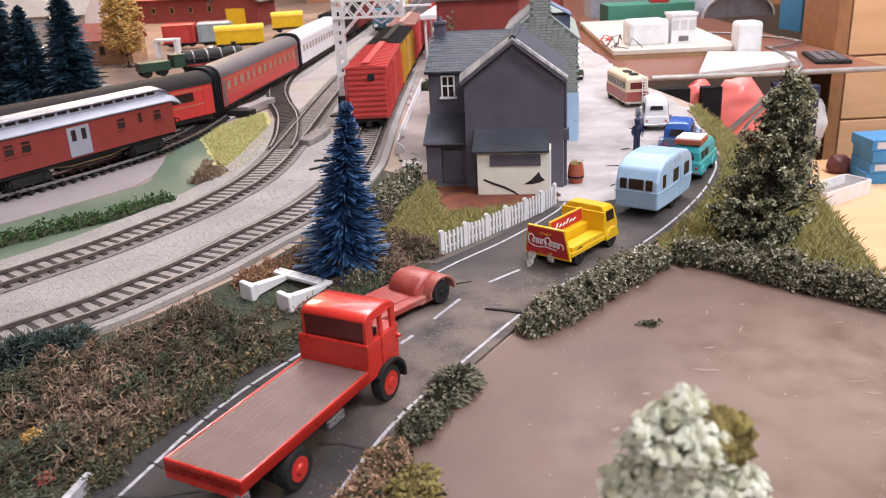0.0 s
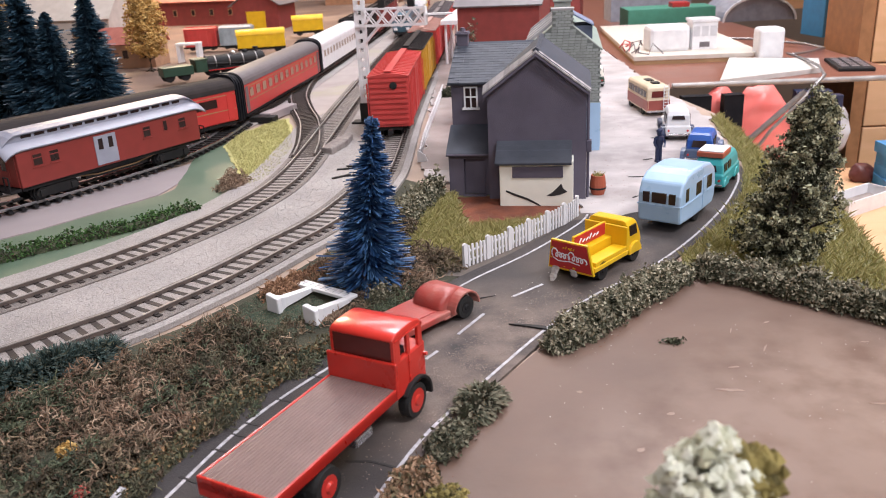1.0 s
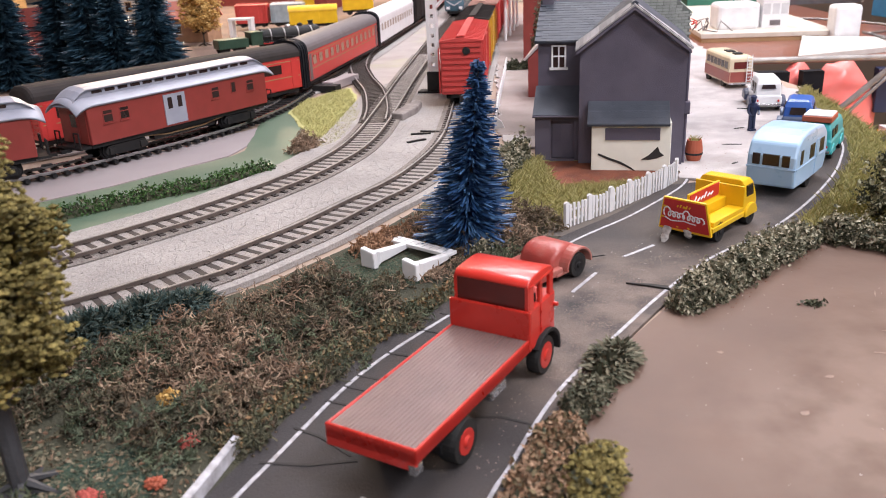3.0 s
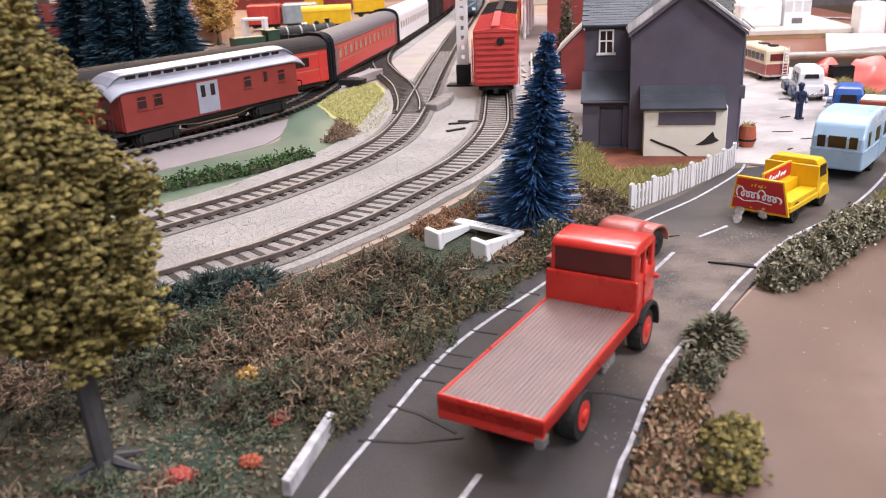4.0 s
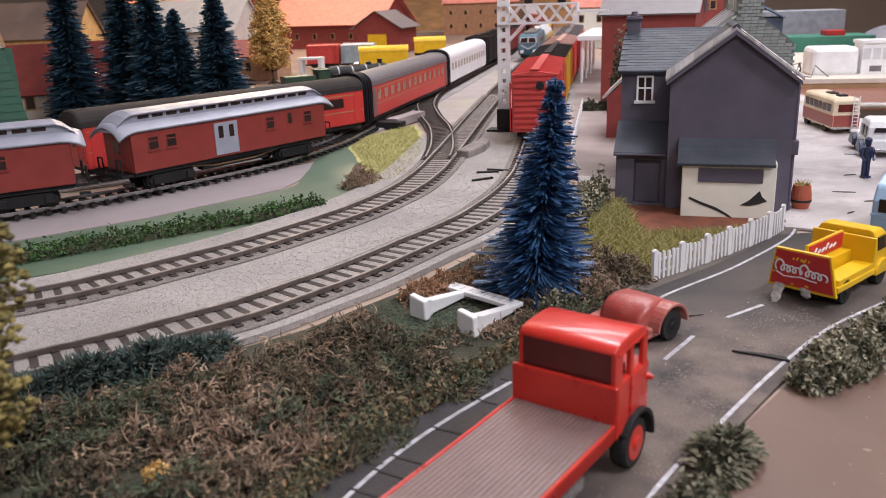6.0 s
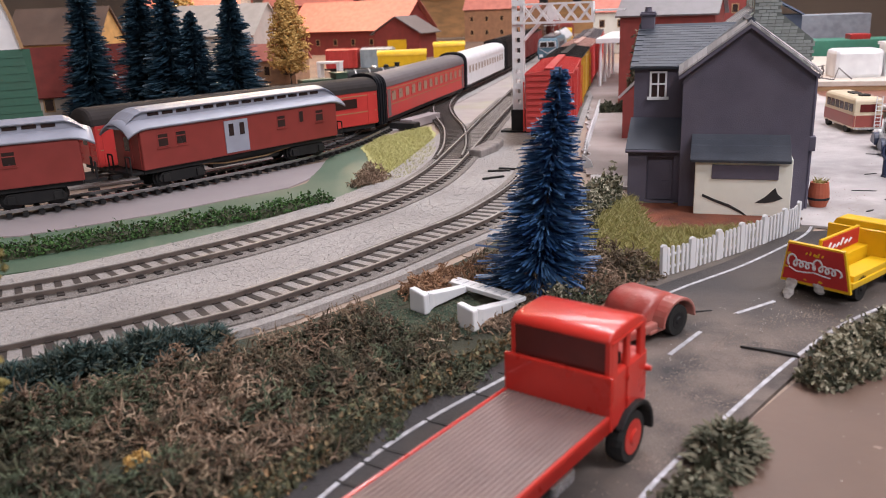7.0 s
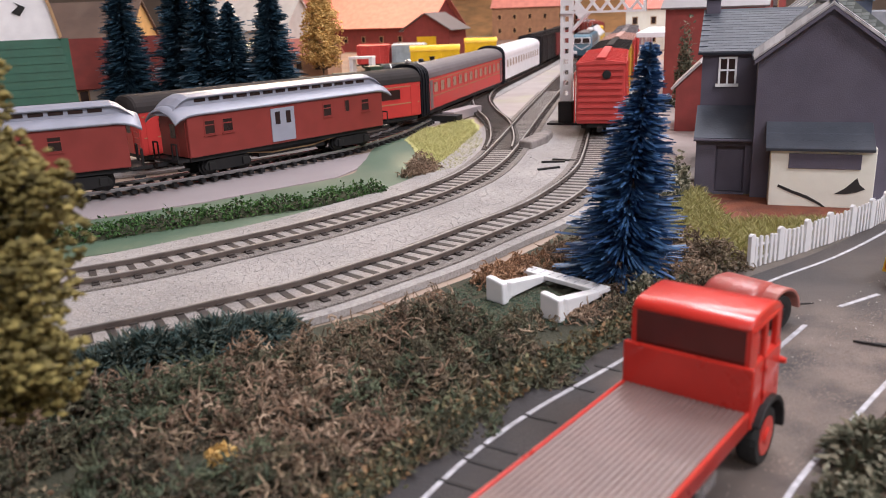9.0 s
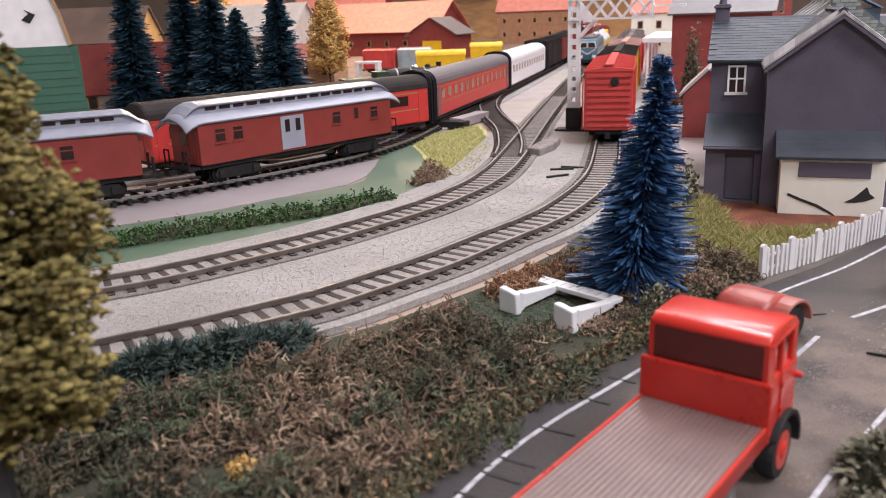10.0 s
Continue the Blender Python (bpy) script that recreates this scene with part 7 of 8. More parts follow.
tagged(cloud("patch_grass", v, f, PATCHGRASS), "short pale static grass between the tracks", "grass", kind="stuff")

# specks and scraps on road, yard and field
v, f = chips([(a, b, 0.03) for a, b, _ in scatter([(-3, 30), (2, 36), (8, 41), (12, 47), (16, 52), (12, 45), (5, 36), (0, 29)], 130, 0, random.Random(53))] + [(a, b, 0.01) for a, b, _ in scatter([(6.6, 46), (10, 51), (13.5, 62), (17, 66), (17, 80), (9, 80), (8, 56)], 500, 0, random.Random(54))] + [(a, b, -0.01) for a, b, _ in scatter([(1, 22), (3, 28), (9, 34), (16, 29), (17, 12), (3, 12)], 160, 0, random.Random(55))], 0.018, 0.3, random.Random(56))
tagged(cloud("paint_specks", v, f, mat("pale_scraps", (0.7, 0.68, 0.66), (0.5, 0.47, 0.45), rough=0.7, bump=0)), "tiny pale paint specks scattered about", "specks", kind="stuff")
v, f = chips([(a, b, 0.025) for a, b, _ in scatter([(-3.4, 24.4), (-1.4, 29), (1.4, 33), (4.2, 35.2), (4.6, 33.6), (2.2, 30.4), (0, 27), (-2, 23.8)], 2400, 0, random.Random(63))] + [(a, b, 0.025) for a, b, _ in scatter([(-8, 20), (-4, 29), (3, 37), (10, 44), (13, 46), (8, 38), (1, 29), (-4, 19)], 900, 0, random.Random(64))], 0.024, 0.4, random.Random(65))
tagged(cloud("road_grit", v, f, mat("tan_road_grit", (0.3, 0.24, 0.205), (0.14, 0.11, 0.094), rough=0.85, bump=0)), "fine tan grit scattered over the road", "grit", kind="stuff")
rg = random.Random(57)
for k, (px, py, _) in enumerate(scatter([(8.5, 52), (11, 52), (14, 60), (15.5, 66), (15, 78), (10, 76), (10, 58)], 16, 0, rg)):
    w, d = rg.uniform(0.15, 0.5), rg.uniform(0.1, 0.35)
    ob = tagged(part("paper_scrap", X([(-w, -d), (w * 0.8, -d * 0.9), (w, d * 0.7), (-w * 0.7, d)], "z", 0.005, 0.035), WHITE if k % 3 else TAN), "small paper scrap lying on the yard", "scrap", "yard scraps")
    ob.matrix_basis = at(px, py, 0, rg.uniform(0, 180))
v, f = chips([(a, b, 0.06) for a, b, _ in scatter([(6.4, 46.0), (8.6, 46.4), (10.6, 52), (9.4, 58), (8.0, 56), (7.2, 50)], 160, 0, random.Random(58))] + [(a, b, 0.06) for a, b, _ in scatter([(8, 60), (14, 60), (17, 72), (16, 84), (8, 84)], 160, 0, random.Random(59))] + [(a, b, 0.06) for a, b, _ in scatter([(-3.4, 56), (0, 56), (-0.5, 90), (-3.2, 90)], 200, 0, random.Random(60))], 0.02, 0.35, random.Random(61))
tagged(cloud("dirt_crumbs", v, f, SOIL), "brown crumbs of dirt scattered over the yard", "dirt", kind="stuff")
for px, py, ln2, turn in ((11.4, 50.6, 0.45, 8), (10.6, 52.6, 0.6, -6), (12.2, 57.0, 0.4, 20), (9.6, 48.2, 0.3, 40), (14.2, 63.4, 0.4, -15)):
    ob = tagged(part("yard_sliver", X([(-ln2, -0.03), (0, -0.07), (ln2, -0.02), (ln2 * 0.4, 0.05), (-ln2 * 0.5, 0.05)], "z", 0.05, 0.09), SEAM), "thin dark sliver lying on the yard", "sliver", "yard slivers")
    ob.matrix_basis = at(px, py, 0, turn)
lt = random.Random(62)
# Small soil-coloured chips scattered along the hedge feet.
litter = []
for path in ([(2.5, 28.7), (4.6, 30.7), (7.2, 33.6), (9.6, 35.7)], [(9.9, 35.9), (11.6, 34.9), (13.4, 33.0), (15.4, 31.2), (17.6, 29.0)], [(-2.6, 20.2), (-2.2, 21.2)]):
    for q in curve(path, 0.25):
        for _ in range(7):
            litter.append((q.x + lt.gauss(0.2, 0.4), q.y + lt.gauss(-0.2, 0.4), -0.01))
v, f = chips(litter, 0.022, 0.4, lt)
tagged(cloud("hedge_foot_crumbs", v, f, SOIL), "small dark crumbs strewn along the hedge foot", "litter", kind="stuff")
SMEAR = mat("whitish_paint_smear", (0.3, 0.22, 0.18), (0.22, 0.15, 0.118), rough=0.45, bump=0.1, scale=400)
for px, py, w, d, turn in ((9.0, 27.0, 0.22, 0.06, 10), (10.6, 28.4, 0.3, 0.04, 60), (13.0, 24.2, 0.45, 0.05, -5), (13.2, 23.4, 0.3, 0.1, -12), (8.4, 25.4, 0.5, 0.09, -8), (6.0, 24.0, 0.14, 0.08, 20), (11.4, 30.6, 0.16, 0.05, 30), (4.6, 22.0, 0.16, 0.1, 40),
                           (7.8, 21.0, 0.2, 0.07, 5), (14.4, 28.6, 0.2, 0.05, 0), (9.8, 30.0, 0.22, 0.03, 70), (3.2, 25.6, 0.1, 0.08, 0), (12.2, 21.2, 0.24, 0.06, 25)):
    out = [(w * math.cos(TAU * k / 12) * (0.7 + 0.5 * rg.random()), d * math.sin(TAU * k / 12) * (0.7 + 0.5 * rg.random())) for k in range(12)]
    ob = tagged(part("paint_smear", X(out, "z", -0.02, -0.008), SMEAR), "thin whitish paint smear on the brown field", "smear", "field smears")
    ob.matrix_basis = at(px, py, 0, turn)
v, f = leaves([(7.3 + rg.gauss(0, 0.22), 29.05 + rg.gauss(0, 0.12), rg.uniform(-0.01, 0.12)) for _ in range(70)], 0.09, rg)
tagged(cloud("dark_tuft", v, f, DARKLEAF_SHADE), "small dark tuft in the brown field", "tuft")

# loose ballast
spots = np.array([(a, b) for a, b, _ in scatter([p for p in BED if p[1] < 78 and p[0] > -40], 38000, 0, random.Random(49))])
lines = np.array([(p.x, p.y) for line in (T1, T2) for p in line.p[::2] if p.y < 85])
clear = np.concatenate([((chunk[:, None] - lines[None]) ** 2).sum(-1).min(1) > 1.6 ** 2 for chunk in np.array_split(spots, 40)])
pts = [(a, b, 0.178 + rng.uniform(0, 0.022) + (0 if free else 0.07)) for (a, b), free in zip(spots.tolist(), clear) if free or rng.random() < 0.1]
v, f = chips(pts, 0.04, 0.35, random.Random(50))
tagged(cloud("ballast_stones", v, f, STONES), "loose pale grey ballast stones between the tracks", "ballast", kind="stuff")


# ---- buildings behind the house ----
stone = thing("stone_house", 9.3, 60.4, 0, -7, "grey green stone house with a tall gable and chimneys", "house")
MORTAR = mat("dark_mortar", (0.17, 0.185, 0.175), (0.12, 0.13, 0.125), rough=0.9)
part("gable_wall", X([(-5.4, 0), (0, 0), (0, 7.5), (-1.95, 9.1), (-1.95, 10.2), (-3.4, 10.2), (-3.4, 9.1), (-5.4, 7.5)], "y", 0.0, 0.8), MORTAR, stone)
gable_block("rear_wall", -5.3, -0.02, 0.8, 16, 7.3, 9.2, "y", STONE2, stone)
SB = B(-0.205, 0.205, -0.03, 0.02, 0, 0.165)
tmp = part("stone", SB, STONE2)
STONE_MESH = tmp.data
bpy.data.objects.remove(tmp)
for r in range(51):
    z = 0.1 + r * 0.2
    lo, hi = (-5.4, 0.0) if z < 7.4 else (-3.4, -1.95) if z > 9.0 else (-5.4 + (z - 7.3) * 1.22, -(z - 7.3) * 1.22)
    k = lo + (0.24 if r % 2 else 0.02)
    while k < hi - 0.3:
        if (k > -1.1 and z > 1.4) or z > 6.2 or (z > 4.2 and k > -3.2):
            ob = new("stone", STONE_MESH)
            ob.parent = stone
            ob.matrix_basis = at(k + 0.21, -0.01, z)
        k += 0.44
roof_slope(stone, 0.8, 16.2, (-5.55, 7.2), (-2.7, 9.45), "y", ROOF2, 0.14)
roof_slope(stone, 0.8, 16.2, (0.15, 7.2), (-2.7, 9.45), "y", ROOF2, 0.14)
# coped parapets and chimneys step back along the terrace
for yy in (2.6, 5.0, 7.6, 10.4, 13.4):
    part("parapet", X([(-5.5, 7.3), (-2.7, 9.5), (-2.7, 9.85), (-5.6, 7.65)], "y", yy, yy + 0.55), VERGE, stone, bevel=0.04)
    part("chimney", B(-3.3, -2.1, yy - 0.1, yy + 0.7, 9.2, 10.6, -3.4, -2.0, yy - 0.2, yy + 0.8, 10.6, 10.75), STONE2, stone, bevel=0.03)
for yy in (3.4, 3.9, 6.0, 6.5, 8.7, 9.3):
    part("roof_ridge", X([(-5.5, 7.42), (-2.8, 9.56), (-2.8, 9.68), (-5.5, 7.54)], "y", yy, yy + 0.16), ROOF2, stone)
part("chimney_cap", B(-3.5, -1.85, -0.06, 0.86, 10.2, 10.36), VERGE, stone, bevel=0.03)
dormer = part("dormer", B(-2.0, -0.5, 2.2, 5.0, 7.6, 8.9), NAVYSLATE, stone, "slate blue dormer")
part("dormer_roof", X([(-2.05, 9.75), (-0.4, 8.85), (-0.4, 8.95), (-2.05, 9.87)], "y", 2.0, 5.2), mat("pale_slate_blue_roof", (0.2, 0.24, 0.36), (0.15, 0.18, 0.27), rough=0.6, bump=0.1), dormer)
part("blue_door_surround", B(-0.9, 0.06, -0.12, 0.0, 0.0, 3.6), SKYBLUE, stone, "pale blue painted corner panel")
part("side_door", B(0.0, 0.14, 1.2, 2.4, 0, 3.2), SKYBLUE, stone)
for yy in (3.2, 6.6, 10.0):
    part("side_window", B(0.0, 0.08, yy, yy + 1.1, 4.4, 5.9), DARKGLASS, stone)


def shed(name, label, x, y, turn, w, d, eave, ridge, wall_mat, roof_mat, along="x", windows=0, door=None, over=0.4, category="building", group="village buildings", win_mat=TAN):
    t = thing(name, x, y, 0, turn, label, category, group)
    gable_block("wall", -w / 2, w / 2, 0, d, eave, ridge, along, wall_mat, t)
    if along == "x":
        for a in (-over, d + over):
            roof_slope(t, -w / 2 - over, w / 2 + over, (a, eave - over * 0.6), (d / 2, ridge + 0.05), "x", roof_mat, 0.18)
    else:
        for a in (-w / 2 - over, w / 2 + over):
            roof_slope(t, -over, d + over, (a, eave - over * 0.6), (0, ridge + 0.05), "y", roof_mat, 0.18)
    rowz = [eave * 0.2, eave * 0.62] if eave > 6 else [eave * 0.35]
    for z in rowz:
        for k in range(windows):
            px = -w / 2 + w * (k + 0.5) / windows
            f = part("window", B(px - 0.55, px + 0.55, -0.08, 0, z, z + 1.5), win_mat, t)
            part("pane", B(px - 0.4, px + 0.4, -0.1, -0.08, z + 0.15, z + 1.35), DARKGLASS, f)
    if door:
        part("door", B(-door / 2, door / 2, -0.1, 0, 0, eave * 0.72), YELLOW, t, "bright yellow door")
    return t


shed("brick_building", "dark red building beside the far tracks", 3.3, 92, -14, 9, 8, 8.7, 10.9, BRICKRED, ROOFMID, "x", 0)
shed("platform_hut", "small red hut with a white verge", 0.35, 70.5, -8, 3.4, 6, 3.2, 4.9, BRICKRED, YARD, "y", 0, None, 0.25)
hedge("yellow green climbing plant on the red building", [(-0.3, 85.0), (0.5, 84.7), (1.2, 84.6)], 1.2, 7.2, BUSHGREEN, 1500, 0.16, name="bush", seed=62)
can = thing("platform_canopy", -0.4, 118, 0, -6, "white flat platform canopy on posts", "canopy")
part("canopy_roof", B(-2.2, 2.2, -8, 14, 5.2, 5.8), WHITE, can, bevel=0.06)
for yy in (-7, -1, 5, 11):
    for xx in (-1.7, 1.7):
        part("post", RD((xx, yy, 0), (xx, yy, 5.2), 0.18, 8), WHITE, can)
low = thing("lineside_fence", 0, 0, 0, 0, "low white plastic lineside fence beside the track", "fence")
ln = curve([(-4.0, 59.5), (-3.9, 66), (-3.4, 78), (-2.9, 90)], 1.1)
for i, p in enumerate(ln[:-1]):
    q = ln[i + 1]
    part("fence_panel", rod(rod(rod(bmesh.new(), (p.x, p.y, 0), (p.x, p.y, 0.95), 0.09, 6), (p.x, p.y, 0.85), (q.x, q.y, 0.85), 0.07, 6), (p.x, p.y, 0.4), (q.x, q.y, 0.4), 0.07, 6), WHITE, low)
part("end_panel", X([(-4.2, 0), (-3.4, 0), (-3.6, 0.5), (-4.15, 0.9)], "y", 59.2, 59.4), WHITE, low)
hedge("small dark green hedge in the station yard", [(-3.0, 86.2), (-0.3, 86.6)], 1.2, 1.1, DARKLEAF_SHADE, 900, 0.14, seed=61)
shed("brick_building", "tall brown brick warehouse beyond the station", 12, 150, -10, 16, 14, 12, 15, BRICKRED, ROOFMID, "x", 5)
shed("brick_building", "pale cream station building beyond the canopy", 3, 178, -5, 14, 8, 8, 11, CREAM, ROOFPINK, "x", 4)

# barrel planter by the house
bar = thing("barrel_planter", 7.5, 49.2, 0.0, 0, "terracotta barrel planter with a dry plant", "planter")
part("barrel", lathe(bmesh.new(), [(0.36, 0), (0.48, 0.35), (0.5, 0.7), (0.42, 1.25), (0.36, 1.25), (0.36, 1.1)], 18), TERRA, bar)
part("hoop", lathe(bmesh.new(), [(0.5, 0.4), (0.52, 0.42), (0.52, 0.5), (0.5, 0.52)], 18), BLACK, bar)
v, f = blades([(0.2 * math.cos(k), 0.2 * math.sin(k), 1.1) for k in range(40)], 0.34, random.Random(5), 0.5)
cloud("plant", v, f, GRASS, bar)

# ---- signal gantry ----
gan = thing("signal_gantry", -9.4, 74.0, 0, -8, "white lattice signal gantry on a black foot", "gantry")
part("foot", B(-1.4, 1.4, -0.7, 0.7, 0, 0.35, -0.55, 0.55, -0.55, 0.55, 0.35, 2.0), BLACK, gan, bevel=0.05)
for sy in (-1, 1):
    part("leg_plate", B(-0.45, -0.2, *sorted((sy * 0.22, sy * 0.34)), 1.9, 12.5, 0.2, 0.45, *sorted((sy * 0.22, sy * 0.34)), 1.9, 12.5), WHITE, gan)
    for k in range(13):
        z = 2.0 + 0.8 * k
        part("leg_tie", X([(-0.2, z), (0.2, z), (0.2, z + 0.42), (-0.2, z + 0.42)], "y", *sorted((sy * 0.24, sy * 0.32))), WHITE, gan)
beam = part("beam", B(-0.4, 5.8, -0.5, -0.38, 8.6, 8.75, -0.4, 5.8, 0.38, 0.5, 8.6, 8.75, -0.4, 5.8, -0.5, -0.38, 10.0, 10.15, -0.4, 5.8, 0.38, 0.5, 10.0, 10.15, 5.8, 8.2, -0.3, 0.3, 9.4, 9.55, 5.75, 5.9, -0.5, 0.5, 8.6, 10.15), WHITE, gan)
for k in range(5):
    bm = bmesh.new()
    for sy in (-0.44, 0.44):
        rod(bm, (0.3 + 1.1 * k, sy, 8.7), (1.4 + 1.1 * k, sy, 10.05), 0.07, 4)
        rod(bm, (1.4 + 1.1 * k, sy, 8.7), (0.3 + 1.1 * k, sy, 10.05), 0.07, 4)
    part("lattice", bm, WHITE, beam)
part("knee_brace", rod(bmesh.new(), (0.45, 0, 7.4), (1.7, 0, 8.65), 0.16, 6), WHITE, gan)
for xx in (2.0, 4.6):
    part("signal_lamp", B(xx - 0.3, xx + 0.3, -0.2, 0.3, 10.15, 12.0), BLACK, gan, bevel=0.05)


# ---- blue electric locomotive and its goods train ----
def locomotive(x, y, turn):
    t = thing("electric_locomotive", x, y, 0, turn, "steel blue electric locomotive with raised pantographs", "locomotive")
    L, W = 9.6, 1.65
    part("body", skin(bmesh.new(), [[(sgn * a, -W * k, z) if i in (0, 3) else (sgn * a, W * k, z) for i, sgn in enumerate((-1, -1, 1, 1))] for z, k, a in ((1.2, 0.96, L - 0.4), (2.2, 1.0, L), (3.0, 1.0, L - 0.1), (4.2, 0.95, L - 0.9), (4.5, 0.82, L - 1.2))]), LOCOBLUE, t, bevel=0.08)
    part("roof_hood", B(-L + 2.2, L - 2.2, -1.0, 1.0, 4.5, 4.8), ROOFMID, t, bevel=0.1)
    part("underframe", B(-L + 0.4, L - 0.4, -1.3, 1.3, 0.8, 1.25), BLACK, t)
    for e in (-1, 1):
        cab = part("cab_front", X([(-1.45, 3.1), (1.45, 3.1), (1.3, 4.05), (-1.3, 4.05)], "x", *sorted((e * (L - 0.6), e * (L + 0.02)))), HOPPER, t, "pale cab front with two windows")
        for s in (-1, 1):
            part("windscreen", X([(s * 0.12, 3.2), (s * 1.25, 3.2), (s * 1.12, 3.95), (s * 0.12, 3.95)], "x", *sorted((e * (L - 0.1), e * (L + 0.05)))), DARKGLASS, cab)
            part("headlamp", B(*sorted((e * (L - 0.2), e * (L + 0.12))), s * 1.05 - 0.3, s * 1.05 + 0.3, 1.55, 2.0), WHITE, t, "white buffer-beam lamp", bevel=0.04)
            part("buffer", RD((e * (L - 0.2), s * 0.9, 1.25), (e * (L + 0.6), s * 0.9, 1.25), 0.2, 10), BLACK, t)
        part("front_chevron", X([(-1.3, 3.0), (0, 2.25), (1.3, 3.0), (1.3, 2.85), (0, 2.05), (-1.3, 2.85)], "x", *sorted((e * (L - 0.1), e * (L + 0.05)))), HOPPER, t)
        bogie(t, e * 5.6, 3.2)
        bm = bmesh.new()
        for s in (-1, 1):
            rod(bm, (e * 6.2 - 1.2, s * 0.8, 4.85), (e * 6.2 + 1.0, s * 0.7, 5.9), 0.06, 5)
            rod(bm, (e * 6.2 + 1.0, s * 0.7, 5.9), (e * 6.2 - 0.6, s * 0.8, 6.5), 0.06, 5)
        rod(bm, (e * 6.2 - 0.6, -1.1, 6.5), (e * 6.2 - 0.6, 1.1, 6.5), 0.08, 5)
        part("pantograph", bm, CHROME, t)
    for s in (-1, 1):
        for k in range(5):
            part("side_grille", B(-5.2 + 2.3 * k, -3.6 + 2.3 * k, *sorted((s * (W - 0.03), s * (W + 0.03))), 3.1, 3.7), ROOFMID, t)
        part("side_stripe", B(-L + 0.6, L - 0.6, *sorted((s * W, s * (W + 0.02))), 2.15, 2.25), HOPPER, t)
    return t


def silo_wagon(x, y, turn):
    t = thing("silo_wagon", x, y, 0, turn, "grey twin silo cement wagon on a black frame", "wagon", "goods train")
    part("frame", B(-5.4, 5.4, -1.1, 1.1, 1.1, 1.4), BLACK, t)
    for xx in (-2.6, 2.6):
        si = part("silo", lathe(bmesh.new(), [(0.5, 1.5), (1.75, 2.5), (1.8, 3.6), (0.6, 4.9), (0.4, 5.0)], 24, "z", (xx, 0, 0)), HOPPER, t, smooth=False)
        part("hatch", lathe(bmesh.new(), [(0.3, 4.95), (0.3, 5.2)], 12, "z", (xx, 0, 0)), BLACK, si)
        part("sign", B(xx - 0.9, xx + 0.9, -1.84, -1.72, 2.7, 3.3), YELLOW, si)
        bogie(t, xx * 1.4, 1.8)
    return t


def container_wagon(x, y, turn):
    t = thing("container_wagon", x, y, 0, turn, "brown flat wagon carrying two yellow containers", "wagon", "goods train")
    part("frame", B(-7.4, 7.4, -1.4, 1.4, 1.2, 1.7), BRICKRED, t)
    for xx in (-3.5, 3.5):
        c = part("container", B(xx - 3.2, xx + 3.2, -1.35, 1.35, 1.7, 4.4), YELLOW, t, bevel=0.05)
        for k in range(4):
            for s in (-1, 1):
                part("vent_panel", B(xx - 2.6 + 1.5 * k, xx - 1.8 + 1.5 * k, *sorted((s * 1.35, s * 1.38)), 3.3, 3.8), TAN, c)
        bogie(t, xx * 1.5, 1.8)
    return t


s0 = T2.near(-11.1, 146)
train = ((9.6, locomotive), (25.6, silo_wagon), (37.6, silo_wagon), (52.0, container_wagon))
for off, fn in train:
    x, y, turn = T2.seat(*T2.at(s0 + off)[0], 9)
    fn(x, y, turn + (180 if fn is locomotive else 0))
for k in range(4):
    x, y, turn = T2.seat(*T2.at(s0 + 69 + 15 * k)[0], 9)
    boxcar(x, y, turn, "brown covered goods van in the goods train", BRICKRED, ROOFPINK if k % 2 else BRICKRED, 13.0, True, 5.0)

# ---- village behind the coaches ----
barn = thing("barn", -55.2, 69.3, 0, 40, "white barn with a gambrel gable and green lower boards", "barn")
gam = [(-4.2, 8.0), (-3.7, 10.6), (-3.0, 12.8), (-1.6, 14.6), (0, 15.6), (1.6, 14.6), (3.0, 12.8), (3.7, 10.6), (4.2, 8.0)]
part("wall", X([(-4.2, 0)] + gam + [(4.2, 0)], "y", 0, 9), WHITE, barn)
for k in range(8):
    (ax, az), (bx, bz) = gam[k], gam[k + 1]
    part("roof_panel", X([(ax, az), (bx, bz), (bx * 1.06, bz + 0.14), (ax * 1.06, az + 0.14)], "y", -0.3, 9.3), TAN, barn)
part("loft_sign", X([(0.9, 10.2), (1.5, 10.7), (1.2, 11.0), (2.0, 10.6), (1.5, 9.9)], "y", -0.08, 0), BLACK, barn)
for k in range(12):
    z0 = 8.0 - 0.66 * k
    part("clapboard", X([(-0.02 - 0.06 * k, z0), (-0.14 - 0.06 * k, z0 - 0.7), (-0.02 - 0.06 * k, z0 - 0.7)], "x", -4.6 - 0.06 * k, 4.25 + 0.1 * k), BARNGREEN, barn)
part("lean_to", X([(0, 0), (-0.7, 0), (0, 8.0)], "x", -4.5, 4.9), BARNGREEN, barn)
shed("cottage", "white cottage with a steep dark red roof", -57.2, 88.6, 36, 12, 7, 2.6, 7.4, WALLWHITE, mat("oxide_red_roof", (0.17, 0.035, 0.03), (0.13, 0.028, 0.024), rough=0.85, spec=0.2, bump=0.1), "x", 3)
shed("house", "off-white two-storey house with a pale roof", -61.5, 128, -6, 15, 10, 7.2, 11.6, WALLWHITE, WALLWHITE, "x", 4, group="village buildings")
shed("house", "orange lit cottage behind the firs", -84, 122, 8, 14, 10, 7, 12, mat("ochre_wall", (0.66, 0.38, 0.14), rough=0.7), BROWNYARD, "x", 3)
shed("house", "low tan brick building near the golden tree", -51, 124, -5, 9, 5, 3.6, 5.6, mat("tan_brick_wall", (0.45, 0.26, 0.16), rough=0.8), ROOFPINK, "x", 3)
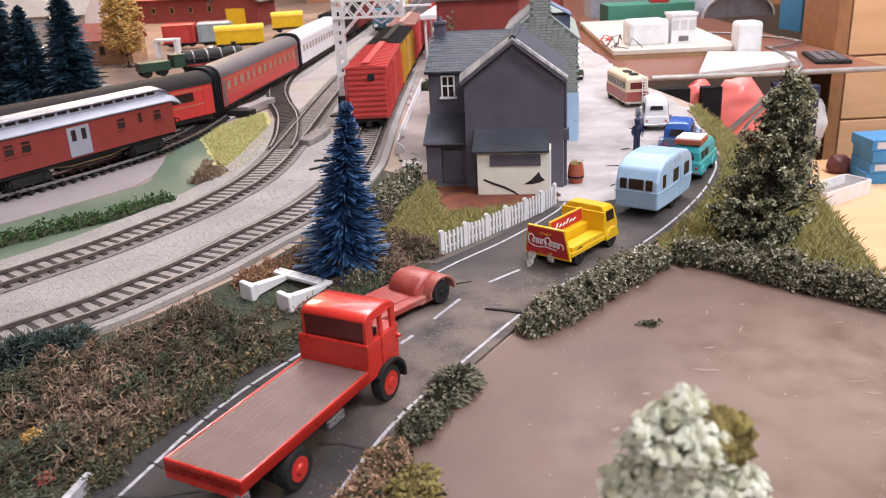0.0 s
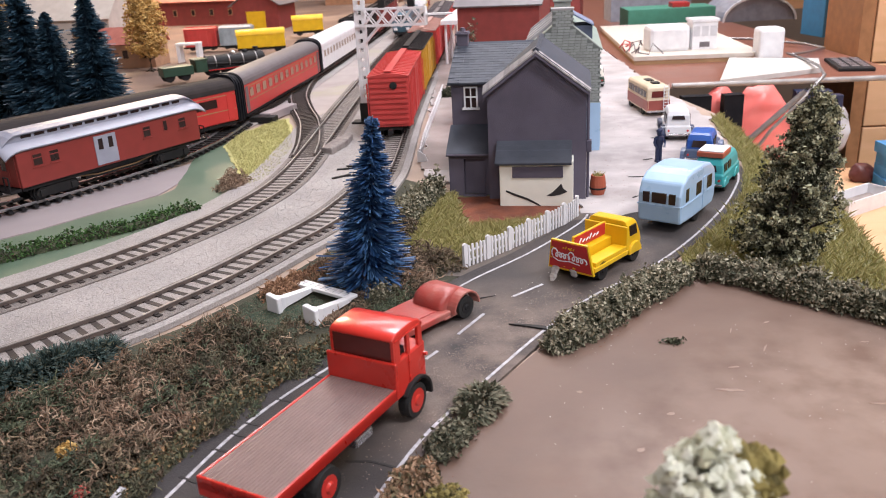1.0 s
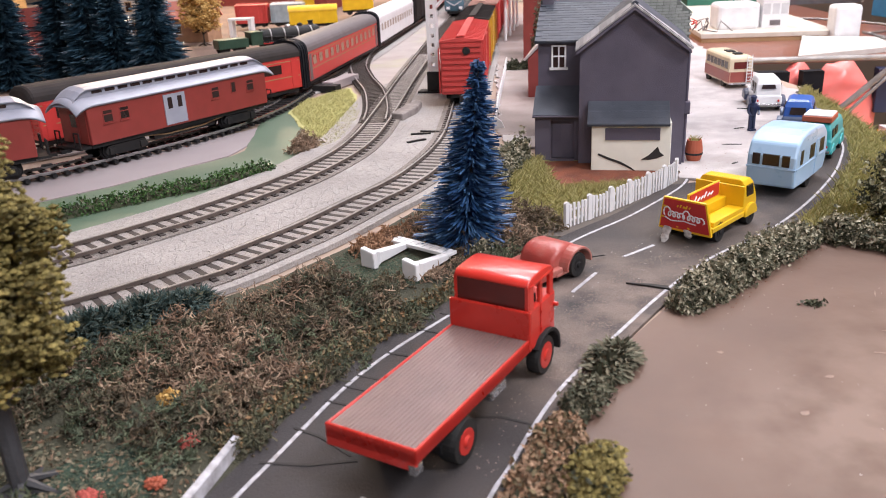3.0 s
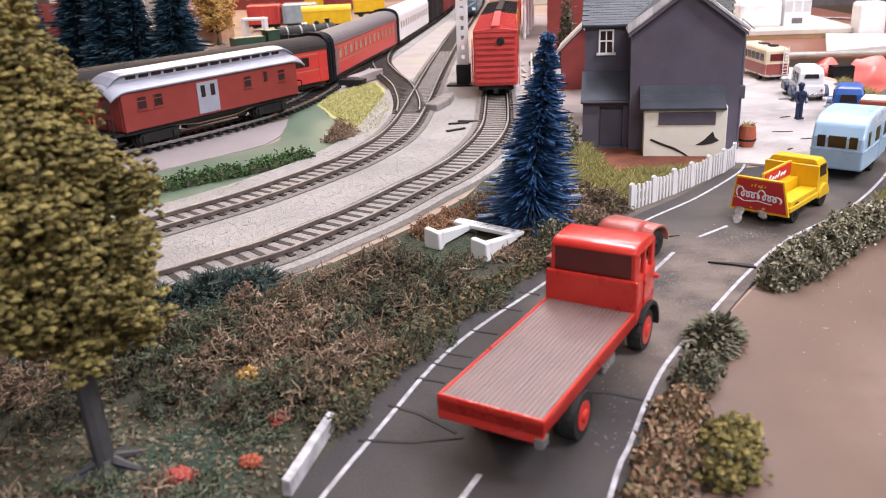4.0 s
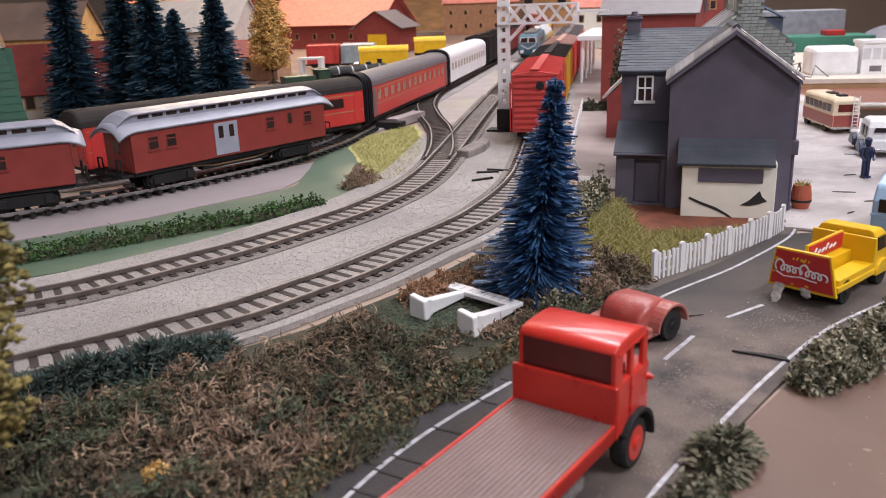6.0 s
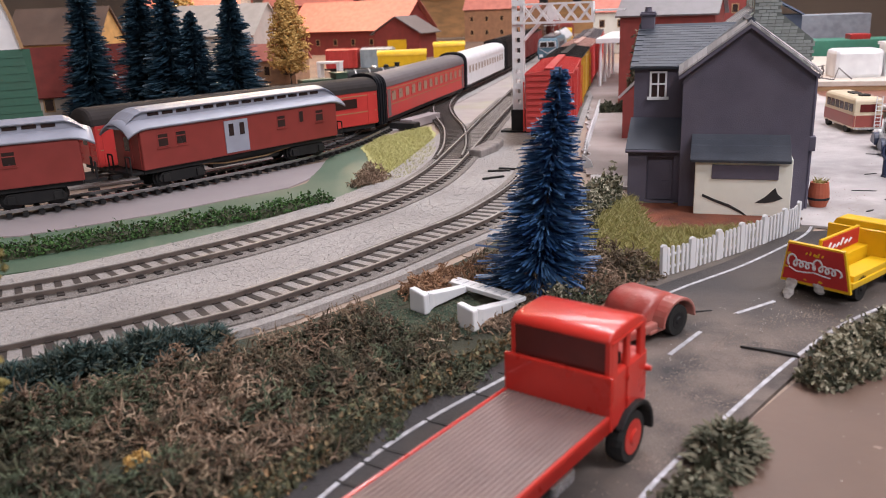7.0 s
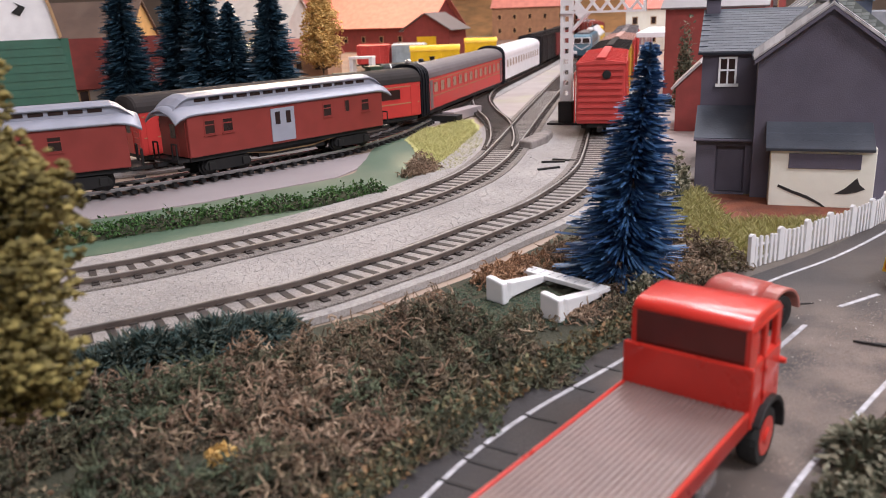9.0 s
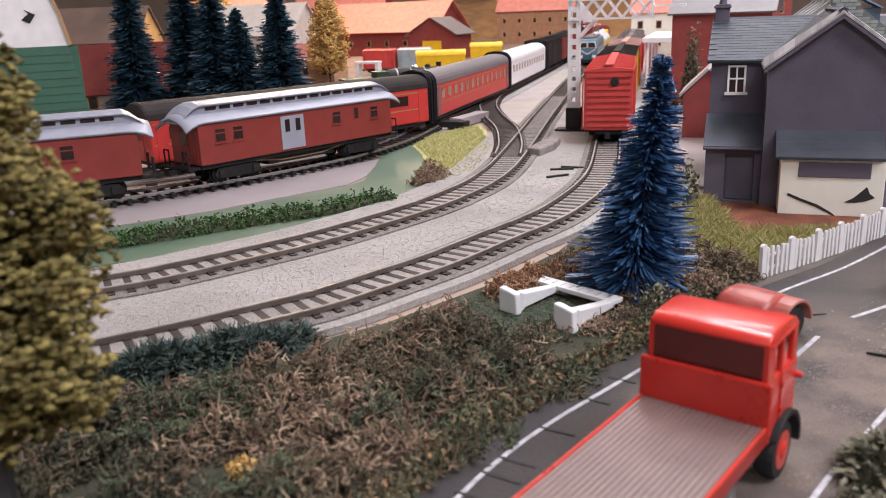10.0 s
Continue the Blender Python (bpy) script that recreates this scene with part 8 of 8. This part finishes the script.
shed("goods_shed", "long goods shed with a faded red roof", -62, 200, -16, 30, 16, 6.0, 12, BRICKRED, ROOFPINK, "x", 6, None, 1.2)
shed("engine_shed", "red shed with a bright yellow door", -44.0, 178, -10, 10, 10, 5.4, 8.4, BRICKRED, ROOFMID, "y", 0, 4.2, 0.8)
shed("house", "pale house on the far hillside", -95, 190, 10, 22, 14, 12, 19, WALLWHITE, ROOFPINK, "x", 5)
shed("house", "brown house on the far hillside", -30, 250, -6, 22, 14, 9, 15, mat("brown_plank_wall", (0.32, 0.17, 0.1), rough=0.8), ROOFPINK, "x", 5)
shed("house", "red village house behind the goods shed", -86, 245, 6, 26, 14, 12, 19, BRICKRED, ROOFPINK, "x", 6)

for k, (px, py, hh) in enumerate(((-54.2, 85, 15.5), (-49.2, 87, 15.6), (-45.2, 85, 14.4), (-42.6, 85, 10.6), (-38.4, 85, 12.6))):
    brush_tree("fir_tree", px, py, hh, 3.5, DARKNEEDLE, "tall dark teal bristle fir behind the coaches", 6300, "dark firs", 2.6, 70 + k, 0.14, 0.66, 1.5)
leafy_tree("leafy_tree", -45.5, 119, 12.6, 2.4, 3.0, GOLDLEAF, "golden foliage tree on a thin trunk", 6000, 0.17, BARK, 80, "", 0.75, chips, (0, 0), None, 0.36)
leafy_tree("leafy_tree", -78, 150, 16, 3, 5, GOLDLEAF, "tall golden tree beside the village", 3000, 0.3, BARK, 81, "", 0.75, chips, (0, 0), None, 0.36)

# hill and tunnel mouth at the far end
bm = bmesh.new()
grid = {}
for i in range(41):
    for j in range(15):
        hx, hy = -140 + 4 * i, 290 + 6 * j
        z = max(0.0, (j / 14) ** 0.7 * (16 + 10 * noise.noise((hx * 0.02, hy * 0.02, 2))) + 2 * noise.noise((hx * 0.12, hy * 0.12, 5)) * (j > 0))
        grid[i, j] = bm.verts.new((hx, hy, z))
for i in range(40):
    for j in range(14):
        bm.faces.new((grid[i, j], grid[i + 1, j], grid[i + 1, j + 1], grid[i, j + 1]))
tagged(part("hillside", bm, mat("autumn_hillside", (0.4, 0.2, 0.08), (0.22, 0.12, 0.05), rough=0.95, bump=1.0, scale=20, fine=150), smooth=True), "autumn brown scenic hillside at the far end", "hillside", kind="structure")
tun = thing("tunnel_portal", -27, 262, 0, -8, "white double arched tunnel portal", "tunnel portal")
for xx in (-6.5, 6.5):
    ring = [(xx + 4.2 * math.cos(math.pi * k / 14), 3.4 + 4.2 * math.sin(math.pi * k / 14)) for k in range(15)]
    outer = [(xx + 6.4 * math.cos(math.pi * k / 14), 3.4 + 7.0 * math.sin(math.pi * k / 14)) for k in range(15)]
    part("arch", X([(xx + 6.4, 0)] + outer + [(xx - 6.4, 0), (xx - 4.2, 0)] + ring[::-1] + [(xx + 4.2, 0)], "y", 0, 2), WHITE, tun)
    # Black plug in the arch, standing for the unlit tunnel behind it.
    part("bore_shade_plug", X([(xx + 4.2, 0)] + ring + [(xx - 4.2, 0)], "y", 1.2, 1.9), BLACK, tun)

# wagons and engines in the far yard
x, y = -43.8, 139
for label, mm, rm, dx in (("red vintage box wagon in the far yard", BOXRED, BOXRED, 0), ("pale blue grey box wagon in the far yard", mat("pale_blue_grey_wagon", (0.36, 0.44, 0.5), rough=0.5), HOPPER, 7.2)):
    boxcar(x - 0.6 + dx * 0.82, y + 2, 0, label, mm, rm, 6.4, True, 5.0).scale = (0.82, 0.82, 0.82)
for xx, yy, ln, base in ((-32.6, 133, 7.4, 0.0), (-29.6, 158, 5.6, 0.0)):
    tk = thing("yellow_wagon", xx, yy, base, 12, "bright yellow round-roofed van in the far yard", "wagon", "yard wagons")
    part("body", B(-ln / 2, ln / 2, -1.4, 1.4, 1.3, 3.3), YELLOW, tk, bevel=0.05)
    part("roof", X([(1.48, 3.25)] + arch(1.48, 3.3, 4.1, 12, 2.2) + [(-1.48, 3.25)], "x", -ln / 2 - 0.1, ln / 2 + 0.1), YELLOW, tk)
    part("side_door", B(-0.9, 0.9, -1.46, -1.4, 1.45, 3.1), YELLOW, tk, bevel=0.02)
    for q in (-2, -1, 1, 2):
        part("side_rib", B(q * ln / 5 - 0.06, q * ln / 5 + 0.06, -1.45, -1.4, 1.4, 3.2), YELLOW, tk)
    part("frame", B(-ln / 2, ln / 2, -1.1, 1.1, 0.9, 1.3), BLACK, tk)
    for q in (-1, 1):
        wheelset(tk, q * (ln / 2 - 1.2))
eng = thing("steam_locomotive", -31.4, 109.5, 0, 36, "dark green steam locomotive with black boiler and red trim", "locomotive")
eng.scale = (0.85, 0.85, 0.85)
part("boiler", lathe(bmesh.new(), [(0.9, -4.0), (1.1, -3.9), (1.1, 5.2), (0.9, 5.5)], 20, "x", (0, 0, 2.5)), BLACK, eng)
part("cab", B(-5.8, -4.0, -1.3, 1.3, 1.4, 3.2, -6.0, -3.8, -1.4, 1.4, 3.2, 3.35), GREENLOCO, eng, bevel=0.05)
part("tender", B(-10.8, -6.2, -1.3, 1.3, 1.3, 2.6), GREENLOCO, eng, bevel=0.05)
part("running_plate", B(-4.0, 6.0, -1.5, 1.5, 1.5, 1.7), BLACK, eng)
part("chimney", lathe(bmesh.new(), [(0.42, 3.4), (0.34, 3.9), (0.46, 4.2)], 14, "z", (4.4, 0, 0)), BLACK, eng)
part("dome", lathe(bmesh.new(), [(0.5, 3.4), (0.48, 3.75), (0.2, 3.95)], 14, "z", (0.6, 0, 0)), CHROME, eng)
for xx in (-9.8, -7.4, -3, -0.4, 2.2, 5.0):
    wheelset(eng, xx, 0.75 if xx < -7 or xx > 4 else 0.95)
part("smokebox_ring", lathe(bmesh.new(), [(0.75, 5.5), (0.8, 5.55), (0.5, 5.7)], 18, "x", (0, 0, 2.5)), STEEL, eng)
for k in range(4):
    part("boiler_band", lathe(bmesh.new(), [(1.1, -2.6 + 2.2 * k), (1.15, -2.6 + 2.2 * k), (1.15, -2.45 + 2.2 * k), (1.1, -2.45 + 2.2 * k)], 20, "x", (0, 0, 2.5)), STEEL, eng)
part("steam_pipe", RD((3.6, -1.2, 2.0), (-3.6, -1.2, 2.5), 0.09, 6), BLACK, eng)
part("sand_dome", lathe(bmesh.new(), [(0.42, 3.4), (0.4, 3.85), (0.15, 4.0)], 14, "z", (2.6, 0, 0)), BLACK, eng)
part("red_trim", B(-4.0, 6.0, -1.55, -1.5, 1.5, 1.62), SIGNRED, eng)
cr = thing("yard_hut", -42.6, 128, 0, 0, "small white slatted yard stand", "stand")
part("top", B(-1.8, 1.8, -1, 1, 2.6, 2.9), WHITE, cr)
for xx in (-1.5, 1.5):
    part("leg", B(xx - 0.25, xx + 0.25, -0.9, 0.9, 0, 2.6), WHITE, cr)

# lineside bits near the points
pl = tagged(part("timber_platform", B(-0.6, 0.6, -2.6, 2.6, 0.0, 0.75), PINKGREY, bevel=0.03), "pale low loading platform beside the points", "platform")
pl.matrix_basis = at(-18.9, 80.2, 0, -18)
pe = tagged(part("black_kerb_block", B(-1.2, 1.2, -0.6, 0.6, 0.0, 0.6), BLACK, bevel=0.04), "black plastic block at the platform end", "block")
pe.matrix_basis = at(-19.7, 77.2, 0, -15)
rk = tagged(part("flat_stone", X([(-0.7, -2.2), (0.3, -2.5), (0.75, 0.2), (0.6, 2.6), (0.0, 3.0), (-0.45, 1.0)], "z", 0.1, 0.7), mat("grey_stone", (0.27, 0.24, 0.23), (0.14, 0.12, 0.115), rough=0.85, bump=0.8, scale=150), bevel=0.12), "flat grey stone lying beside the points", "stone")
rk.matrix_basis = at(-10.9, 64.6, 0, -8)
for px, py, a in ((-9.2, 57.3, 10), (-8.6, 57.9, -14), (-9.3, 55.2, 35)):
    st = tagged(part("black_stick", B(-0.7, 0.7, -0.1, 0.1, 0.19, 0.3), BLACK), "thin black offcut lying on the ballast", "offcut", "track offcuts")
    st.matrix_basis = at(px, py, 0, a)

# ---- workbench side of the room ----
bench = thing("workbench", 19.9, 84.5, 0, 0, "red brown workbench with a bright steel edge tube", "workbench")
part("top", B(0, 27.3, 3.9, 150, -0.6, -0.4), TABLEWOOD, bench, bevel=0.05)
part("edge_tube", RD((0.6, 0, 0.4), (130, 0, -0.6), 0.28, 14), mat("bright_steel_tube", (0.4, 0.38, 0.37), (0.28, 0.265, 0.26), rough=0.42, metal=0.4, bump=0.1), bench, "bright steel edge tube")
for xx, w in ((3.4, 1.5), (7.2, 1.0), (60, 1.5)):
    part("leg", B(xx - w, xx + w, 0.7, 2.0, -90, -0.95), LEGBLACK, bench)
part("strut", RD((14.4, 0.8, -0.9), (5.2, 2.2, -10), 0.3, 8), STEEL, bench)
pb = thing("plywood_panel", 20.7, 105.3, -0.4, -3, "pale plywood panel with small white models on it", "panel")
part("panel", B(0, 15.7, 0, 40, 0.5, 1.05), PLY, pb, bevel=0.04)
part("lower_ply", B(0.1, 15.6, 0.1, 39.9, 0, 0.5), TAN, pb)


def bench_item(name, label, category, x, y, z, dims, material, bevel=0.1, extra=None, turn=0):
    t = thing(name, x, y, z, turn, label, category)
    w, d, h = dims
    part("body", B(-w / 2, w / 2, -d / 2, d / 2, 0, h), material, t, bevel=bevel)
    if extra:
        extra(t, w, d, h)
    return t


def kiosk_windows(t, w, d, h):
    part("lid", B(-w / 2 - 0.15, w / 2 + 0.15, -d / 2 - 0.15, d / 2 + 0.15, h, h + 0.35), WHITE, t)
    for k in (-1, 0, 1):
        part("pane", B(k * w / 3 - w * 0.13, k * w / 3 + w * 0.13, -d / 2 - 0.03, -d / 2, h * 0.5, h * 0.85), HOPPER, t)
    part("label_bar", B(-w * 0.2, w * 0.2, -d / 2 - 0.03, -d / 2, h * 0.12, h * 0.3), ROOFMID, t)


bench_item("plastic_tub", "white soft-edged plastic tub on the plywood panel", "tub", 26.0, 111, 0.5, (5.2, 4.2, 3.3), WHITE, 0.5)
bench_item("model_kiosk", "small white model kiosk with a ribbed window band", "model", 30.6, 111, 0.5, (3.2, 3.0, 3.6), WHITE, 0.08, kiosk_windows)
bench_item("plastic_jug", "translucent white plastic jug on the workbench", "jug", 37.0, 104.5, -0.4, (3.1, 2.8, 4.0), WHITE, 0.45)
bench_item("green_carton", "long green cardboard carton on the workbench", "carton", 35.6, 152, -0.4, (15, 8, 3.2), CARTONGREEN, 0.06)
bench_item("grey_slab_carton", "long flat blue grey carton behind the green one", "carton", 35, 166, -0.4, (15, 8, 6.8), mat("blue_grey_carton", (0.36, 0.39, 0.46), rough=0.6), 0.06)
bench_item("red_box", "small red box on the green carton", "box", 37.5, 151, 2.8, (3, 3, 0.8), SIGNRED, 0.06)
hr = thing("arched_hut_model", 52, 158, -0.4, 0, "grey arched model hut with a white rim", "model")
part("shell", X([(6.2 * math.cos(math.pi * k / 16), 4.0 * math.sin(math.pi * k / 16)) for k in range(17)], "y", -6, 8), mat("blue_grey_card", (0.3, 0.31, 0.37), rough=0.6), hr)
part("rim", X([(6.5 * math.cos(math.pi * k / 16), 4.3 * math.sin(math.pi * k / 16)) for k in range(17)] + [(6.15 * math.cos(math.pi * k / 16), 3.95 * math.sin(math.pi * k / 16)) for k in range(16, -1, -1)], "y", -6.4, -6), WHITE, hr)
pp = tagged(part("paper_pad", X([(-7.1, -7.4), (5.4, -2.6), (8.0, 4.6), (-1.3, 8.6)], "z", 0, 0.55), PADPAPER, bevel=0.03), "thick white paper pad at the bench edge", "paper")
pp.matrix_basis = at(33.6, 95.8, -0.4, 0)
rm = thing("control_keypad", 43.7, 97.0, -0.4, 78, "black handheld keypad lying on the bench", "keypad")
part("case", B(-4.2, 4.2, -1.9, 1.9, 0, 0.4), BLACK, rm, bevel=0.1)
for i in range(6):
    for j in range(3):
        part("key", B(-3.6 + 1.25 * i, -2.7 + 1.25 * i, -1.5 + j * 1.1, -0.7 + j * 1.1, 0.4, 0.5), ROOFMID, rm)
for pts_c, label in (([(40, 106, 0.1), (39.2, 98, 0.4), (37.8, 91, 0.7), (35.6, 84.2, 0.9), (33.2, 83.2, -1.4), (30.4, 83.4, -4.4), (28.2, 83.8, -8)], "grey cable hanging over the bench edge"),
                     ([(33, 126, 0.2), (40, 121, 0.3), (45.4, 114, 0.1), (46.2, 110, 0), (43, 107, 0), (39.8, 104, 0.2)], "long grey cable looping across the bench")):
    ln3 = []
    for a, b in zip(pts_c, pts_c[1:]):
        for k in range(5):
            ln3.append(tuple(a[q] + (b[q] - a[q]) * k / 5 for q in range(3)))
    tagged(part("cable", sweep(bmesh.new(), ln3 + [pts_c[-1]], 0.17, 8), STEEL, smooth=True), label, "cable")
wires = thing("wire_bundle", 22, 112, 0.5, 0, "tangled red and grey wires on the panel edge", "wires")
for k in range(5):
    rg = random.Random(200 + k)
    w0 = [(rg.uniform(-1.5, 0), rg.uniform(-4, 4), 0.2)]
    for q in range(6):
        w0.append((w0[-1][0] + rg.uniform(-0.6, 1.3), w0[-1][1] + rg.uniform(-1.5, 1.2), rg.uniform(0.1, 1.6)))
    part("wire", sweep(bmesh.new(), w0, 0.08, 6), SIGNRED if k % 2 else ROOFMID, wires)


def lump(name, label, category, x, y, z, rx, ry, rz, material, seed):
    bm = bmesh.new()
    bmesh.ops.create_icosphere(bm, subdivisions=4, radius=1)
    for v in bm.verts:
        k = 1 + 0.16 * noise.noise(v.co * 1.6 + Vector((seed, 0, 0))) + 0.05 * noise.noise(v.co * 5)
        v.co = Vector((v.co.x * rx * k, v.co.y * ry * k, max(-0.8, v.co.z) * rz * k))
    ob = part(name, bm, material, smooth=True)
    ob.matrix_basis = at(x, y, z)
    return tagged(ob, label, category)


st = thing("storage_crate", 34, 112, -34, 0, "dark storage crate under the workbench", "crate")
part("crate", B(-14, 12, -4, 16, -56, 20), NAVY, st, bevel=0.3)
lump("red_bag", "crumpled red plastic bag under the workbench", "bag", 26.4, 88.4, -5.6, 2.6, 1.7, 5.0, PINKBAG, 3)
lump("red_bag", "bulging red plastic bag under the workbench", "bag", 31.0, 88.2, -6.6, 3.4, 1.8, 6.0, PINKBAG, 8)
lump("white_bag", "crumpled white plastic bag under the workbench", "bag", 38.6, 88.0, -5.6, 1.9, 1.5, 2.6, HOPPER, 12)
bench_item("yellow_box", "small yellow card box under the workbench", "box", 36.4, 86.6, -9.2, (3.0, 2.0, 1.8), YELLOW, 0.06, None, 12)
bench_item("navy_pack", "dark navy pack under the workbench", "box", 35.9, 87.4, -5.6, (3.6, 1.6, 4.4), NAVY, 0.06, None, -8)
shelf = thing("low_side_table", 21.5, 30, -9.4, 0, "low orange wood side table beside the layout", "table")
part("top", B(3.2, 90, 0, 56, -2, 0), WOODORANGE, shelf, bevel=0.1)
for xx, yy in ((6, 3), (6, 49), (86, 3), (86, 49)):
    part("leg", B(xx - 1.5, xx + 1.5, yy - 1.5, yy + 1.5, -82.8, -2), WOODORANGE, shelf)
tr = thing("card_tray", 34.9, 72.6, -9.4, 33, "white open card tray on the side table", "tray")
part("base", B(-3.3, 3.3, -1.2, 1.2, 0, 0.5), mat("grey_brown_card", (0.32, 0.27, 0.25), rough=0.8), tr)
for a in (-1.32, 1.2):
    part("wall_long", B(-3.42, 3.42, a, a + 0.12, 0, 1.4), WHITE, tr)
for a in (-3.42, 3.3):
    part("wall_short", B(a, a + 0.12, -1.2, 1.2, 0, 1.4), WHITE, tr)


def box_label(t, w, d, h):
    part("label_panel", B(-w * 0.42, -w * 0.05, -d / 2 - 0.02, -d / 2, h * 0.2, h * 0.8), HOPPER, t)


for k in range(4):
    bench_item("blue_box", "blue printed card box in a stack", "box", 42.4 + 0.5 * rng.random(), 78 + 0.6 * rng.random(), -9.4 + 1.08 * k, (6.0, 4, 1.05), BLUECARD, 0.04, box_label if k % 2 else None, rng.uniform(-6, 6))
lump("dark_pouch", "dark brown leather pouch beside the tray", "pouch", 39.0, 81, -8.7, 1.2, 1.1, 1.1, mat("maroon_leather", (0.12, 0.03, 0.025), rough=0.5), 5)
bench_item("white_carton", "small white carton beside the pouch", "carton", 35.2, 83.5, -9.4, (2.6, 3, 3.0), WHITE, 0.08)
post = tagged(part("steel_post", B(-0.45, 0.45, -0.45, 0.45, -90, 1.2), NAVY, bevel=0.1), "dark square steel post beside the side table", "post")
post.matrix_basis = at(31.6, 72, 0, 0)
cab = thing("wood_cabinet", 47.4, 104, -90, 0, "tall varnished orange wood cabinet with drawers", "cabinet")
part("carcass", B(1.6, 80, 0, 9, 0, 200), WOODORANGE, cab, bevel=0.2)
for k in range(25):
    part("drawer_front", B(1.8, 38, -0.8, 0, 2.0 + 7.9 * k, 9.7 + 7.9 * k), WOODORANGE, cab, bevel=0.12)
part("side_panel", B(0, 1.55, -0.9, 9, 0, 200), mat("dark_brown_post", (0.38, 0.18, 0.08), rough=0.5), cab)
fold = tagged(part("blue_folder", B(-0.6, 0.6, -3, 3, -0.4, 26), BLUECARD, bevel=0.05), "tall blue folder standing on the bench", "folder")
fold.matrix_basis = at(51.8, 127, 0, 8)
bd = tagged(part("orange_board", B(-4, 4, -0.6, 0.6, -0.4, 40), WOODORANGE, bevel=0.05), "upright orange wood board behind the bench", "board")
bd.matrix_basis = at(65, 172, 0, 4)


# ---- road paint ----
def stripe(line, s0, s1, w, name="road_line", label="worn white painted road line", z=0.035):
    pts = [p for i, p in enumerate(line) if s0 <= i * 0.5 <= s1]
    a, b = band(pts, w / 2, w / 2)
    ob = part(name, X(a + b[::-1], "z", z - 0.02, z), WHITEPAINT)
    return tagged(ob, label, "road marking", kind="structure")


def inset(line, d):
    a, b = band(line, max(d, 0), max(-d, 0))
    return [Vector(q) for q in (a if d > 0 else b)]


stripe(inset(ROAD_L, -0.2), 0, 200, 0.12)
stripe(inset(ROAD_R, 0.18), 0, 200, 0.12)
# dark joints where the road sections meet
for pts_s in (((-10.2, 19.6), (-8.9, 19.5), (-7.6, 19.7)), ((-9.65, 21.25), (-8.8, 20.8), (-7.8, 19.9)), ((-9.05, 22.7), (-8.2, 22.4)), ((-8.65, 23.55), (-7.75, 23.2)), ((-8.35, 24.2), (-7.5, 23.9)),
              ((-7.6, 25.7), (-6.75, 25.4)), ((-6.75, 27.4), (-5.95, 27.1)), ((-6.0, 28.7), (-5.3, 28.4)), ((-4.6, 21.8), (-3.8, 21.75), (-3.0, 21.4))):
    a, b = band([Vector(q) for q in pts_s], 0.045, 0.045)
    tagged(part("road_joint", X(a + b[::-1], "z", 0.015, 0.04), SEAM), "dark open joint across the road edge", "road joint", kind="structure")
tagged(part("dark_sliver", X([(1.0, 31.1), (1.9, 30.75), (2.55, 30.45), (2.5, 30.75), (1.9, 30.95)], "z", 0.03, 0.1), SEAM), "dark sliver lying at the road edge", "sliver")
dashes = [((-2.35, 28.35), (-1.9, 29.0)), ((-1.1, 30.4), (0.0, 32.3)), ((1.35, 34.0), (2.8, 35.3)), ((-7.8, 16.8), (-7.2, 18.2))]
for (ax, ay), (bx, by) in dashes:
    d = Vector((bx - ax, by - ay)).normalized() * 0.07
    ob = part("road_dash", X([(ax - d.y, ay + d.x), (bx - d.y, by + d.x), (bx + d.y, by - d.x), (ax + d.y, ay - d.x)], "z", 0.015, 0.035), WHITEPAINT)
    tagged(ob, "short white centre line dash on the road", "road marking", kind="structure")

# ---- tracks with their sleepers ----
track("curved model railway track with dark sleepers beside the bank", T1, 10, 205, 95)
track("curved model railway track leading to the points", T2, 14, 250, 95)
track("short branch track from the points to the coach siding", TB, 61, 110, 100)
track("coach siding track with black sleepers", T3, 24, 76, 90, 0.78, BLACK_SLEEPER, STEEL, CHROME)
track("far track under the streamlined coaches", T4, 36, 300, 0)
